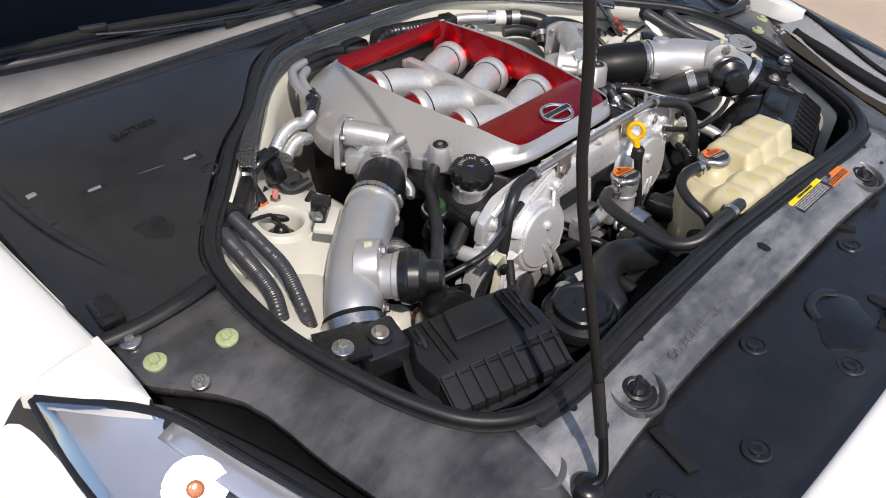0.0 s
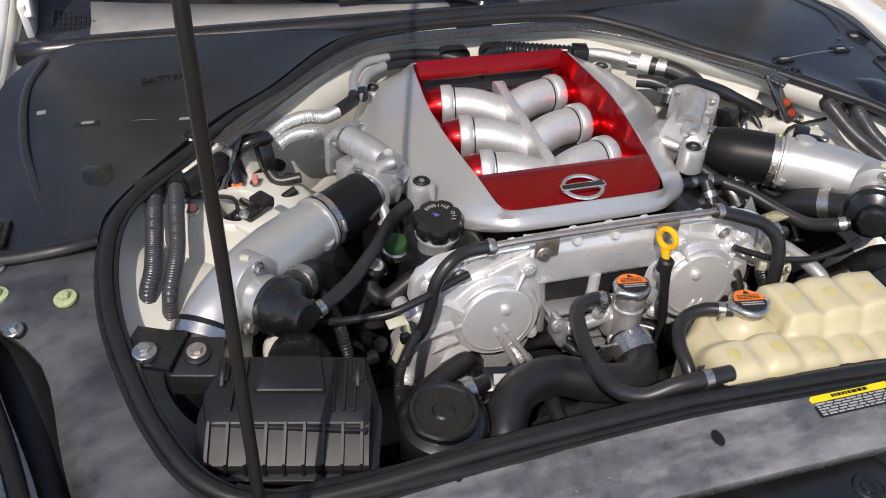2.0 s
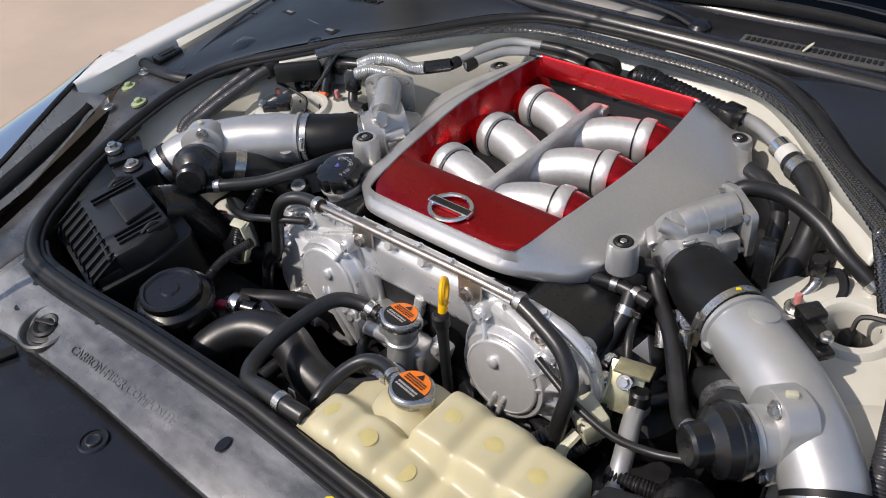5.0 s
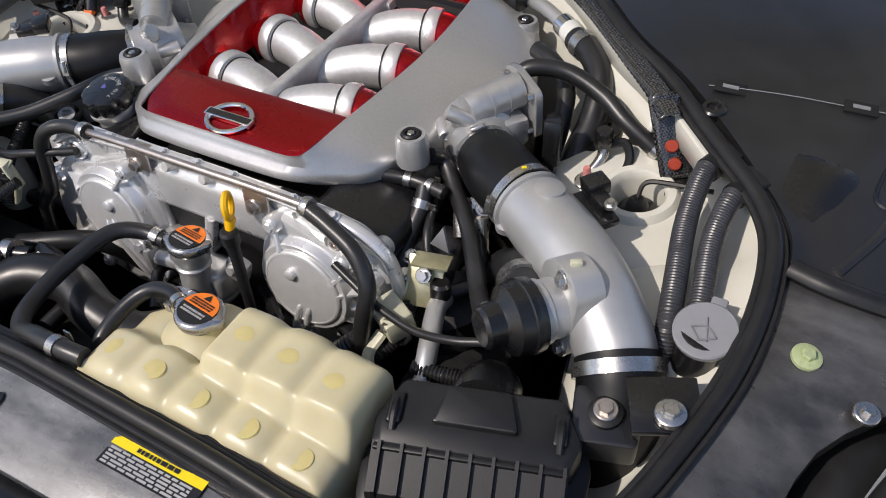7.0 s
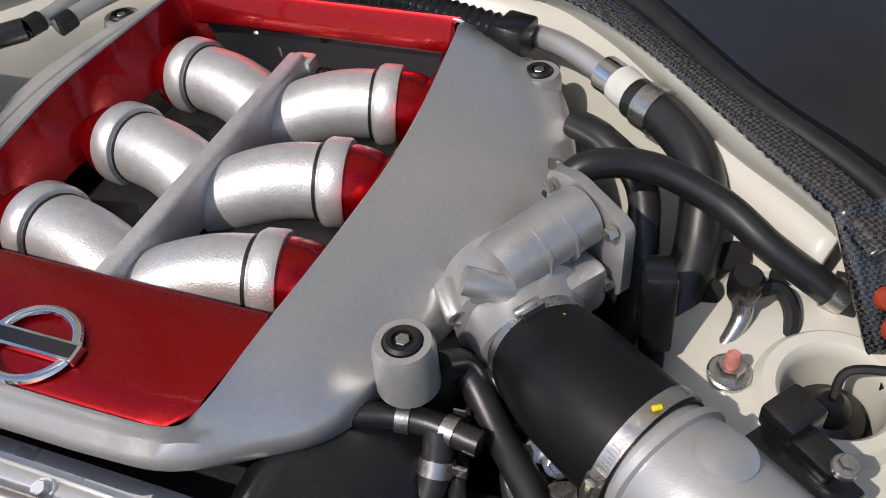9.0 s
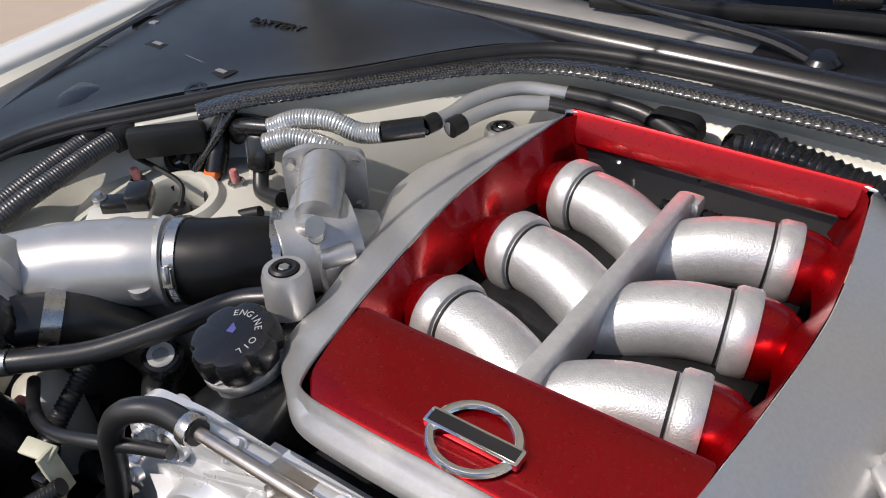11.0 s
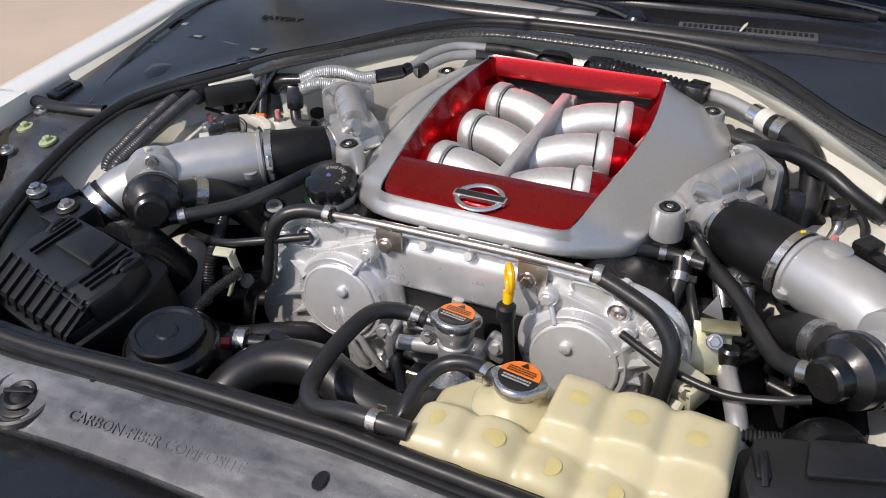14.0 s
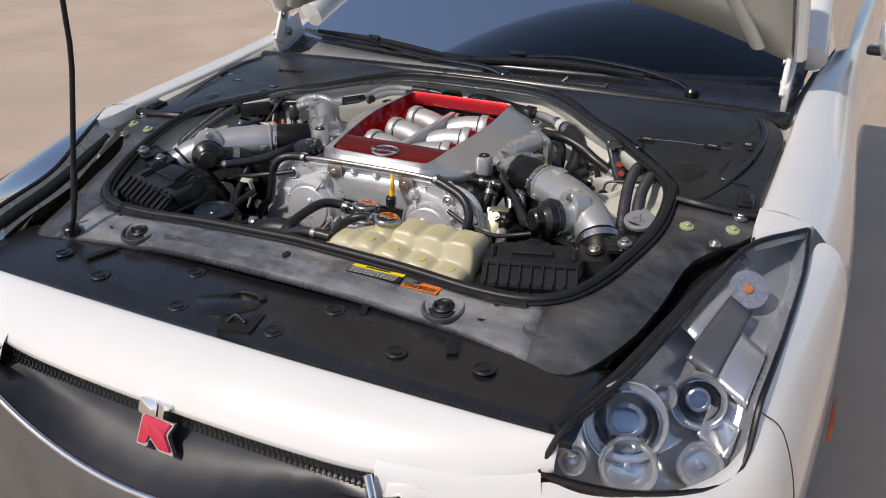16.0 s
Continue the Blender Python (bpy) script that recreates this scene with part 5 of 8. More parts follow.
for sd, c, nub, plate, spikes, rods, web, bolts in (
    (-1, (-0.1285, 0.2600, 0.7930), (0.0075, 0.0170),
     [(-0.202, 0.838), (-0.238, 0.790), (-0.254, 0.728), (-0.240, 0.690), (-0.193, 0.670), (-0.142, 0.656), (-0.088, 0.700), (-0.071, 0.745), (-0.073, 0.812), (-0.087, 0.864), (-0.104, 0.866), (-0.150, 0.846)],
     ((-0.172, 0.812, -0.196, 0.822), (-0.172, 0.793, -0.222, 0.764), (-0.167, 0.772, -0.206, 0.742), (-0.158, 0.752, -0.196, 0.722)),
     (((-0.134, 0.786), (-0.100, 0.716)), ((-0.124, 0.789), (-0.080, 0.714))), ((-0.108, 0.834), (-0.0925, 0.858)),
     ((-0.152, 0.718), (-0.236, 0.700), (-0.193, 0.681), (-0.222, 0.806), (-0.088, 0.706), (-0.0770, 0.750))),
    (1, (0.1400, 0.2595, 0.7960), (-0.0085, 0.0190),
     [(0.098, 0.866), (0.112, 0.868), (0.160, 0.852), (0.212, 0.836), (0.226, 0.790), (0.222, 0.720), (0.180, 0.680), (0.120, 0.680), (0.090, 0.706), (0.082, 0.756), (0.090, 0.820)],
     ((0.176, 0.816, 0.199, 0.836), (0.184, 0.803, 0.210, 0.807), (0.182, 0.788, 0.214, 0.780), (0.176, 0.772, 0.206, 0.752)),
     (((0.138, 0.777), (0.116, 0.716)), ((0.149, 0.777), (0.130, 0.714))), ((0.118, 0.836), (0.107, 0.860)),
     ((0.094, 0.748), (0.186, 0.839), (0.214, 0.824), (0.218, 0.760)))):
    ax = Vector((0, -0.996, 0.09))
    gc = part("gear_cover", prism(rounded(plate, 0.016, 5), -0.026, 0.0, upright(0.2785), inset=0.004), CASTALU, block, "cast cam gear cover plate with tapering webs", smooth=40)
    part("collar", lathe([(0.066, -0.024), (0.0625, -0.019), (0.0600, -0.016), (0.0570, -0.0150), (0.0545, -0.0125), (0.0530, -0.0050), (0.0515, -0.0035), (0.0460, -0.0035), (0.0455, -0.006)], c, tuple(ax), 64), CASTALU, gc, smooth=40)
    dc = part("disc", lathe([(0.0455, -0.008), (0.0455, -0.0010), (0.0445, 0.0), (0.0425, 0.0004), (0.0420, 0.0000), (0.0250, 0.0014), (0, 0.0020)], c, tuple(ax), 64), DISCALU, gc, "satin grey round cover disc", smooth=40)
    n = Vector((c[0] + nub[0], c[1], c[2] + nub[1]))
    part("nub", lathe([(0.0064, -0.002), (0.0060, 0.0040), (0.0046, 0.0050), (0, 0.0052)], tuple(n), tuple(ax), 24), DISCALU, dc)
    for bx, bz, tx, tz in spikes:
        spike(bx, bz, 0.2600, tx, tz, 0.2740, 0.0070, gc)
    for (x0, z0), (x1, z1) in rods:
        part("rod_web", tube([(x0, 0.2600, z0), (x0 + (x1 - x0) * 0.2, 0.2560, z0 + (z1 - z0) * 0.2), (x1, 0.2600, z1), (x1, 0.272, z1 - 0.001)], [0.0026, 0.0036, 0.0046, 0.0046], 4, 12), CASTALU, gc)
    (x0, z0), (x1, z1) = web
    part("boss_web", tube([(x0, 0.2640, z0), (x1, 0.2760, z1)], [0.0026, 0.0032], 2, 10), CASTALU, gc)
    bs = part("boss", lathe([(0.0110, -0.012), (0.0098, 0.004), (0.0085, 0.006), (0, 0.006)], (x1, 0.2760, z1), tuple(ax), 20), CASTALU, gc)
    hexbolt((x1, 0.2700, z1), tuple(ax), 0.0052, bs, CASTALU, h=0.004)
    for x, z in bolts:
        ear = part("ear", lathe([(0.0105, -0.016), (0.0095, 0.003), (0.0080, 0.005), (0, 0.005)], (x, 0.2775, z), tuple(ax), 18), CASTALU, gc)
        hexbolt((x, 0.2726, z), tuple(ax), 0.0046, ear, CASTALU, h=0.004)
    # upper case above the plate: face, slanting edge, shallow pocket, sensor in a hole
    up = [(0.078, 0.850), (0.078, 0.880), (0.155, 0.882), (0.202, 0.874), (0.228, 0.850), (0.232, 0.815), (0.150, 0.825)]
    uc = part("upper_case", prism(rounded([(sd * x, z) for x, z in up][::sd], 0.010), -0.014, 0.0, upright(0.2870), inset=0.003), CASTALU, block, smooth=40)
    part("slant_edge", tube([(sd * 0.088, 0.2835, 0.8735), (sd * 0.122, 0.2830, 0.8590), (sd * 0.156, 0.2835, 0.8430), (sd * 0.200, 0.284, 0.838)], 0.0030, 4, 8), CASTALU, uc)
    part("pocket_edge", tube([(sd * 0.128, 0.2865, 0.8660), (sd * 0.128, 0.2865, 0.8765), (sd * 0.166, 0.2865, 0.8740), (sd * 0.166, 0.2865, 0.8590)], 0.0022, 2, 8, closed=False), CASTALU, uc)
    sen = part("sensor_hole", lathe([(0.0125, -0.01), (0.0125, 0.004), (0.010, 0.006), (0.008, 0.001), (0, 0.001)], (sd * 0.174, 0.2860, 0.8545), tuple(ax), 24), CASTALU, uc)
    part("sensor", lathe([(0.0078, 0.001), (0.0070, 0.004), (0.0035, 0.006), (0.0030, 0.003), (0, 0.003)], (sd * 0.174, 0.2850, 0.8545), tuple(ax), 16), BRONZE, sen)
    for x, z in ((0.208, 0.842), (0.236, 0.800), (0.236, 0.745)):
        bs = part("case_boss", lathe([(0.011, -0.03), (0.0105, 0.004), (0.009, 0.006), (0, 0.006)], (sd * x, 0.289, z), (0, -0.97, 0.2), 18), CASTALU, block)
        hexbolt((sd * x, 0.2835, z + 0.001), (0, -0.97, 0.2), 0.0048, bs, CASTALU, h=0.005)
    # cam cover behind the seam
    part("cam_cover", box((sd * 0.165, 0.42, 0.825), (0.10, 0.25, 0.06), (0, sd * 22, 0), round_=0.018, segs=3), GLOSSBLACK, block, "black cam cover")
# steel line with two brackets
line = thing("coolant_line", (0, 0.28, 0.87), "thin steel line with rubber ends across the engine front", "pipe")
part("steel_line", tube([(-0.136, 0.279, 0.893), (-0.09, 0.277, 0.897), (0.0, 0.276, 0.899), (0.09, 0.277, 0.899), (0.150, 0.279, 0.896)], 0.0042, 6, 10), BRONZE, line)
part("rubber_end", tube([(0.148, 0.279, 0.896), (0.180, 0.272, 0.888), (0.214, 0.262, 0.876), (0.232, 0.250, 0.852), (0.230, 0.236, 0.81), (0.224, 0.226, 0.74)], 0.0085, 8, 12), HOSE, line)
part("rubber_end", tube([(-0.134, 0.279, 0.893), (-0.168, 0.279, 0.891), (-0.192, 0.270, 0.884), (-0.207, 0.265, 0.862), (-0.214, 0.263, 0.825), (-0.224, 0.262, 0.795), (-0.250, 0.262, 0.764), (-0.270, 0.262, 0.70)], 0.0080, 8, 12), HOSE, line)
for x in (-0.150, 0.150):
    part("spring_clip", lathe([(0.0098, -0.004), (0.0105, 0), (0.0098, 0.004)], (x * (0.93 if x < 0 else 1.02), 0.279, 0.8928 if x < 0 else 0.8955), (1, 0, 0), 16), STEEL, line)
for x in (-0.069, 0.088):
    bk = part("bracket", box((x, 0.2800, 0.8780), (0.030, 0.0035, 0.024), (-3, 0, 0), round_=0.001), BRONZE, line, "heat tinted steel bracket")
    part("bracket_fold", box((x, 0.2850, 0.8925), (0.030, 0.014, 0.0035), (-12, 0, 0), round_=0.001), BRONZE, bk)
    hexbolt((x - 0.004, 0.2780, 0.8710), (0, -1, 0.05), 0.0058, bk, BRONZE)

# intake pipes, throttle bodies, boots and blow-off valves: one set for each side
for s, side in ((-1, "right"), (1, "left")):
    tb = thing("throttle_body", (s * 0.255, 0.47, 0.83), "cast aluminium throttle body bolted to the engine cover side", "throttle", "throttle bodies")
    ax = Vector((s * 0.55, -0.80, -0.05)).normalized()
    part("barrel", lathe([(0.040, -0.045), (0.041, -0.012), (0.036, -0.008), (0.034, 0.004), (0.0345, 0.014), (0.030, 0.016)], (s * 0.240, 0.470, 0.862), tuple(ax), 36), CASTGREY, tb)
    fmx = frame_to((s * 0.262, 0.500, 0.884), (s * 0.45, 0.85, 0.0))
    mo = Matrix.Translation((s * 0.255, 0.500, 0.898))
    part("motor_housing", tube([(s * 0.2195, 0.474, 0.900), (s * 0.226, 0.484, 0.902), (s * 0.244, 0.508, 0.906), (s * 0.256, 0.524, 0.907)], [0.017, 0.0185, 0.0185, 0.0185], 4, 20), CASTGREY, tb)
    for k in (0.3, 0.6):
        c = Vector((s * 0.2195, 0.474, 0.900)).lerp(Vector((s * 0.256, 0.524, 0.907)), k + 0.1)
        part("rib", lathe([(0.0188, -0.001), (0.0196, -0.001), (0.0196, 0.001), (0.0188, 0.001)], tuple(c), (s * 0.0365, 0.050, 0.007), 24), CASTGREY, tb)
    pm = frame_to((s * 0.259, 0.528, 0.893), (s * 0.60, 0.80, 0.02))
    bm = prism(rounded([(-0.034, -0.030), (0.034, -0.030), (0.034, 0.026), (0.012, 0.034), (-0.034, 0.026)], 0.008), -0.003, 0.005, pm, inset=0.001)
    pl = part("end_plate", bm, CASTGREY, tb)
    for a, b in ((-0.026, 0.02), (0.026, 0.02), (0.026, -0.022), (-0.026, -0.022)):
        hexbolt(tuple(pm @ Vector((a, b, -0.004))), tuple(pm.to_3x3() @ Vector((0, 0, -1))), 0.0042, pl, washer=False)
    part("link", tube([(s * 0.2060, 0.458, 0.905), (s * 0.218, 0.462, 0.900), (s * 0.236, 0.474, 0.886)], 0.0085, 4, 12), CASTGREY, tb)
    part("stop_screw", lathe([(0.007, 0), (0.007, 0.016), (0.005, 0.018), (0, 0.018)], (s * 0.222, 0.470, 0.892), (-s * 0.7, -0.5, 0.1), 14), CASTGREY, tb)
    part("lower_ear", tube([(s * 0.232, 0.445, 0.858), (s * 0.228, 0.425, 0.846), (s * 0.236, 0.416, 0.838)], [0.009, 0.007, 0.006], 4, 10), CASTGREY, tb)
    part("plenum_neck", tube([(s * 0.205, 0.52, 0.850), (s * 0.235, 0.485, 0.860)], [0.03, 0.034], 2, 24), CASTGREY, tb)

    boot = thing("silicone_boot", (s * 0.29, 0.42, 0.82), "black silicone boot between throttle body and intake pipe", "hose", "intake boots")
    k_, dz = (0.90, 0.0) if s > 0 else (0.86, -0.008)
    B = (s * 0.316, 0.4035, 0.871) if s > 0 else (-0.308, 0.4115, 0.863)
    part("sleeve", tube([(s * 0.247, 0.461, 0.864), (s * 0.262, 0.445, 0.867 + dz * 0.5), (s * 0.288, 0.423, 0.870 + dz), (B[0] + s * 0.006, B[1] - 0.0035, B[2])], [0.0345 * k_, 0.0375 * k_, 0.0405 * k_, 0.0405 * k_, 0.0395 * k_], 6, 40), SILICONE, boot)
    for p, d, rr_, sc in (((s * 0.252, 0.4555, 0.865 + dz * 0.3), (s * 0.018, -0.017, 0.003), 0.0358 * k_, 100), (B, (s * 0.032, -0.020, -0.001), 0.0402 * k_, 165 if s > 0 else 15)):
        band(p, d, rr_, 0.0085, boot, screw=sc)
    for p in ((0.262, 0.452, 0.8995 - (0.008 if s < 0 else 0)), (0.318, 0.4015, 0.9108 - (0.0145 if s < 0 else 0))):
        part("paint_mark", box((s * p[0], p[1], p[2]), (0.005, 0.0025, 0.002), (0, 0, 30), round_=0.0005), YELLOW, boot, "yellow paint mark")
    for k in range(5):
        a_ = radians(20 + 72 * k)
        mb = frame_to((s * 0.240, 0.470, 0.862), tuple(ax))
        o_ = mb @ Vector((0.040 * math.cos(a_), 0.040 * math.sin(a_), -0.016))
        part("flange_lug", lathe([(0.0085, -0.02), (0.008, 0.004), (0.0065, 0.006), (0.004, 0.006), (0.0035, 0.003), (0, 0.003)], tuple(o_), tuple(ax), 14), CASTGREY, tb)
    part("cast_rib", box((s * 0.240, 0.484, 0.882), (0.006, 0.050, 0.016), (10, 0, -s * 36), round_=0.002), CASTGREY, tb)
    part("cast_step", box((s * 0.254, 0.502, 0.872), (0.036, 0.034, 0.034), (0, 0, -s * 36), round_=0.006), CASTGREY, tb)

    pipe = thing("intake_pipe", (s * 0.40, 0.33, 0.82), "satin aluminium intake pipe bending down towards the intercooler", "pipe", "intake pipes")
    pts = [(s * 0.318, 0.402, 0.871), (s * 0.345, 0.384, 0.871), (s * 0.386, 0.354, 0.868), (s * 0.425, 0.320, 0.860), (s * 0.452, 0.292, 0.847), (s * 0.462, 0.280, 0.838)]
    if s < 0:
        pts = [(-0.309, 0.410, 0.863), (-0.335, 0.391, 0.863), (-0.375, 0.362, 0.861), (-0.415, 0.327, 0.855), (-0.447, 0.296, 0.843), (-0.460, 0.282, 0.832)]
    part("pipe_body", tube(pts, [0.0375 * k_, 0.0405 * k_, 0.042 * k_, 0.0415 * k_, 0.0395 * k_, 0.038 * k_], 8, 40), PIPEALU, pipe, smooth=60)
    part("bead", lathe([(0.039 * k_, -0.003), (0.0425 * k_, -0.002), (0.0425 * k_, 0.002), (0.039 * k_, 0.003)], (pts[0][0] + s * 0.009, pts[0][1] - 0.006, pts[0][2]), (s * 0.027, -0.02, 0), 40), PIPEALU, pipe)
    bm = lathe([(0.010, -0.004), (0.010, 0.004), (0, 0.004)], (s * 0.313, 0.372, 0.860), (0.1, -0.2, 1), 20)
    box((s * 0.326, 0.377, 0.860), (0.02, 0.018, 0.008), (0, 0, -40 * s), bm, 0.002)
    part("ear", bm, PIPEALU, pipe)
    part("mould_boss", lathe([(0.016, -0.012), (0.014, 0.004), (0.010, 0.006), (0, 0.006)], (s * 0.350, 0.388, 0.905 + (0 if s > 0 else -0.014)), (s * 0.1, 0.1, 1), 20), PIPEALU, pipe)
    # valve flange on the pipe's flank, with its valve
    fx = Vector((-s * 0.62, -0.78, 0.10)).normalized()
    c = Vector((0.402, 0.296, 0.864)) if s > 0 else Vector((-0.402, 0.300, 0.857))
    mm = frame_to(c, fx)
    bm = prism(rounded([(-0.030, -0.040), (0.026, -0.040), (0.030, 0.030), (0.016, 0.046), (-0.012, 0.046), (-0.030, 0.030)], 0.010), -0.022, 0.006, mm, inset=0.002)
    vf = part("valve_flange", bm, PIPEALU, pipe)
    for a, b in ((0.004, 0.036), (-0.02, -0.032), (0.018, -0.032)):
        hexbolt(tuple(mm @ Vector((a, b, 0.006))), tuple(fx), 0.0055, vf)
    part("inlay", box(tuple(mm @ Vector((0, 0.047, -0.007))), (0.010, 0.006, 0.006), (0, 0, 30 * s), round_=0.001), LOOMBEIGE, vf)
    valve = thing("bypass_valve", tuple(c + fx * 0.03), "black blow-off valve bolted to the intake pipe", "valve", "bypass valves")
    part("valve_neck", lathe([(0.027, 0.004), (0.027, 0.018), (0.029, 0.020), (0.029, 0.026), (0.026, 0.028)], tuple(c), tuple(fx), 32), PIPEALU, valve)
    part("diaphragm_case", lathe([(0.026, 0.026), (0.033, 0.028), (0.034, 0.034), (0.0345, 0.035), (0.0345, 0.039), (0.033, 0.040), (0.031, 0.052), (0.022, 0.058), (0.020, 0.060), (0.019, 0.074), (0.016, 0.077), (0, 0.077)], tuple(c), tuple(fx), 40), GLOSSBLACK, valve)
    o = c + fx * 0.066
    part("nipple", tube([tuple(o), tuple(o + Vector((-s * 0.004, 0.03, 0.006)))], 0.006, 2, 10), GLOSSBLACK, valve)
    # lower rubber elbow and clamp
    elbow = thing("intake_elbow", (s * 0.475, 0.23, 0.74), "black rubber elbow below the intake pipe", "hose", "intake elbows")
    e0, e1 = Vector(pts[-1]), Vector((s * 0.008, -0.014, -0.010))
    part("elbow_body", tube([tuple(e0 - e1 * 0.3), tuple(e0 + e1 * 0.9), tuple(e0 + Vector((s * 0.014, -0.028, -0.036))), tuple(e0 + Vector((s * 0.016, -0.032, -0.10)))], [0.041 * k_, 0.041 * k_, 0.043 * k_, 0.043 * k_], 7, 36), SILICONE, elbow)
    band(tuple(e0 + e1 * 0.30), tuple(e1), 0.0432 * k_, 0.012, elbow, screw=(-70 if s > 0 else -110))
    # recirculation hose from the valve
    rh = thing("recirculation_hose", (s * 0.35, 0.32, 0.78), "black recirculation hose under the intake pipe", "hose", "recirculation hoses")
    part("hose", tube([tuple(c + fx * 0.03 + Vector((0, 0, -0.006))), (s * 0.352, 0.322, 0.846), (s * 0.335, 0.348, 0.830), (s * 0.31, 0.37, 0.79), (s * 0.30, 0.38, 0.70)], 0.021, 7, 20), HOSE, rh)
    part("spring_clamp", lathe([(0.0212, -0.007), (0.0228, -0.007), (0.0228, 0.007), (0.0212, 0.007)], (s * 0.355, 0.318, 0.848), (-s * 0.02, 0.026, -0.014), 28), STEEL, rh)
# ---- front of the bay ----
def radiator_cap(at, ax, label, c):
    """Pressure cap: a metal disc with two ears, orange and black label."""
    ear = lambda a: 1 + 0.20 * max(0.0, math.cos(2 * (a - 0.5))) ** 6
    c = part("radiator_cap", lathe([(0.0200, -0.008), (0.0215, -0.006), (0.0225, 0.000), (0.0215, 0.0025), (0.0195, 0.004), (0, 0.0045)], at, ax, 48, wave=ear), CAPSTEEL, c, label)
    m = frame_to(at, ax) @ Matrix.Translation((0, 0, 0.0047))
    circle = [(0.0185 * math.cos(2 * math.pi * k / 40), 0.0185 * math.sin(2 * math.pi * k / 40)) for k in range(40)]
    part("label_disc", prism(circle, 0, 0.0006, m), LABELBLACK, c)
    lb = c
    inv = m.to_3x3().inverted() @ Vector((0.12, 0.99, 0))
    up = math.atan2(inv.y, inv.x)
    half = [(0.0182 * math.cos(up - 1.57 + 3.14 * k / 20), 0.0182 * math.sin(up - 1.57 + 3.14 * k / 20)) for k in range(21)]
    part("orange_half", prism(half, 0.0004, 0.0011, m), ORANGE, lb)
    mm = m @ Matrix.Rotation(up - math.pi / 2, 4, "Z") @ Matrix.Translation((0, 0, 0.0016))
    bars(3, -0.013, 0.013, 0.001, 0.009, mm, LABELBLACK, lb, 11)
    bars(2, -0.013, 0.013, -0.010, -0.003, mm, PRINT, lb, 12)
    tri = [(-0.004, 0.010), (0.004, 0.010), (0, 0.0165)]
    part("warning_mark", prism(tri, 0.0, 0.0004, mm), LABELBLACK, lb)
    return c


neck = thing("coolant_outlet", (0.025, 0.235, 0.76), "cast aluminium coolant outlet with filler neck", "coolant outlet")
radiator_cap((0.0262, 0.2350, 0.8375), (0.02, 0.10, 1), "bright metal pressure cap with orange label", neck)
part("neck", lathe([(0.0165, -0.062), (0.0160, -0.030), (0.0160, -0.018), (0.0190, -0.014), (0.0200, -0.006), (0.0200, 0.0)], (0.0260, 0.2345, 0.8320), (0.02, 0.10, 1), 32), CASTGREY, neck)
part("neck_bead", lathe([(0.0160, -0.003), (0.0185, -0.001), (0.0185, 0.001), (0.0160, 0.003)], (0.0255, 0.2325, 0.8080), (0.02, 0.10, 1), 32), CASTGREY, neck)
part("stub", tube([(0.012, 0.233, 0.8265), (-0.012, 0.2318, 0.8280)], 0.0052, 2, 12), STEEL, neck)
part("body", box((0.028, 0.250, 0.775), (0.050, 0.036, 0.040), (0, 0, 0), round_=0.010, segs=3), CASTGREY, neck)
part("side_pipe", tube([(0.006, 0.246, 0.786), (-0.024, 0.244, 0.780), (-0.048, 0.246, 0.774)], [0.010, 0.0085, 0.0085], 4, 18), PIPEALU, neck)
part("flange", box((-0.054, 0.250, 0.773), (0.010, 0.034, 0.036), (0, 0, 6), round_=0.004), CASTGREY, neck)
part("right_ear", box((0.062, 0.256, 0.795), (0.026, 0.016, 0.030), (0, 20, 0), round_=0.005), CASTGREY, neck)
for x, y, z in ((-0.008, 0.240, 0.798), (-0.060, 0.238, 0.790), (0.064, 0.247, 0.802), (0.012, 0.226, 0.762)):
    hexbolt((x, y, z), (0, -1, 0.3), 0.0055, neck, CASTGREY)

# cream expansion tank: two stepped rows of moulded cells
tank = thing("coolant_tank", (0.18, 0.11, 0.70), "cream plastic coolant tank moulded in stepped cells", "tank")
radiator_cap((0.1228, 0.1500, 0.8635), (0.03, 0.05, 1), "bright metal pressure cap with orange label", tank)
XF = (0.100, 0.147, 0.197, 0.247)
XR = (0.200, 0.250)


def step(a, b, v):
    t = min(1, max(0, (v - a) / (b - a)))
    return t * t * (3 - 2 * t)


def tank_top(x, y):
    """Height of the tank: two rows of swelling cells, the front row falling away, rounded off at the rim."""
    back = step(0.100, 0.116, y) * step(0.143, 0.160, x)
    front = 0.856 - 0.15 * max(0, x - 0.125) - 0.10 * max(0, 0.10 - x)
    z = front + (0.867 - front) * back
    for g in (XF if back < 0.5 else XR):
        z -= 0.0060 * math.exp(-((x - g) / 0.0085) ** 2)
    z -= 0.0055 * math.exp(-((y - 0.108) / 0.006) ** 2) * step(0.14, 0.155, x)
    z -= 0.016 * step(0.108, 0.128, y) * (1 - step(0.146, 0.158, x))
    ylow, yhigh = 0.062, 0.182 - 0.10 * max(0, x - 0.24) - 0.9 * max(0, 0.085 - x)
    d = min(x - 0.048, 0.304 - x, y - ylow, yhigh - y)
    r = 0.019
    if d < r:
        z -= r - math.sqrt(max(0, r * r - (r - max(0, d)) ** 2))
    return z, (0 if d > 0 else d)


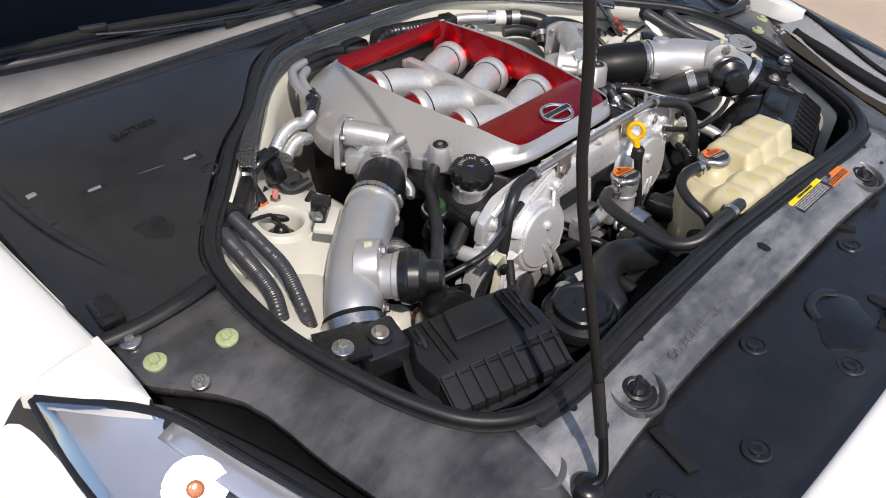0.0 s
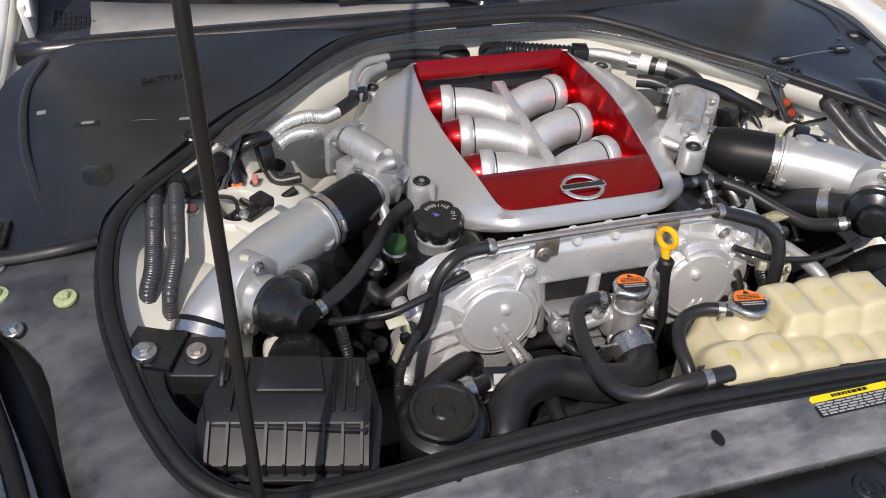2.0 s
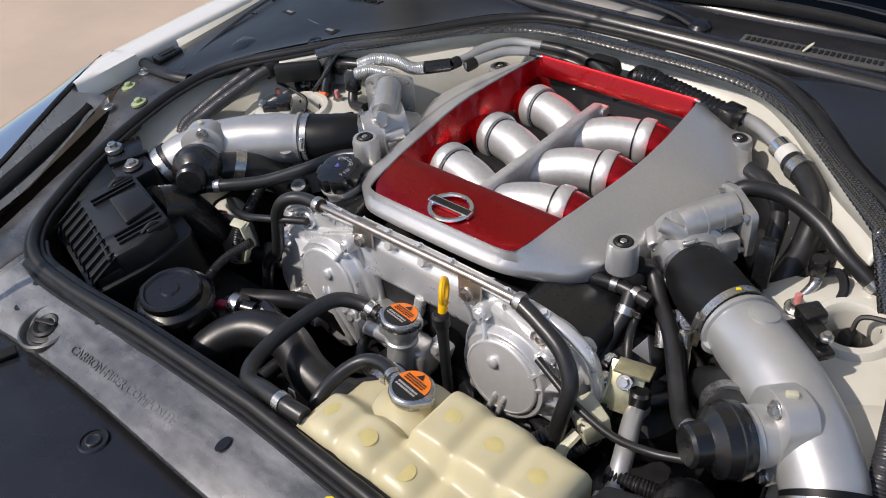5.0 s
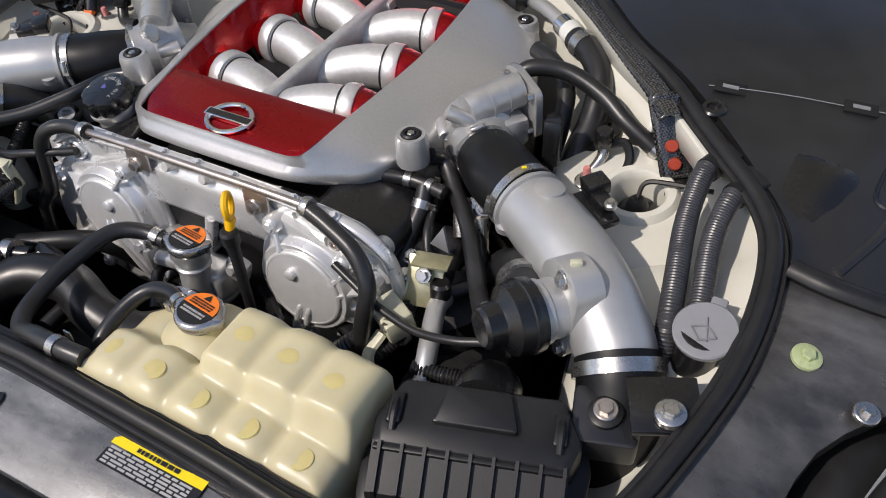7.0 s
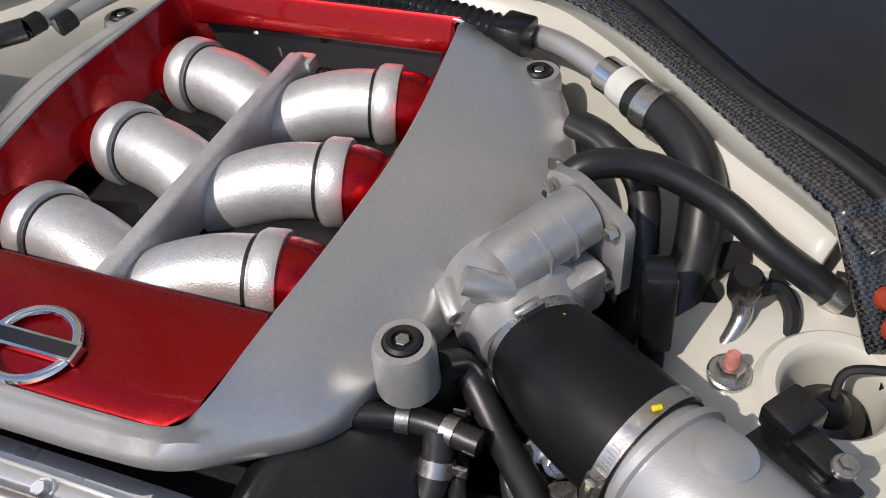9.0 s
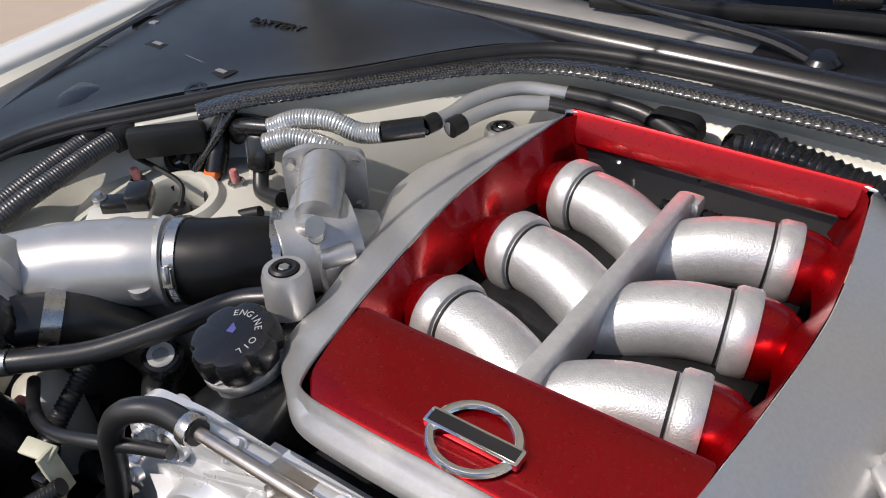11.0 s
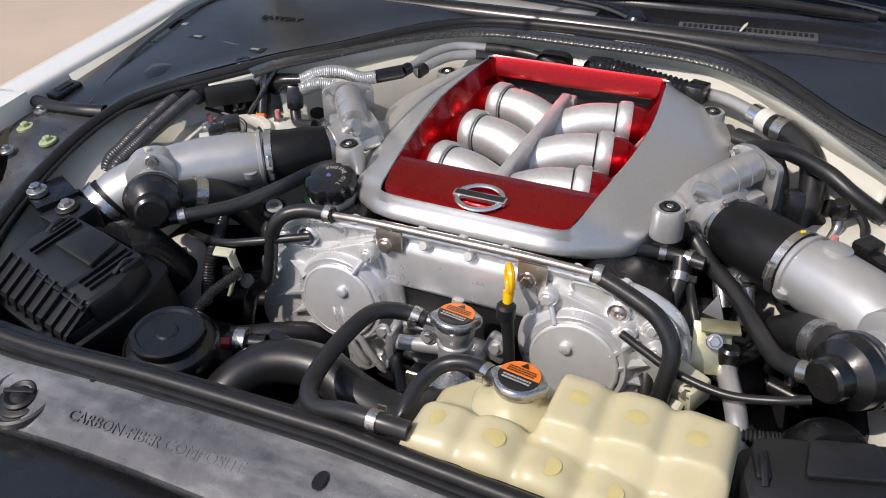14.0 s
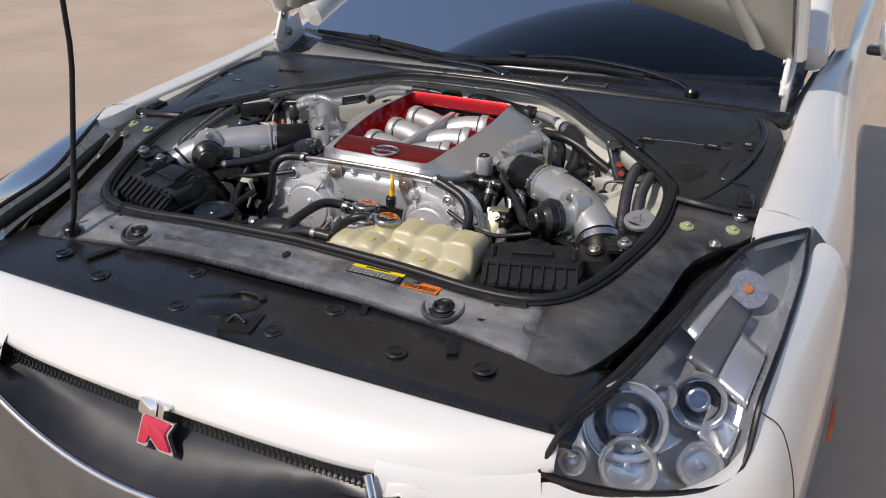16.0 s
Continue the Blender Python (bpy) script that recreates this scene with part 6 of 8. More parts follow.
NX, NY = 84, 44
rows = []
for i in range(NX + 1):
    x = 0.048 + 0.256 * i / NX
    yhigh = 0.182 - 0.10 * max(0, x - 0.24) - 0.9 * max(0, 0.085 - x)
    row = [(x, 0.062, 0.69)]
    for j in range(NY + 1):
        y = 0.062 + (yhigh - 0.062) * j / NY
        row.append((x, y, tank_top(x, y)[0]))
    row.append((x, yhigh, 0.69))
    rows.append(row)
rows = [[(p[0], p[1], 0.69) for p in rows[0]]] + rows + [[(p[0], p[1], 0.69) for p in rows[-1]]]
bm = sheet(rows)
lathe([(0.050, -0.05), (0.044, -0.020), (0.034, -0.010), (0.0215, -0.005), (0.0200, 0.004)], (0.1225, 0.1490, 0.8510), (0.03, 0.05, 1), 40, bm)
part("tank_body", bm, CREAM, tank, smooth=70)
cells = [(0.076, 0.092), (0.124, 0.088), (0.172, 0.085), (0.222, 0.084), (0.274, 0.084), (0.176, 0.145), (0.225, 0.142), (0.274, 0.138)]
for x, y in cells:
    bm = lathe([(0.0115, -0.003), (0.0100, 0.0000), (0.006, 0.0004), (0, 0.0006)], (x, y, tank_top(x, y)[0] - 0.0002), (0, -0.02, 1), 20)
    part("weld_spot", bm, NIPPLE, tank, "yellowed round weld spot")

# dipstick
dip = thing("dipstick", (0.075, 0.255, 0.74), "yellow ring-handled engine dipstick in a steel tube", "dipstick")
ringpts = [(0.0735 + 0.0054 * math.sin(a), 0.2560 - 0.0095 * math.sin(a), 0.885 + 0.0125 * math.cos(a)) for a in np.linspace(math.pi, 3 * math.pi, 17)]
part("ring_handle", tube(ringpts, 0.0037, 2, 8, cap=False), HANDLE, dip)
part("stem", tube([(0.0735, 0.2545, 0.871), (0.0737, 0.249, 0.856)], [0.006, 0.0045], 2, 10), HANDLE, dip)
part("guide_tube", tube([(0.0735, 0.248, 0.858), (0.078, 0.244, 0.82), (0.084, 0.238, 0.76), (0.085, 0.238, 0.70)], [0.0075, 0.006, 0.0055, 0.0055], 5, 12), BAYDARK, dip)
part("grommet", lathe([(0.0095, -0.008), (0.0095, 0.006), (0.007, 0.009), (0, 0.009)], (0.0737, 0.2475, 0.852), (0.05, -0.05, 1), 18), RUBBER, dip)


def hose(name, pts, r, label, material=None, category="hose", clips=(), **kw):
    h = thing(name, pts[len(pts) // 2], label, category)
    part("hose_body", tube(pts, r, 8, kw.pop("sides", 14), **kw), material or HOSE, h)
    line = curve_points(pts, 8)
    for k in clips:
        i = max(1, min(len(line) - 2, int(k * (len(line) - 1))))
        c, d = line[i], line[i + 1] - line[i - 1]
        bm = lathe([(r * 1.02, -r * 0.5), (r * 1.14, -r * 0.5), (r * 1.14, r * 0.5), (r * 1.02, r * 0.5)], tuple(c), tuple(d), 20)
        mx = frame_to(c, d)
        for a in (-1, 1):
            box(tuple(mx @ Vector((r * 1.5, a * r * 0.22, 0))), (r * 0.9, r * 0.16, r * 0.8), (0, 0, 0), bm)
        part("spring_clip", bm, STEEL, h)
    return h


hose("overflow_hose", [(-0.006, 0.232, 0.8272), (-0.032, 0.228, 0.833), (-0.056, 0.208, 0.837), (-0.066, 0.155, 0.832), (-0.062, 0.105, 0.828), (-0.040, 0.078, 0.834), (-0.005, 0.072, 0.848), (0.030, 0.070, 0.852), (0.056, 0.072, 0.850)], 0.0088,
     "black overflow hose looping from coolant outlet to cream tank", clips=(0.06, 0.86))
hose("tank_hose", [(0.104, 0.150, 0.858), (0.075, 0.162, 0.855), (0.048, 0.158, 0.848), (0.034, 0.135, 0.838), (0.032, 0.105, 0.826), (0.034, 0.09, 0.80)], 0.0075, "black hose from the tank neck", clips=(0.08,))
hose("radiator_hose", [(-0.175, 0.075, 0.735), (-0.172, 0.110, 0.772), (-0.145, 0.150, 0.788), (-0.095, 0.165, 0.788), (-0.045, 0.152, 0.778), (0.0, 0.155, 0.765), (0.026, 0.185, 0.758), (0.028, 0.222, 0.766)], 0.0235, "thick black radiator hose in front of the engine", sides=24, clips=(0.95,))
hose("lower_radiator_hose", [(-0.02, 0.09, 0.775), (0.04, 0.10, 0.772), (0.09, 0.16, 0.77), (0.10, 0.22, 0.76)], 0.020, "black lower radiator hose", sides=20)

# power steering reservoir
ps = thing("fluid_reservoir", (-0.235, 0.115, 0.72), "black round fluid reservoir with a wide screw cap", "reservoir")
part("canister", lathe([(0.040, -0.10), (0.042, -0.02), (0.0475, -0.016), (0.0485, -0.006), (0.0465, -0.002), (0.044, -0.004), (0.034, 0.002), (0.030, 0.003), (0, 0.003)], (-0.2390, 0.118, 0.814), (0.02, -0.08, 1), 44), GLOSSBLACK, ps)
part("screw_cap", lathe([(0.036, 0.0), (0.037, 0.002), (0.037, 0.009), (0.035, 0.0112), (0.031, 0.0112), (0.029, 0.0085), (0.012, 0.0085), (0.010, 0.0105), (0, 0.0108)], (-0.2390, 0.118, 0.816), (0.02, -0.08, 1), 44, wave=lambda a: 1 + 0.045 * max(0, math.cos(a * 2 - 0.6)) ** 14), GLOSSBLACK, ps)

# oil filler cap and neck, small plug beside it
oil = thing("oil_filler_cap", (-0.180, 0.350, 0.85), "black knurled oil filler cap with faint print", "cap")
part("cap", lathe([(0.0285, -0.010), (0.0300, -0.006), (0.0300, 0.006), (0.0278, 0.0095), (0.024, 0.0105), (0, 0.011)], (-0.181, 0.351, 0.883), (-0.08, -0.18, 1), 72, wave=lambda a: 1 - 0.11 * (0.5 + 0.5 * math.cos(a * 7)) ** 6), GLOSSBLACK, oil)
om = frame_to((-0.181, 0.350, 0.882), (-0.08, -0.18, 1)) @ Matrix.Translation((0, 0, 0.0114))
for k, ch in enumerate("ENGINE OIL"):
    a = radians(155 - 150 * k / 9)
    if ch != " ":
        lettering(ch, 0.0072, om @ Matrix.Rotation(radians(-8), 4, "Z") @ Matrix.Translation((0.0185 * math.cos(a), 0.0185 * math.sin(a), 0)) @ Matrix.Rotation(a - math.pi / 2, 4, "Z"), 0.0003, oil, PRINT, "letter")
bars(5, -0.015, 0.003, -0.015, 0.003, om @ Matrix.Rotation(radians(-80), 4, "Z"), PRINT, oil, 21, fill=0.22)
part("print_patch", box(tuple(om @ Vector((-0.004, 0.004, 0.0002))), (0.010, 0.005, 0.0006), (0, 0, -75)), shade("blue print", (0.10, 0.10, 0.35), 0.5), oil)
part("neck", lathe([(0.026, -0.05), (0.024, -0.018), (0.028, -0.012), (0.028, -0.008)], (-0.181, 0.350, 0.880), (-0.08, -0.18, 1), 32), CASTALU, oil)
plug = thing("filler_plug", (-0.262, 0.343, 0.80), "small black plug on a bent hose beside the oil filler", "plug")
part("plug_cap", lathe([(0.014, -0.014), (0.0155, -0.004), (0.0155, 0.004), (0.013, 0.007), (0, 0.0075)], (-0.262, 0.343, 0.834), (0.3, -0.3, 1), 24), GLOSSBLACK, plug)
part("plug_print", lathe([(0.010, 0.0075), (0.010, 0.0082), (0.006, 0.0082), (0.006, 0.0075)], (-0.262, 0.343, 0.834), (0.3, -0.3, 1), 20), PRINT, plug)
part("plug_hose", tube([(-0.262, 0.345, 0.828), (-0.268, 0.335, 0.81), (-0.250, 0.325, 0.80), (-0.215, 0.335, 0.815), (-0.19, 0.34, 0.83)], 0.011, 6, 14), HOSE, plug)

# air filter boxes
for s, lab in ((-1, "black ribbed air filter box in shade beside the reservoir"), (1, "black ribbed air filter box beside the cream tank")):
    ab = thing("air_filter_box", (s * 0.39, 0.14, 0.70), lab, "air box", "air filter boxes")
    M = Matrix.Translation((s * (0.394 if s > 0 else 0.388), 0.142 if s > 0 else 0.148, 0.832 if s > 0 else 0.843)) @ Matrix.Rotation(radians(s * (17 if s > 0 else 14)), 4, "Z") @ Matrix.Rotation(radians(9), 4, "X") @ Matrix.Diagonal((s, 1, 1, 1))
    fy = 0.030 if s > 0 else 0.0
    body = rounded([(-0.085, -0.070 + fy), (0.080, -0.070 + fy), (0.090, 0.0 + fy * 0.5), (0.070, 0.066), (-0.070, 0.066), (-0.088, 0.0)], 0.012)
    bm = prism(body, -0.14, -0.026, M)
    part("lower_case", bm, BOXBLACK, ab)
    part("lid_flange", prism([(x * 1.035, y * 1.035) for x, y in body], -0.027, -0.020, M, inset=0.001), BOXBLACK, ab)
    back = 0.060 if s > 0 else 0.050
    lidb = rounded([(-0.080, -0.030 + fy), (0.076, -0.030 + fy), (0.084, 0.005 + fy * 0.6), (0.066, back), (-0.066, back), (-0.082, 0.005 + fy * 0.6)], 0.006)
    ld = part("lid", prism(lidb, -0.022, 0.010, M, inset=0.006), BOXBLACK, ab)
    slope = [[tuple(M @ Vector((x, y + fy, z))) for y, z in ((-0.026, 0.0080), (-0.030, 0.0068), (-0.063, -0.0082), (-0.0655, -0.0120), (-0.0655, -0.0220))] for x in (-0.079, -0.03, 0.02, 0.075)]
    part("lid_slope", sheet(slope), BOXBLACK, ld, smooth=15)
    part("lid_nose", prism(rounded([(-0.078, -0.064 + fy), (0.074, -0.064 + fy), (0.074, -0.026 + fy), (-0.078, -0.026 + fy)], 0.006), -0.022, -0.010, M, inset=0.002), BOXBLACK, ab)
    part("raised_panel", prism(rounded([(-0.036, 0.022), (0.034, 0.022), (0.024, 0.056), (-0.027, 0.056)] if s > 0 else [(-0.036, 0.004), (0.034, 0.004), (0.026, 0.046), (-0.028, 0.046)], 0.004), 0.006, 0.0165, M, inset=0.003), BOXBLACK, ld)
    part("front_rail", box(tuple((M @ Matrix.Diagonal((s, 1, 1, 1))) @ Vector((-0.002 * s, -0.031 + fy, 0.004))), (0.152, 0.005, 0.010), (9, 0, s * 17), round_=0.0015), BOXBLACK, ld)
    for i in range(9):
        x = -0.072 + i * 0.018
        rib = bmesh.new()
        vs = [rib.verts.new(M @ Vector((x + dx, y, z))) for dx in (-0.0014, 0.0014) for y, z in ((-0.028 + fy, 0.0125), (-0.064 + fy, -0.0035), (-0.0685 + fy, -0.018), (-0.028 + fy, -0.018))]
        for f in ((0, 1, 2, 3), (7, 6, 5, 4), (0, 4, 5, 1), (1, 5, 6, 2), (2, 6, 7, 3), (3, 7, 4, 0)):
            rib.faces.new([vs[k] for k in f])
        bmesh.ops.recalc_face_normals(rib, faces=rib.faces)
        part("rib", rib, BOXBLACK, ld, smooth=20)
    for i in range(10):
        x = -0.078 + i * 0.0172
        rib = bmesh.new()
        vs = [rib.verts.new(M @ Vector((x + dx, y, z))) for dx in (-0.0012, 0.0012) for y, z in ((-0.070 + fy, -0.030), (-0.082 + fy, -0.050), (-0.078 + fy, -0.100), (-0.070 + fy, -0.100))]
        for f in ((0, 1, 2, 3), (7, 6, 5, 4), (0, 4, 5, 1), (1, 5, 6, 2), (2, 6, 7, 3), (3, 7, 4, 0)):
            rib.faces.new([vs[k] for k in f])
        bmesh.ops.recalc_face_normals(rib, faces=rib.faces)
        part("side_rib", rib, BOXBLACK, ab, smooth=20)
    for x in (-0.066, 0.066):
        cl = part("clip_post", prism(rounded([(x - 0.006, 0.018), (x + 0.006, 0.018), (x + 0.006, 0.046), (x - 0.006, 0.046)], 0.003), 0.004, 0.014, M, inset=0.003), BOXBLACK, ab)
        part("spring_clip", tube([tuple(M @ Vector((x, 0.040, 0.013))), tuple(M @ Vector((x, 0.028, 0.018))), tuple(M @ Vector((x, 0.012, 0.012)))], 0.0026, 4, 6, flat=0.5), BOXBLACK, cl)
    for x in ((-0.064, -0.054, -0.044, 0.044, 0.054) if s < 0 else ()):
        part("top_rib", prism([(x - 0.0011, -0.016), (x + 0.0011, -0.016), (x + 0.0011, 0.044), (x - 0.0011, 0.044)], 0.006, 0.0140, M, inset=0.0003), BOXBLACK, ld, smooth=20)
    # mount with bolt towards the wing
    mt = part("mount", prism(rounded([(0.072, 0.030), (0.125, 0.030), (0.125, 0.080), (0.072, 0.080)], 0.006), -0.03, 0.002, M, inset=0.003), PLASTIC, ab)
    p = M @ Vector((0.098, 0.056, 0.003))
    part("grommet", lathe([(0.014, -0.003), (0.014, 0.003), (0.010, 0.005), (0, 0.005)], tuple(p), (0, -0.15, 1), 22), RUBBER, mt)
    hexbolt(tuple(p + Vector((0, 0, 0.005))), (0, -0.15, 1), 0.0065, mt, BRONZE)
    duct = part("outlet_duct", tube([tuple(M @ Vector((0, 0.05, -0.012))), tuple(M @ Vector((0.0, 0.075, -0.03))), tuple(M @ Vector((-0.01, 0.10, -0.09)))], [0.030, 0.030, 0.028], 5, 20), GLOSSBLACK, ab)
    f = thing("wing_bolt", (s * 0.519, 0.229, 0.864), "zinc plated flange bolt beside the air box", "bolt", "wing bolts")
    part("washer", lathe([(0.012, -0.004), (0.012, 0.002), (0.0105, 0.003), (0, 0.003)], (s * 0.519, 0.229, 0.866), (0, -0.1, 1), 24), STEEL, f)
    part("head", lathe([(0.0068, 0.002), (0.0068, 0.008), (0.006, 0.009), (0, 0.009)], (s * 0.519, 0.229, 0.866), (0, -0.1, 1), 6), STEEL, f, smooth=25)
    bk = thing("wing_bracket", (s * 0.515, 0.235, 0.82), "black folded bracket under the wing bolt", "bracket", "wing brackets")
    bm = box((s * 0.512, 0.240, 0.858), (0.055, 0.05, 0.006), (4, 0, s * 25), round_=0.001)
    box((s * 0.490, 0.236, 0.835), (0.006, 0.05, 0.05), (4, 0, s * 25), bm, 0.001)
    part("plate", bm, GLOSSBLACK, bk)

# washer filler
wf = thing("washer_filler", (0.520, 0.316, 0.80), "grey washer filler cap with wiper symbol by the wing", "cap")
wx = (-0.05, -0.25, 1)
wm = frame_to((0.520, 0.315, 0.872), wx)
part("cap_disc", lathe([(0.025, -0.006), (0.0265, -0.002), (0.0265, 0.0015), (0.025, 0.003), (0, 0.0035)], (0.520, 0.315, 0.872), wx, 48), GREYCAP, wf)
part("cap_tab", box((0.522, 0.343, 0.876), (0.014, 0.014, 0.005), (14, 0, 0), round_=0.002), GREYCAP, wf)
bm = tube([tuple(wm @ Vector((-0.011, -0.004, 0.0042))), tuple(wm @ Vector((0, 0.002, 0.0042))), tuple(wm @ Vector((0.011, -0.004, 0.0042)))], 0.0008, 4, 6)
for q in ((-0.011, -0.004, 0, -0.012), (0.011, -0.004, 0, -0.012), (0.006, -0.010, -0.004, 0.010)):
    tube([tuple(wm @ Vector((q[0], q[1], 0.0042))), tuple(wm @ Vector((q[2], q[3], 0.0042)))], 0.0008, 1, 6, bm)
part("symbol", bm, shade("dark moulded symbol", (0.17, 0.173, 0.18), 0.5), wf)
part("filler_neck", tube([(0.520, 0.316, 0.868), (0.517, 0.310, 0.84), (0.512, 0.30, 0.78)], [0.021, 0.018, 0.016], 5, 20), GLOSSBLACK, wf)

# corrugated conduits from the wing seal down beside each tower
for s in (-1, 1):
    lines = ([(0.474, 0.510, 0.894), (0.466, 0.485, 0.894), (0.468, 0.430, 0.880), (0.480, 0.365, 0.868), (0.489, 0.320, 0.850), (0.494, 0.29, 0.80)],
             [(0.506, 0.484, 0.892), (0.498, 0.460, 0.892), (0.496, 0.415, 0.878), (0.506, 0.355, 0.864), (0.511, 0.315, 0.846), (0.512, 0.285, 0.80)])
    if s < 0:
        lines = ([(0.474, 0.514, 0.892), (0.477, 0.470, 0.891), (0.479, 0.420, 0.882), (0.482, 0.375, 0.872), (0.494, 0.330, 0.850), (0.498, 0.305, 0.81)],
                 [(0.500, 0.490, 0.890), (0.503, 0.460, 0.886), (0.506, 0.405, 0.873), (0.510, 0.365, 0.860), (0.518, 0.342, 0.845), (0.522, 0.325, 0.80)])
    for k, pts in enumerate(lines):
        h = thing("cable_conduit", (s * pts[-1][0], pts[-1][1], pts[-1][2]), "black corrugated cable conduit beside the suspension tower", "conduit", "cable conduits")
        part("conduit", tube(mirror(pts, s), 0.0100 if s > 0 or k else 0.0088, 8, 14, ribs=0.0007, pitch=0.0030), GREYLOOM, h)
        m_ = mirror(pts, s)
        part("end_sleeve", tube([m_[0], tuple(Vector(m_[0]).lerp(Vector(m_[1]), 0.8))], 0.0126, 3, 16), RUBBER, h)
    gr = thing("conduit_grommet", (s * 0.497, 0.507, 0.87), "black rubber grommet holding the conduits", "grommet", "conduit grommets")
    bm = box((s * 0.478, 0.512, 0.896), (0.034, 0.022, 0.026), (0, 0, -s * 40), round_=0.006)
    box((s * 0.510, 0.484, 0.894), (0.034, 0.020, 0.028), (0, 0, -s * 40), bm, 0.006)
    if s < 0:
        box((-0.440, 0.511, 0.888), (0.072, 0.018, 0.030), (0, 0, 45), bm, 0.006)
    part("block", bm, RUBBER, gr)

# woven carbon strip following the seal, with its end plate
strip = thing("carbon_strip", (0, 0.75, 0.90), "woven carbon strip along the rear of the engine bay", "trim strip")
half = [(0.416, 0.532, 0.914), (0.392, 0.563, 0.919), (0.352, 0.607, 0.921), (0.316, 0.646, 0.923), (0.262, 0.700, 0.926), (0.212, 0.738, 0.928), (0.165, 0.757, 0.930), (0.10, 0.765, 0.931), (0.0, 0.766, 0.931)]
pts = curve_points(half + mirror(half[-2::-1]), 6)
fine = [pts[0]]
for a_, b_ in zip(pts, pts[1:]):
    n_ = max(1, round((b_ - a_).length / 0.0020))
    fine += [a_.lerp(b_, (k + 1) / n_) for k in range(n_)]
rows = []
for i, p in enumerate(fine):
    d = fine[min(i + 1, len(fine) - 1)] - fine[max(i - 1, 0)]
    across = Vector((-d.y, d.x, 0)).normalized()
    row = []
    for j in range(11):
        u = -1 + j / 5
        lift = 0.0005 * (1 if (i // 2 + j // 2) % 2 else -0.4) - (0.0050 * max(0, u) ** 3 if across.y < 0 else 0.0050 * max(0, -u) ** 3)
        row.append(tuple(p + across * (0.0100 * u) + Vector((0, 0, lift))))
    rows.append(row)
part("strip", sheet(rows), CARBON, strip, solid=0.003, smooth=25)
for s in (-1, 1):
    T, Bm, W = Vector((0.398, 0.558, 0.920)), Vector((0.434, 0.519, 0.851)), Vector((0.0125, 0.0068, 0.001))
    rows = []
    for k in (0, 0.06, 0.5, 0.94, 1.0):
        c = T.lerp(Bm, k)
        w = W * (1.0 if 0 < k < 1 else 0.8)
        rows.append([(s * v.x, v.y, v.z) for v in (c - w, c - w * 0.5 + Vector((0, -0.001, 0.002)), c + w * 0.5 + Vector((0, -0.001, 0.002)), c + w)])
    pl = part("end_plate", sheet(rows), CARBON, strip, solid=0.006, smooth=60)
    for k in (0.62, 0.83):
        c = T.lerp(Bm, k) + Vector((0.326, -0.697, 0.638)) * 0.0090
        part("bolt_cap", lathe([(0.0068, -0.002), (0.0068, 0.001), (0.0056, 0.003), (0, 0.0032)], (s * c.x, c.y, c.z), (s * 0.326, -0.697, 0.638), 20), REDDOT if s > 0 else GLOSSBLACK, pl, "orange bolt cap" if s > 0 else "")
    part("foot", box((s * 0.437, 0.522, 0.853), (0.026, 0.05, 0.006), (20, 0, s * 15), round_=0.001), GLOSSBLACK, strip)
    f = hexbolt((s * 0.452, 0.527, 0.852), (0, -0.3, 1), 0.009, strip, STEEL, h=0.008)

# prop rod
rod = thing("bonnet_prop_rod", (-0.428, -0.038, 0.80), "slim black rod propping the bonnet open", "prop rod")
top = lid(-0.405, 1.05, -0.02)
part("rod", tube([(-0.447, -0.040, 0.814), (-0.434, -0.046, 0.822), (-0.428, -0.040, 0.845), (-0.427, -0.028, 0.90), (-0.427, 0.02, 1.10), (-0.425, 0.085, 1.40), top], 0.0048, 6, 10), SILICONE, rod)
part("sleeve", tube([(-0.4275, -0.034, 0.868), (-0.427, -0.020, 0.93)], 0.0062, 2, 10), RUBBER, rod)
bm = lathe([(0.015, -0.010), (0.015, 0.004), (0.012, 0.007), (0.006, 0.008), (0, 0.008)], (-0.446, -0.040, 0.812), (0, -0.2, 1), 20)
part("pivot", bm, GLOSSBLACK, rod)

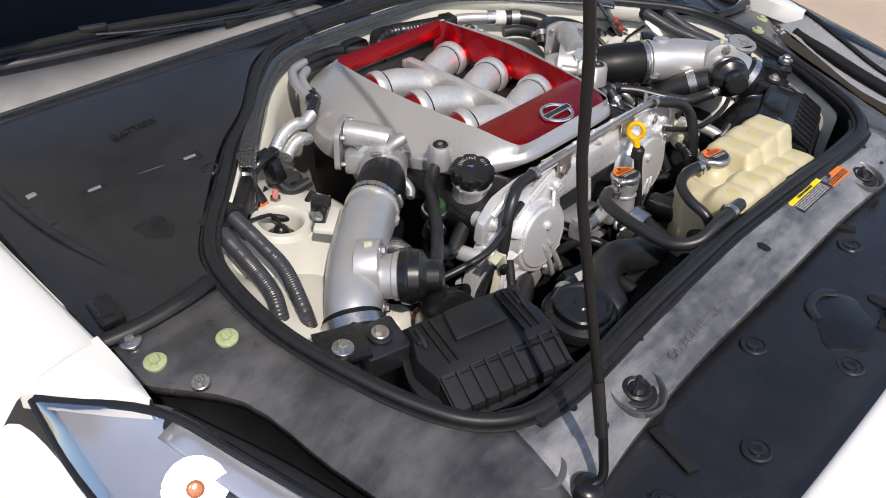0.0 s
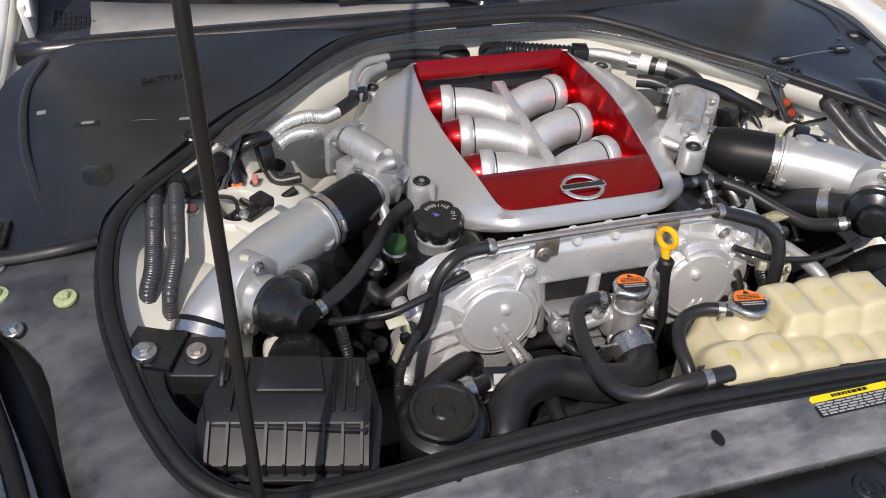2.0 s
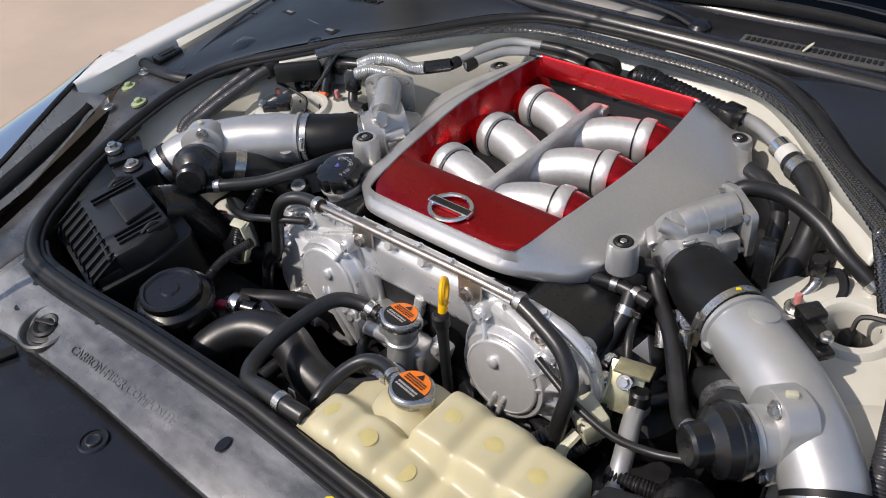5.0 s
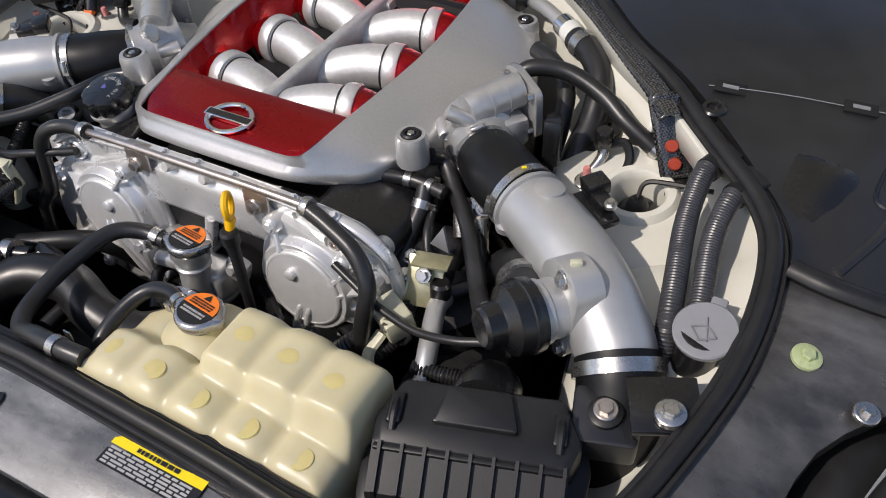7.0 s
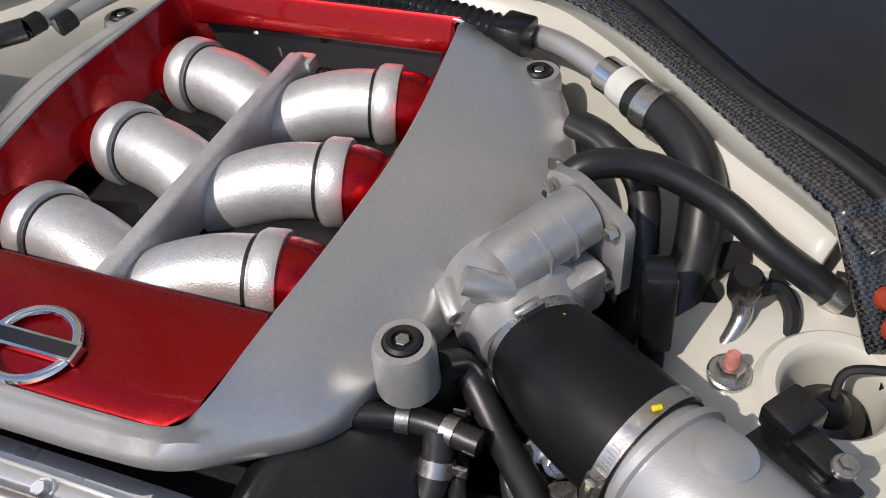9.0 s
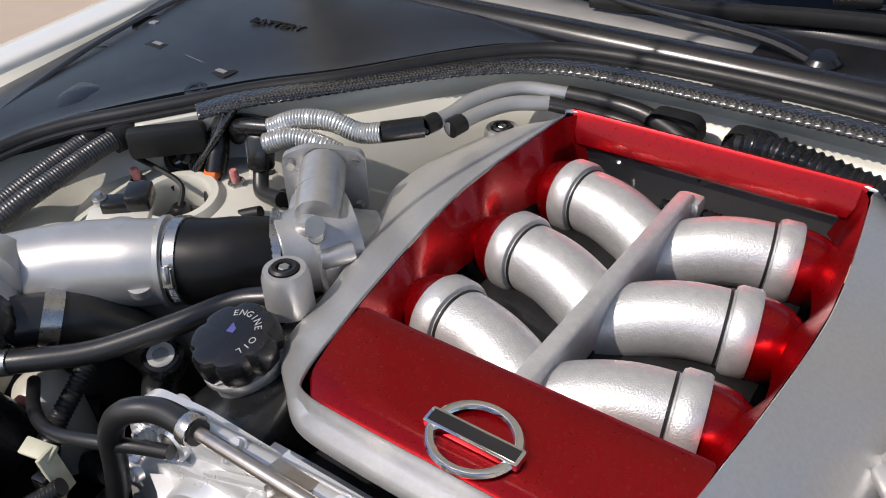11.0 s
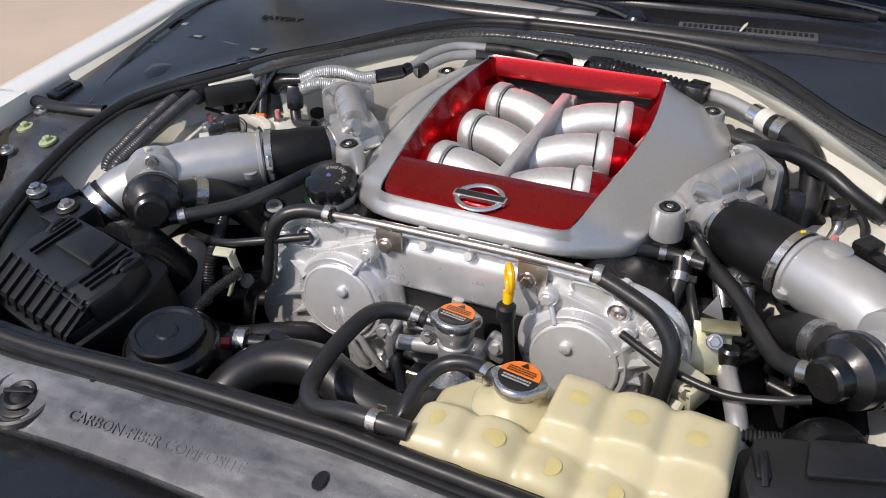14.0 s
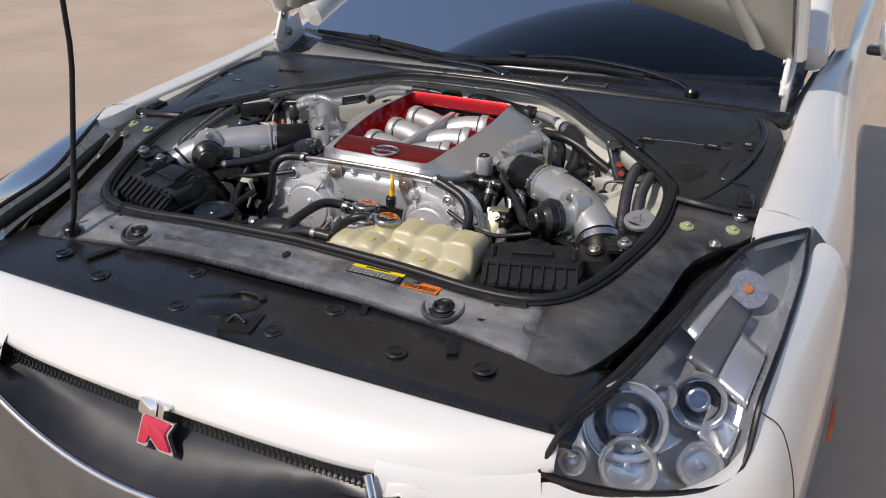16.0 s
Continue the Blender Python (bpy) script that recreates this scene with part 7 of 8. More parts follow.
# ---- headlights ----
for s in (-1, 1):
    hl = thing("headlight", (s * 0.66, 0.1, 0.60), "long clear headlight with chrome projectors and amber turn lamp", "headlight", "headlights")
    I = [(0.546, -0.200, 0.762), (0.567, -0.180, 0.808), (0.609, -0.078, 0.828), (0.643, 0.084, 0.842), (0.676, 0.186, 0.866), (0.708, 0.272, 0.886), (0.778, 0.372, 0.882)]
    O = [(0.552, -0.204, 0.744), (0.660, -0.150, 0.712), (0.757, -0.060, 0.706), (0.771, 0.010, 0.790), (0.781, 0.125, 0.820), (0.787, 0.284, 0.848), (0.780, 0.375, 0.880)]
    a, b = curve_points(I, 5), curve_points(O, 5)
    out = Vector((0.45, -0.60, 0.66)).normalized()

    def surface(lift, bulge, shrink=0.0):
        rows = []
        for i, (p, q) in enumerate(zip(a, b)):
            w = math.sin(math.pi * min(1, max(0, i / (len(a) - 1)))) ** 0.5
            row = []
            for k in np.linspace(0, 1, 9):
                kk = shrink + (1 - 2 * shrink) * k
                v = p.lerp(q, kk) + out * (lift + bulge * w * math.sin(math.pi * kk))
                row.append((s * v.x, v.y, v.z))
            rows.append(row)
        return rows
    lens = part("lens", sheet(surface(0.002, 0.016)), LENS, hl, "clear polycarbonate lens", smooth=80)
    lens.visible_shadow = False
    part("rim", tube(mirror(I, s), 0.0046, 5, 8), GLOSSBLACK, hl, "black rim of the lamp")
    part("rim", tube(mirror([I[0]] + O, s), 0.0046, 5, 8), GLOSSBLACK, hl, "black rim of the lamp")
    part("housing", sheet(surface(-0.046, -0.012, 0.0)), REFLECTOR, hl, "bright headlight bowl", smooth=14)
    for line_, m_ in ((a, LAMPGREY), (b, LAMPGREY)):
        part("bezel", sheet([[mirror([tuple(p)], s)[0], mirror([tuple(p - out * 0.025)], s)[0], mirror([tuple(p - out * 0.05)], s)[0]] for p in line_]), m_, hl, smooth=60)
    ax = Vector((s * 0.25, -0.85, 0.42)).normalized()

    def at_lamp(i, k, lift):
        f = i * (len(a) - 1)
        u = min(len(a) - 2, int(f))
        v = a[u].lerp(a[u + 1], f - u).lerp(b[u].lerp(b[u + 1], f - u), k) + out * lift
        return (s * v.x, v.y, v.z)

    def facets(c, r, axis, sides, depth, rings=5, seed=3):
        """A dished reflector of flat facets."""
        rng = random.Random(seed)
        bm = bmesh.new()
        for j in range(rings):
            r0, r1 = j / rings, (j + 1) / rings
            lathe([(max(1e-5, r * r0), -depth * (1 - r0 * r0) + rng.uniform(0, 0.002)), (r * r1, -depth * (1 - r1 * r1) + rng.uniform(0, 0.003))], c, tuple(axis), sides, bm, turn=rng.uniform(0, 40))
        return bm

    def dish(c, r, axis, depth, sides=40):
        """A smooth bright bowl with a rolled rim."""
        return lathe([(1e-5, -depth), (r * 0.3, -depth * 0.93), (r * 0.55, -depth * 0.74), (r * 0.78, -depth * 0.42), (r * 0.94, -depth * 0.08), (r, 0.002), (r * 1.03, 0.0035), (r * 1.06, 0.001), (r * 1.07, -0.014)], c, tuple(axis), sides)

    for i_, k_, r in ((0.275, 0.27, 0.046), (0.41, 0.55, 0.032)):
        c = at_lamp(i_, k_, -0.020)
        pr = part("projector_bowl", dish(c, r * 1.10, ax, 0.030), REFLECTOR, hl, smooth=60)
        part("projector_bezel", lathe([(r * 0.80, -0.012), (r * 0.83, 0.000), (r * 0.87, 0.004), (r * 0.91, 0.003), (r * 0.92, -0.012)], c, tuple(ax), 48), CHROME, pr, "chrome projector ring")
        dm = part("projector_lens", lathe([(r * 0.83, -0.003), (r * 0.78, 0.007), (r * 0.62, 0.015), (r * 0.40, 0.021), (r * 0.18, 0.024), (0, 0.0245)], c, tuple(ax), 36), DOME, pr, "clear projector dome")
        dm.visible_shadow = False
        part("shutter", lathe([(r * 0.50, -0.018), (r * 0.52, -0.010), (r * 0.40, -0.008), (r * 0.36, -0.014), (0, -0.015)], c, tuple(ax), 30), LAMPGREY, pr, "grey shutter behind the dome")
        part("light_edge", tube([tuple(Vector(c) + ax * 0.004 + frame_to((0, 0, 0), ax).to_3x3() @ Vector((r * 1.20 * math.cos(t_), r * 1.20 * math.sin(t_), 0))) for t_ in np.linspace(2.6, 5.6, 14)], 0.0022, 3, 6), CHROME, pr, "thin bright arc beside the projector")
    for i_, k_, r in ((0.20, 0.66, 0.036), (0.31, 0.84, 0.029), (0.365, 0.30, 0.018), (0.10, 0.42, 0.017)):
        c = at_lamp(i_, k_, -0.018)
        bowl = part("small_reflector", dish(c, r, ax, 0.022, 30), REFLECTOR, hl, smooth=60)
        dm = part("inner_lens", lathe([(r * 0.86, -0.002), (r * 0.80, 0.006), (r * 0.60, 0.012), (r * 0.30, 0.016), (0, 0.017)], c, tuple(ax), 24), DOME, bowl, "clear inner dome")
        dm.visible_shadow = False
        part("bulb", lathe([(0.004, -0.018), (0.006, -0.010), (0.004, -0.003), (0, -0.002)], c, tuple(ax), 14), LAMPGREY, bowl)
    # dark panel between the turn lamp and the projectors, with a bright flank on either side
    rows = [[at_lamp(i_ + 0.03 * k, k, -0.020 - 0.006 * math.sin(math.pi * k)) for k in np.linspace(0.30, 0.62, 7)] for i_ in np.linspace(0.45, 0.66, 9)]
    part("inner_panel", sheet(rows), STEMBLUE, hl, "dark blue-grey inner panel", solid=0.004, smooth=60)
    for k0, k1, i0, i1 in ((0.05, 0.29, 0.50, 0.80), (0.63, 0.96, 0.47, 0.62)):
        rows = [[at_lamp(i_, k, -0.026 + 0.003 * math.sin(7 * k)) for k in np.linspace(k0, k1, 7)] for i_ in np.linspace(i0, i1, 9)]
        part("flank", sheet(rows), REFLECTOR, hl, "bright smooth flank of the lamp bowl", solid=0.003, smooth=60)
    for k0, k1, i0, i1, lift in ((0.66, 0.95, 0.36, 0.43, -0.026), (0.45, 0.62, 0.26, 0.33, -0.026), (0.12, 0.36, 0.06, 0.14, -0.024)):
        rows = [[at_lamp(i_, k, lift + 0.004 * math.sin(9 * k + 40 * i_)) for k in np.linspace(k0, k1, 8)] for i_ in np.linspace(i0, i1, 8)]
        part("shelf", sheet(rows), REFLECTOR, hl, solid=0.003, smooth=50)
    # turn lamp: faceted bowl with an amber bulb
    tax = Vector((s * 0.3, -0.65, 0.70)).normalized()
    tc_ = at_lamp(0.715, 0.42, -0.018)
    tl = part("turn_bowl", facets(tc_, 0.030, tax, 20, 0.028, 6, 8), TURNBOWL, hl, "faceted turn lamp reflector", smooth=5)
    part("turn_bulb", lathe([(0.007, -0.028), (0.010, -0.018), (0.0115, -0.010), (0.010, -0.002), (0.006, 0.003), (0, 0.004)], tc_, tuple(tax), 20), AMBER, tl, "amber turn lamp bulb")
    part("amber_ring", lathe([(0.016, -0.022), (0.021, -0.014), (0.0225, -0.013), (0.0235, -0.015)], tc_, tuple(tax), 24), AMBER, tl, "amber glow ring")
    part("gap_filler", tube(mirror([(0.550, -0.175, 0.792), (0.592, -0.075, 0.808), (0.626, 0.07, 0.820), (0.655, 0.18, 0.836), (0.692, 0.285, 0.852)], s), 0.012, 6, 10), RUBBER, hl, "black rubber filler beside the lamp")
    part("lamp_back", sheet(surface(-0.10, -0.03, 0.0)), GLOSSBLACK, hl, smooth=60)
# ---- hoses, looms and small parts that fill the bay ----
def block(name, at, size, turn, label, category, material=None, round_=0.003, group=""):
    t = thing(name, at, label, category, group)
    part("body", box(at, size, turn, round_=round_), material or GLOSSBLACK, t)
    return t


# left rear: air conditioning hoses
hose("air_conditioning_hose", [(0.232, 0.555, 0.885), (0.247, 0.570, 0.904), (0.285, 0.582, 0.903), (0.330, 0.575, 0.890), (0.362, 0.560, 0.876), (0.392, 0.552, 0.862), (0.415, 0.548, 0.850)], 0.0098, "black bent air conditioning hose behind the throttle body", clips=(0.12, 0.93))
h = hose("air_conditioning_hose", [(0.262, 0.668, 0.893), (0.290, 0.645, 0.892), (0.315, 0.612, 0.882), (0.322, 0.575, 0.855), (0.318, 0.535, 0.825), (0.315, 0.50, 0.77)], 0.0150, "thick black air conditioning hose dropping beside the tower", sides=18, clips=(0.10,))
ap = thing("air_conditioning_pipe", (0.23, 0.69, 0.87), "satin aluminium air conditioning pipe with crimped ferrule", "pipe")
part("pipe", tube([(0.165, 0.738, 0.892), (0.200, 0.718, 0.896), (0.240, 0.688, 0.895)], 0.0088, 6, 14), PIPEALU, ap)
part("ferrule", tube([(0.236, 0.691, 0.895), (0.250, 0.680, 0.8945)], 0.0135, 2, 18), CHROME, ap)
part("collar", tube([(0.249, 0.681, 0.8945), (0.266, 0.665, 0.893)], 0.0142, 2, 18), shade("white collar", (0.62, 0.62, 0.58), 0.5), ap)
hose("small_vacuum_hose", [(0.225, 0.640, 0.885), (0.250, 0.625, 0.885), (0.280, 0.600, 0.872), (0.290, 0.56, 0.84), (0.285, 0.52, 0.78)], 0.0105, "black vacuum hose behind the engine cover")
cn = thing("harness_connector", (0.307, 0.505, 0.84), "black harness connector behind the throttle body", "connector")
part("shell", box((0.306, 0.500, 0.872), (0.018, 0.028, 0.05), (-14, 0, 15), round_=0.003), GLOSSBLACK, cn)
part("plug", box((0.308, 0.488, 0.842), (0.014, 0.018, 0.03), (-14, 0, 15), round_=0.003), GLOSSBLACK, cn)
part("stud", lathe([(0.007, 0), (0.007, 0.004), (0, 0.005)], (0.309, 0.478, 0.838), (0, -1, 0.4), 16), STEEL, cn)
part("cable", tube([(0.308, 0.486, 0.832), (0.304, 0.478, 0.81), (0.29, 0.47, 0.77)], 0.005, 5, 8), RUBBER, cn)
vt = thing("brake_line_union", (0.372, 0.515, 0.83), "black capped steel union with bent line by the tower", "union")
part("cap", lathe([(0.009, 0), (0.010, 0.006), (0.010, 0.016), (0.008, 0.019), (0, 0.019)], (0.352, 0.530, 0.862), (0, -0.1, 1), 18), GLOSSBLACK, vt)
part("union", tube([(0.352, 0.530, 0.862), (0.354, 0.522, 0.850), (0.346, 0.505, 0.838), (0.330, 0.490, 0.825)], [0.007, 0.006, 0.005, 0.005], 5, 10), STEEL, vt)
part("hose", tube([(0.355, 0.533, 0.860), (0.372, 0.540, 0.862), (0.382, 0.528, 0.852), (0.380, 0.512, 0.838)], 0.005, 6, 8), RUBBER, vt)
for s in (-1, 1):
    sn = thing("pressure_sensor", (s * 0.402, 0.392, 0.885), "black pressure sensor plugged into the intake pipe", "sensor", "pressure sensors")
    part("housing", box((s * 0.379, 0.431, 0.889), (0.021, 0.024, 0.016), (4, 0, s * -40), round_=0.003), GLOSSBLACK, sn)
    part("plug", box((s * 0.391, 0.417, 0.884), (0.026, 0.016, 0.013), (4, 0, s * -40), round_=0.003), GLOSSBLACK, sn)
    part("foot", box((s * 0.386, 0.412, 0.876), (0.052, 0.026, 0.008), (4, 0, s * -40), round_=0.002), BAYWHITE if s < 0 else GLOSSBLACK, sn)
    hexbolt((s * 0.402, 0.409, 0.890), (0, -0.1, 1), 0.004, sn, washer=True)

# left front: breather hoses beside the cover foot
hose("breather_hose", [(0.204, 0.420, 0.874), (0.214, 0.432, 0.862), (0.240, 0.408, 0.846), (0.270, 0.375, 0.842), (0.296, 0.338, 0.834), (0.318, 0.304, 0.832), (0.336, 0.278, 0.845), (0.352, 0.268, 0.852)], 0.0092, "long black breather hose from cover to bypass valve", clips=(0.93,))
hose("breather_hose", [(0.130, 0.372, 0.862), (0.165, 0.388, 0.859), (0.200, 0.396, 0.857), (0.235, 0.392, 0.856)], 0.0075, "short black breather hose under the engine cover", clips=(0.62, 0.86))
hose("breather_hose", [(0.212, 0.394, 0.857), (0.214, 0.378, 0.840), (0.212, 0.350, 0.815), (0.222, 0.318, 0.798), (0.250, 0.310, 0.792), (0.280, 0.325, 0.795), (0.300, 0.345, 0.80)], 0.0088, "looped black hose below the engine cover", clips=(0.15,))
hose("breather_hose", [(0.206, 0.362, 0.830), (0.198, 0.320, 0.812), (0.208, 0.285, 0.79), (0.215, 0.26, 0.75)], 0.0075, "short black hose beside the timing cover")
hose("wiring_loom", [(0.182, 0.268, 0.843), (0.205, 0.262, 0.835), (0.240, 0.252, 0.826), (0.285, 0.242, 0.826), (0.325, 0.240, 0.836), (0.352, 0.246, 0.842)], 0.0042, "thin black wiring loom crossing to the bypass valve", category="loom")
hose("wiring_loom", [(0.20, 0.20, 0.765), (0.235, 0.222, 0.775), (0.255, 0.262, 0.79), (0.245, 0.300, 0.81), (0.235, 0.335, 0.815)], 0.0075, "black corrugated wiring loom beside the engine", category="loom", ribs=0.0012, pitch=0.0035)
hose("wiring_loom", [(0.292, 0.222, 0.798), (0.320, 0.226, 0.800), (0.352, 0.232, 0.802), (0.385, 0.225, 0.81), (0.40, 0.21, 0.80)], 0.0075, "black corrugated loom along the air box", category="loom", ribs=0.0012, pitch=0.0035)
hose("wiring_loom", [(0.105, 0.205, 0.772), (0.150, 0.205, 0.765), (0.190, 0.212, 0.768), (0.222, 0.235, 0.79), (0.232, 0.26, 0.80)], 0.0085, "black corrugated loom below the gear cover", category="loom", ribs=0.0014, pitch=0.004)
ar = thing("aluminium_tube", (0.308, 0.20, 0.78), "bare aluminium tube with black cap beside the air box", "pipe")
part("tube", tube([(0.280, 0.305, 0.806), (0.282, 0.285, 0.810), (0.296, 0.245, 0.806), (0.304, 0.218, 0.792), (0.308, 0.200, 0.77)], 0.0098, 7, 16), PIPEALU, ar)
part("cap", lathe([(0.0105, 0), (0.0105, 0.014), (0.008, 0.017), (0, 0.017)], (0.279, 0.300, 0.815), (0, 0.1, 1), 16), GLOSSBLACK, ar)
fl = part("foot", box((0.309, 0.196, 0.792), (0.03, 0.022, 0.012), (0, 0, 15), round_=0.003), PIPEALU, ar)
hexbolt((0.312, 0.190, 0.799), (0, 0, 1), 0.005, fl, REDDOT)
bk = thing("harness_bracket", (0.25, 0.245, 0.78), "beige plastic harness bracket beside the engine", "bracket")
part("plate", box((0.247, 0.262, 0.806), (0.040, 0.030, 0.028), (10, 0, -30), round_=0.004), LOOMBEIGE, bk)
part("arm", tube([(0.245, 0.245, 0.80), (0.240, 0.225, 0.785), (0.255, 0.21, 0.765)], 0.007, 4, 8, flat=0.6), LOOMBEIGE, bk)
hexbolt((0.252, 0.246, 0.812), (0, -1, 0.5), 0.005, bk)
tc = thing("turbo_hardware", (0.27, 0.36, 0.74), "dark metal brackets and fittings below the intake pipe", "fittings")
part("housing", lathe([(0.055, -0.05), (0.055, 0.0), (0.045, 0.018), (0.02, 0.026), (0, 0.026)], (0.262, 0.340, 0.765), (0.1, -0.3, 1), 28), BAYDARK, tc)
part("fitting", tube([(0.252, 0.405, 0.842), (0.256, 0.390, 0.835), (0.262, 0.375, 0.82)], [0.009, 0.010, 0.008], 4, 12), STEEL, tc)
part("fitting", tube([(0.280, 0.385, 0.846), (0.284, 0.378, 0.830), (0.285, 0.372, 0.81)], [0.008, 0.007, 0.009], 4, 12), STEEL, tc)
part("heat_shield", sheet([[(0.19, 0.36, 0.82), (0.235, 0.36, 0.81), (0.275, 0.36, 0.78)], [(0.19, 0.30, 0.80), (0.235, 0.30, 0.785), (0.275, 0.29, 0.76)]]), BAYDARK, tc, solid=0.004)
hexbolt((0.272, 0.305, 0.795), (0, -0.3, 1), 0.006, tc)
hexbolt((0.225, 0.335, 0.812), (0, -0.3, 1), 0.006, tc)

# right side: looms, hose from the valve, brackets
hose("valve_hose", [(-0.350, 0.262, 0.848), (-0.325, 0.280, 0.850), (-0.290, 0.312, 0.852), (-0.255, 0.352, 0.862), (-0.225, 0.388, 0.873), (-0.198, 0.404, 0.878)], 0.0085, "black valve hose running to the engine cover", clips=(0.12,))
hose("wiring_loom", [(-0.352, 0.352, 0.838), (-0.330, 0.330, 0.822), (-0.318, 0.300, 0.810), (-0.312, 0.27, 0.79), (-0.31, 0.25, 0.75)], 0.0068, "black corrugated loom below the intake pipe", category="loom", ribs=0.001, pitch=0.0032)
hose("wiring_loom", [(-0.345, 0.285, 0.815), (-0.300, 0.262, 0.832), (-0.262, 0.252, 0.842), (-0.225, 0.258, 0.850), (-0.190, 0.270, 0.855), (-0.165, 0.276, 0.860)], 0.0048, "thin black loom to the cam sensor", category="loom")
hose("wiring_loom", [(-0.235, 0.236, 0.822), (-0.262, 0.205, 0.80), (-0.270, 0.175, 0.775), (-0.265, 0.15, 0.74)], 0.0052, "thin corrugated loom beside the fluid reservoir", category="loom", ribs=0.001, pitch=0.003)
bk = thing("harness_bracket", (-0.232, 0.24, 0.80), "beige plastic harness bracket on the engine front", "bracket")
part("plate", box((-0.258, 0.240, 0.838), (0.024, 0.012, 0.0035), (20, 4, 15), round_=0.001), LOOMBEIGE, bk)
part("side_plate", box((-0.246, 0.240, 0.824), (0.0035, 0.014, 0.034), (0, -12, 15), round_=0.001), LOOMBEIGE, bk)
part("arm", box((-0.255, 0.240, 0.796), (0.0035, 0.010, 0.034), (0, 22, 15), round_=0.001), LOOMBEIGE, bk)
part("clip", box((-0.250, 0.232, 0.820), (0.012, 0.008, 0.012), (0, 0, 10), round_=0.002), GLOSSBLACK, bk)
bt = thing("washer_bottle", (-0.378, 0.300, 0.69), "cream plastic bottle half hidden below the intake pipe", "bottle")
part("bottle", lathe([(0.026, -0.08), (0.026, 0.0), (0.021, 0.012), (0.012, 0.018), (0, 0.019)], (-0.378, 0.300, 0.770), (0.1, -0.1, 1), 24), BAYWHITE, bt)
part("outlet", box((-0.362, 0.278, 0.788), (0.014, 0.008, 0.010), (0, 0, 15), round_=0.002), PINK, bt)
gc = thing("green_plug", (-0.222, 0.372, 0.84), "green plastic plug behind the oil cap", "plug")
part("plug", lathe([(0.014, -0.012), (0.016, 0.0), (0.013, 0.006), (0, 0.007)], (-0.226, 0.378, 0.838), (0, -0.2, 1), 18), shade("green plastic", (0.022, 0.07, 0.02), 0.4), gc)
part("ring", lathe([(0.018, -0.016), (0.018, -0.006), (0.014, -0.004)], (-0.226, 0.378, 0.838), (0, -0.2, 1), 18), STEEL, gc)
ps2 = thing("pump_connector", (-0.19, 0.175, 0.75), "steel clip and red tipped connector in the shade", "connector")
part("clip", lathe([(0.014, -0.006), (0.016, -0.006), (0.016, 0.006), (0.014, 0.006)], (-0.195, 0.172, 0.782), (1, 0.3, 0), 20), STEEL, ps2)
part("tip", tube([(-0.212, 0.170, 0.78), (-0.195, 0.172, 0.782), (-0.17, 0.18, 0.782)], 0.010, 4, 12), GLOSSBLACK, ps2)
part("red_tab", box((-0.208, 0.160, 0.786), (0.014, 0.012, 0.008), (0, 0, 20), round_=0.002), shade("red plastic", (0.4, 0.02, 0.04), 0.4), ps2)
lb = thing("part_label", (-0.150, 0.178, 0.775), "white paper part label on a dark module", "label")
part("module", box((-0.150, 0.185, 0.772), (0.045, 0.03, 0.03), (30, 0, -12), round_=0.003), GLOSSBLACK, lb)
part("paper", box((-0.150, 0.176, 0.786), (0.024, 0.012, 0.002), (30, 0, -12)), PRINT, lb)

# right rear: braided fuel lines with couplings
fl = thing("braided_fuel_line", (-0.28, 0.60, 0.88), "silver sheathed fuel lines with black couplings at the bulkhead", "fuel line")
for pts in ([(-0.352, 0.560, 0.902), (-0.328, 0.572, 0.912), (-0.300, 0.584, 0.912), (-0.275, 0.592, 0.904), (-0.255, 0.600, 0.906)], [(-0.345, 0.545, 0.895), (-0.322, 0.556, 0.902), (-0.300, 0.565, 0.898), (-0.285, 0.575, 0.888)]):
    part("sheath", tube(pts, 0.0088, 6, 12, ribs=0.0009, pitch=0.0028), shade("silver foil sheath", (0.66, 0.66, 0.64), 0.3, metal=0.8, vary=0.1, scale=120), fl)
part("coupling", tube([(-0.256, 0.600, 0.906), (-0.228, 0.625, 0.908)], 0.0095, 2, 12), GLOSSBLACK, fl)
part("coupling", tube([(-0.400, 0.560, 0.880), (-0.385, 0.552, 0.898), (-0.352, 0.560, 0.902)], 0.0082, 4, 12), GLOSSBLACK, fl)
for pts in ([(-0.228, 0.625, 0.908), (-0.222, 0.655, 0.908), (-0.214, 0.688, 0.913), (-0.190, 0.725, 0.914), (-0.150, 0.745, 0.910)], [(-0.212, 0.642, 0.902), (-0.205, 0.672, 0.905), (-0.188, 0.705, 0.907), (-0.160, 0.728, 0.905)]):
    part("line", tube(pts, 0.0070, 6, 12), PIPEALU, fl)
    c = Vector(pts[0])
    part("sleeve", tube([tuple(c), tuple(Vector(pts[0]).lerp(Vector(pts[1]), 0.5))], 0.0085, 2, 12), GLOSSBLACK, fl)
hose("fuel_hose", [(-0.150, 0.745, 0.910), (-0.110, 0.752, 0.908), (-0.070, 0.750, 0.905), (-0.030, 0.735, 0.897), (0.0, 0.715, 0.88)], 0.0082, "black fuel hose behind the engine cover")
hose("fuel_hose", [(-0.160, 0.728, 0.905), (-0.120, 0.740, 0.900), (-0.080, 0.742, 0.896), (-0.045, 0.73, 0.885)], 0.0070, "black fuel hose below the carbon strip")
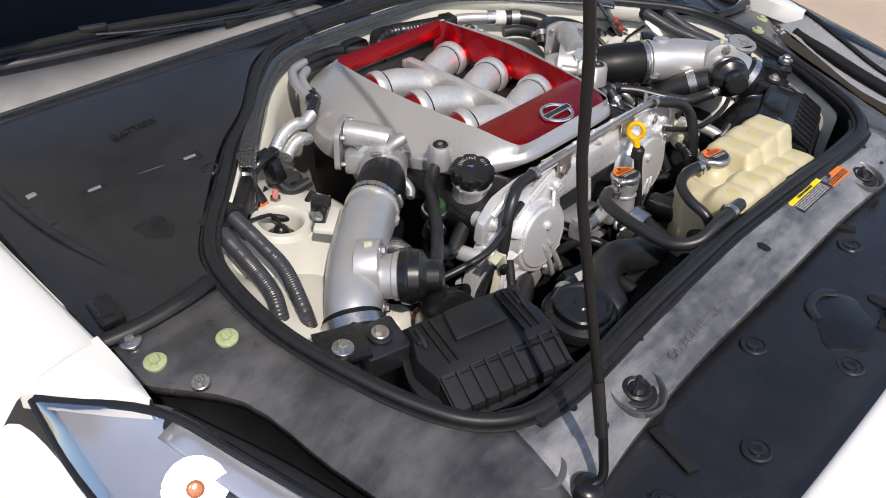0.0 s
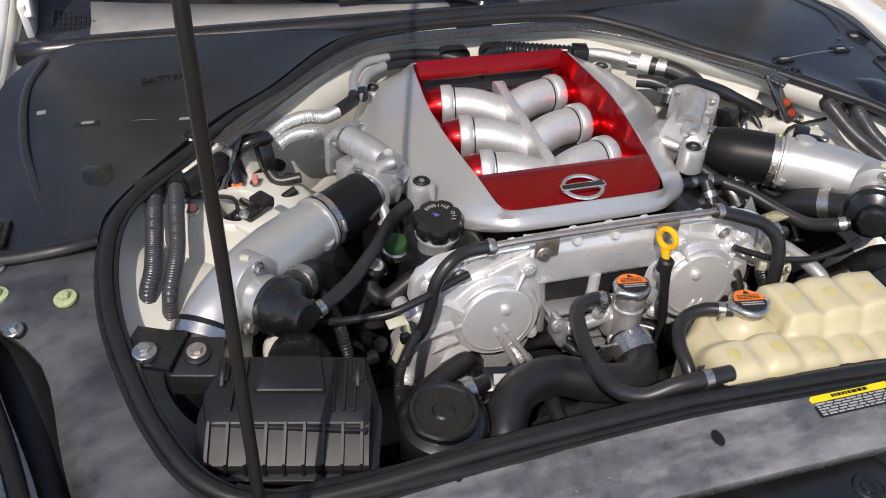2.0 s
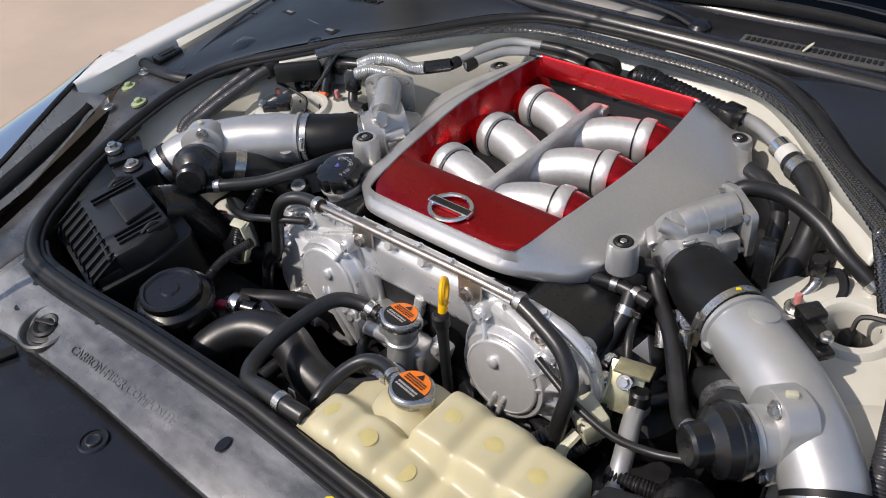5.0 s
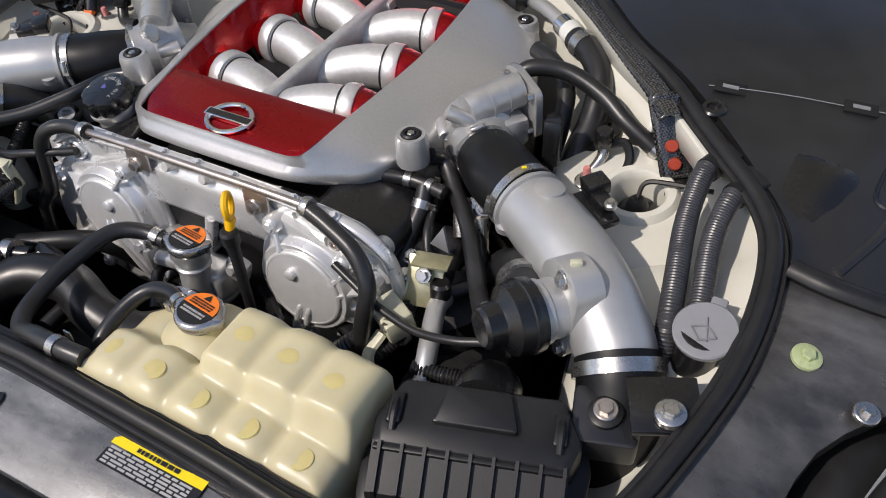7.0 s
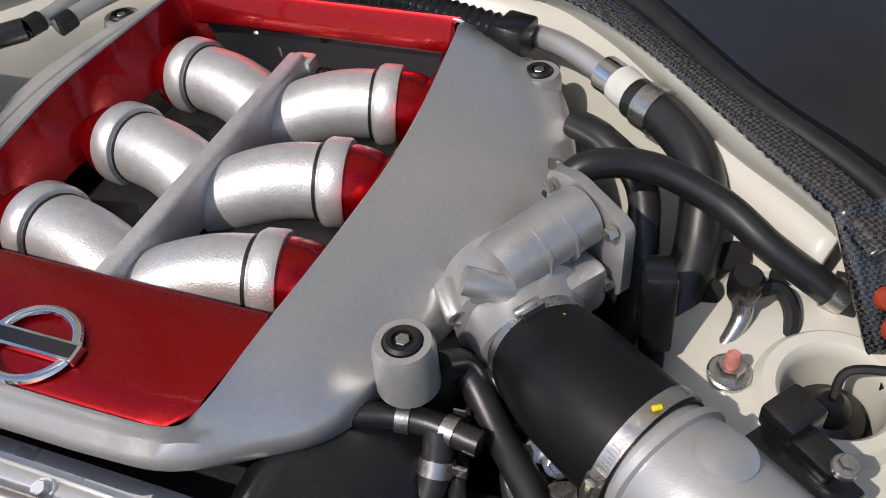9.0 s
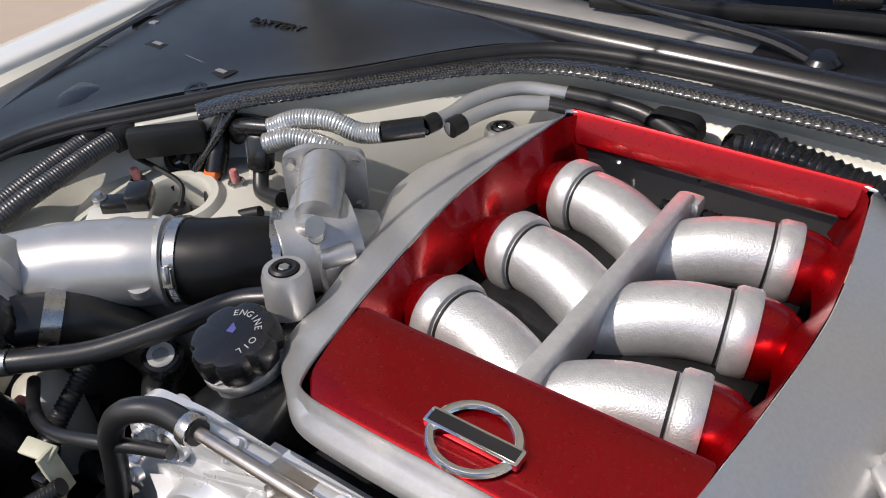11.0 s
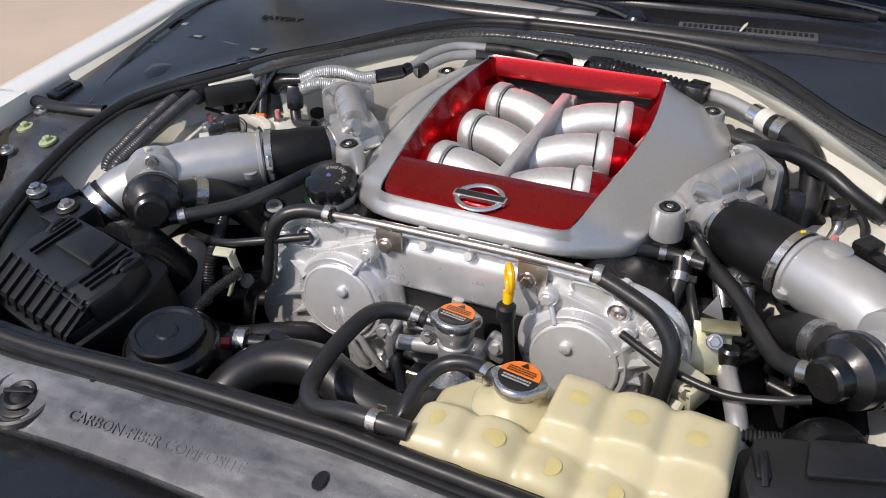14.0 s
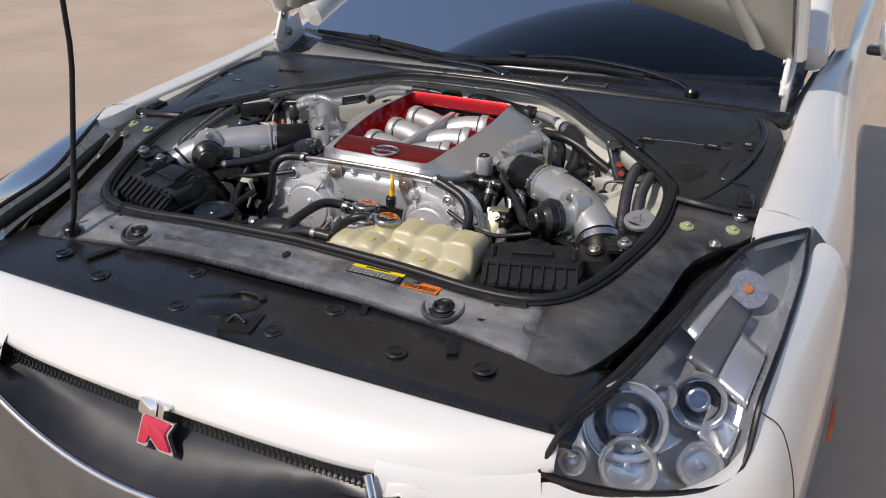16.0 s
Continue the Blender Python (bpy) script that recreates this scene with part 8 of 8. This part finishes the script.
hose("corrugated_duct", [(0.010, 0.748, 0.885), (0.014, 0.742, 0.902), (0.035, 0.738, 0.908), (0.075, 0.735, 0.904), (0.120, 0.728, 0.900), (0.152, 0.722, 0.898)], 0.0120, "black corrugated duct behind the engine cover", material=GLOSSBLACK, category="duct", ribs=0.0028, pitch=0.0075)
block("duct_coupling", (0.160, 0.720, 0.899), (0.026, 0.030, 0.026), (0, 0, -15), "black coupling block on the corrugated duct", "coupling")
# near-black boxes paint the shade inside two cable openings
hl_ = thing("bulkhead_opening", (-0.02, 0.742, 0.88), "near-black patches for the shade in bulkhead cable openings", "opening")
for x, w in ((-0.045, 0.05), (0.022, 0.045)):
    part("grommet", box((x, 0.7455, 0.902), (w, 0.006, 0.030), (0, 0, 0), round_=0.012, segs=3), NEARBLACK, hl_)
# black tape sections on the flange
for x, w in ((0.0, 0.06), (-0.14, 0.03)):
    block("seal_tape", (x, 0.7805 - 0.9 * max(0, abs(x) - 0.1) * 0.15, 0.9305), (w, 0.014, 0.004), (0, 0, 0), "black tape patch on the pale bulkhead flange", "tape", RUBBER, 0.001, "tape patches")

# injector style connector with orange lock, right bulkhead
oc = thing("orange_connector", (-0.405, 0.532, 0.84), "black connector with an orange lock on the bulkhead", "connector")
part("shell", tube([(-0.412, 0.552, 0.888), (-0.408, 0.540, 0.872), (-0.404, 0.528, 0.855)], [0.008, 0.0105, 0.010], 4, 12), GLOSSBLACK, oc)
part("orange_lock", box((-0.404, 0.524, 0.854), (0.014, 0.010, 0.012), (-25, 0, 10), round_=0.002), PLUG, oc)
part("cable", tube([(-0.404, 0.528, 0.853), (-0.395, 0.510, 0.838), (-0.365, 0.500, 0.835), (-0.330, 0.512, 0.845)], 0.0062, 6, 10), RUBBER, oc)
part("lead", tube([(-0.412, 0.552, 0.888), (-0.402, 0.562, 0.897), (-0.36, 0.566, 0.902)], 0.006, 4, 10), GLOSSBLACK, oc)
oc = thing("bulkhead_connector", (-0.365, 0.55, 0.85), "black two-part connector on the bulkhead", "connector")
part("shell", box((-0.362, 0.552, 0.878), (0.020, 0.022, 0.034), (-20, 0, 20), round_=0.004), GLOSSBLACK, oc)
part("hose", tube([(-0.362, 0.548, 0.862), (-0.350, 0.535, 0.848), (-0.32, 0.53, 0.852)], 0.0075, 5, 10), HOSE, oc)
rc = thing("round_grommet", (-0.457, 0.535, 0.83), "black round grommet in the cream inner wing", "grommet")
part("ring", lathe([(0.024, -0.006), (0.024, 0.003), (0.018, 0.006), (0.014, 0.002), (0, 0.002)], (-0.445, 0.532, 0.862), (0.2, -0.6, 0.7), 28), RUBBER, rc)
hexbolt((-0.445, 0.531, 0.864), (0.2, -0.6, 0.7), 0.007, rc)
for s in (-1, 1):
    for (x, y, z) in ((0.345, 0.578, 0.846), (0.378, 0.565, 0.848), (0.332, 0.545, 0.842)):
        h_ = thing("wing_opening", (s * x, y, z), "near-black disc for the shade in a wing opening", "opening", "wing openings")
        # flat near-black disc stands for the opening's inner shade
        part("hole_disc", lathe([(0.011, -0.002), (0.011, 0.001), (0, 0.001)], (s * x, y, z), (-s * 0.2, -0.25, 1), 20), NEARBLACK, h_)
# bracket with nut on the right wing top edge
for s in (-1, 1):
    wb = thing("wing_stay", (s * 0.672, 0.43, 0.87), "black folded stay on the wing shut line", "bracket", "wing stays")
    part("stay", box((s * 0.672, 0.432, 0.888), (0.026, 0.045, 0.012), (6, 0, s * 6), round_=0.003), GLOSSBLACK, wb)
    part("slot", box((s * 0.672, 0.432, 0.8945), (0.012, 0.026, 0.002), (6, 0, s * 6)), NEARBLACK, wb)

# made-up clutter closes the bay below the visible parts, coloured dark as shade
dk = thing("bay_filler", (0, 0.25, 0.55), "made-up dark pipes and boxes painting the bay's deep shade", "engine parts")
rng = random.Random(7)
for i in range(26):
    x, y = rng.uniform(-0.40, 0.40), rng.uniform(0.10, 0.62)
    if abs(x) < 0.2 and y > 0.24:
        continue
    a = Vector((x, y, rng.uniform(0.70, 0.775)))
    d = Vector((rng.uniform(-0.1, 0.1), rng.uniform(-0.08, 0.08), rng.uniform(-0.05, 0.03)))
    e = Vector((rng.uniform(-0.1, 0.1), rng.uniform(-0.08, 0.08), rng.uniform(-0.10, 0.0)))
    part("pipe_run", tube([tuple(a), tuple(a + d), tuple(a + d + e)], rng.uniform(0.006, 0.016), 6, 10), rng.choice((HOSE, BAYDARK, GLOSSBLACK, HOSE)), dk)
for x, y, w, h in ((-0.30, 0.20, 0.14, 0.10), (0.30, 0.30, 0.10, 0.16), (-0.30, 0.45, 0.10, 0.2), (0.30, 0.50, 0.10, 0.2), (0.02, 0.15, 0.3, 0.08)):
    part("housing", box((x, y, 0.68), (w, h, 0.10), (rng.uniform(-8, 8), rng.uniform(-8, 8), rng.uniform(-20, 20)), round_=0.015), BAYDARK, dk)

# dark hardware between engine and left intake pipe
hw = thing("exhaust_shield", (0.235, 0.34, 0.80), "dark pressed heat shield beside the engine", "heat shield")
rows = [[(0.185 + 0.012 * u, 0.385 - 0.016 * v, 0.838 - 0.004 * u - 0.006 * v + 0.006 * math.sin(1.3 * u + v)) for u in range(8)] for v in range(7)]
part("pressing", sheet(rows), BAYDARK, hw, solid=0.002, smooth=60)
part("fin", prism([(0, 0), (0.022, -0.004), (0.012, 0.022)], 0, 0.004, Matrix.Translation((0.245, 0.345, 0.832)) @ Matrix.Rotation(radians(70), 4, "X"), inset=0.001), GREYCAP, hw)
for x, y in ((0.205, 0.335), (0.262, 0.318), (0.24, 0.30)):
    hexbolt((x, y, 0.826), (0, -0.2, 1), 0.0048, hw)
for pts, r in (([(0.255, 0.43, 0.83), (0.262, 0.40, 0.835), (0.285, 0.37, 0.83), (0.305, 0.345, 0.80)], 0.006), ([(0.225, 0.45, 0.84), (0.220, 0.41, 0.836), (0.232, 0.36, 0.83), (0.25, 0.33, 0.80)], 0.005), ([(0.30, 0.44, 0.83), (0.315, 0.40, 0.825), (0.33, 0.37, 0.82), (0.34, 0.33, 0.78)], 0.007)):
    hose("vacuum_hose", pts, r, "thin black vacuum hose under the intake pipe")
cl = thing("line_fitting", (0.262, 0.405, 0.83), "zinc banjo fitting on the throttle body", "fitting")
part("banjo", lathe([(0.008, -0.004), (0.009, 0.0), (0.009, 0.006), (0.007, 0.008), (0, 0.008)], (0.262, 0.408, 0.838), (0.3, -0.6, 0.7), 16), STEEL, cl)
part("stub", tube([(0.262, 0.408, 0.836), (0.270, 0.398, 0.826), (0.272, 0.392, 0.81)], 0.005, 4, 10), STEEL, cl)
hexbolt((0.274, 0.402, 0.842), (0.3, -0.6, 0.7), 0.0058, cl)

# zinc bracket with a beige clip beside the right end of the timing cover
zb = thing("loom_bracket", (0.255, 0.305, 0.79), "yellow zinc sheet bracket holding looms beside the timing cover", "bracket")
ZINC = shade("yellow zinc sheet", (0.50, 0.47, 0.30), 0.32, metal=0.75, vary=0.15, scale=90, bump=0.06)
part("face_plate", box((0.262, 0.300, 0.826), (0.036, 0.0030, 0.050), (-38, 0, 12), round_=0.0008), ZINC, zb)
part("side_plate", box((0.243, 0.302, 0.812), (0.0030, 0.030, 0.050), (-38, 14, 12), round_=0.0008), ZINC, zb)
part("top_fold", box((0.266, 0.310, 0.846), (0.036, 0.022, 0.0030), (-6, 0, 12), round_=0.0008), ZINC, zb)
hexbolt((0.264, 0.2965, 0.838), (0.1, -0.8, 0.6), 0.0052, zb)
part("loom_clip", box((0.246, 0.288, 0.800), (0.022, 0.012, 0.016), (-30, 10, 12), round_=0.003), LOOMBEIGE, zb)
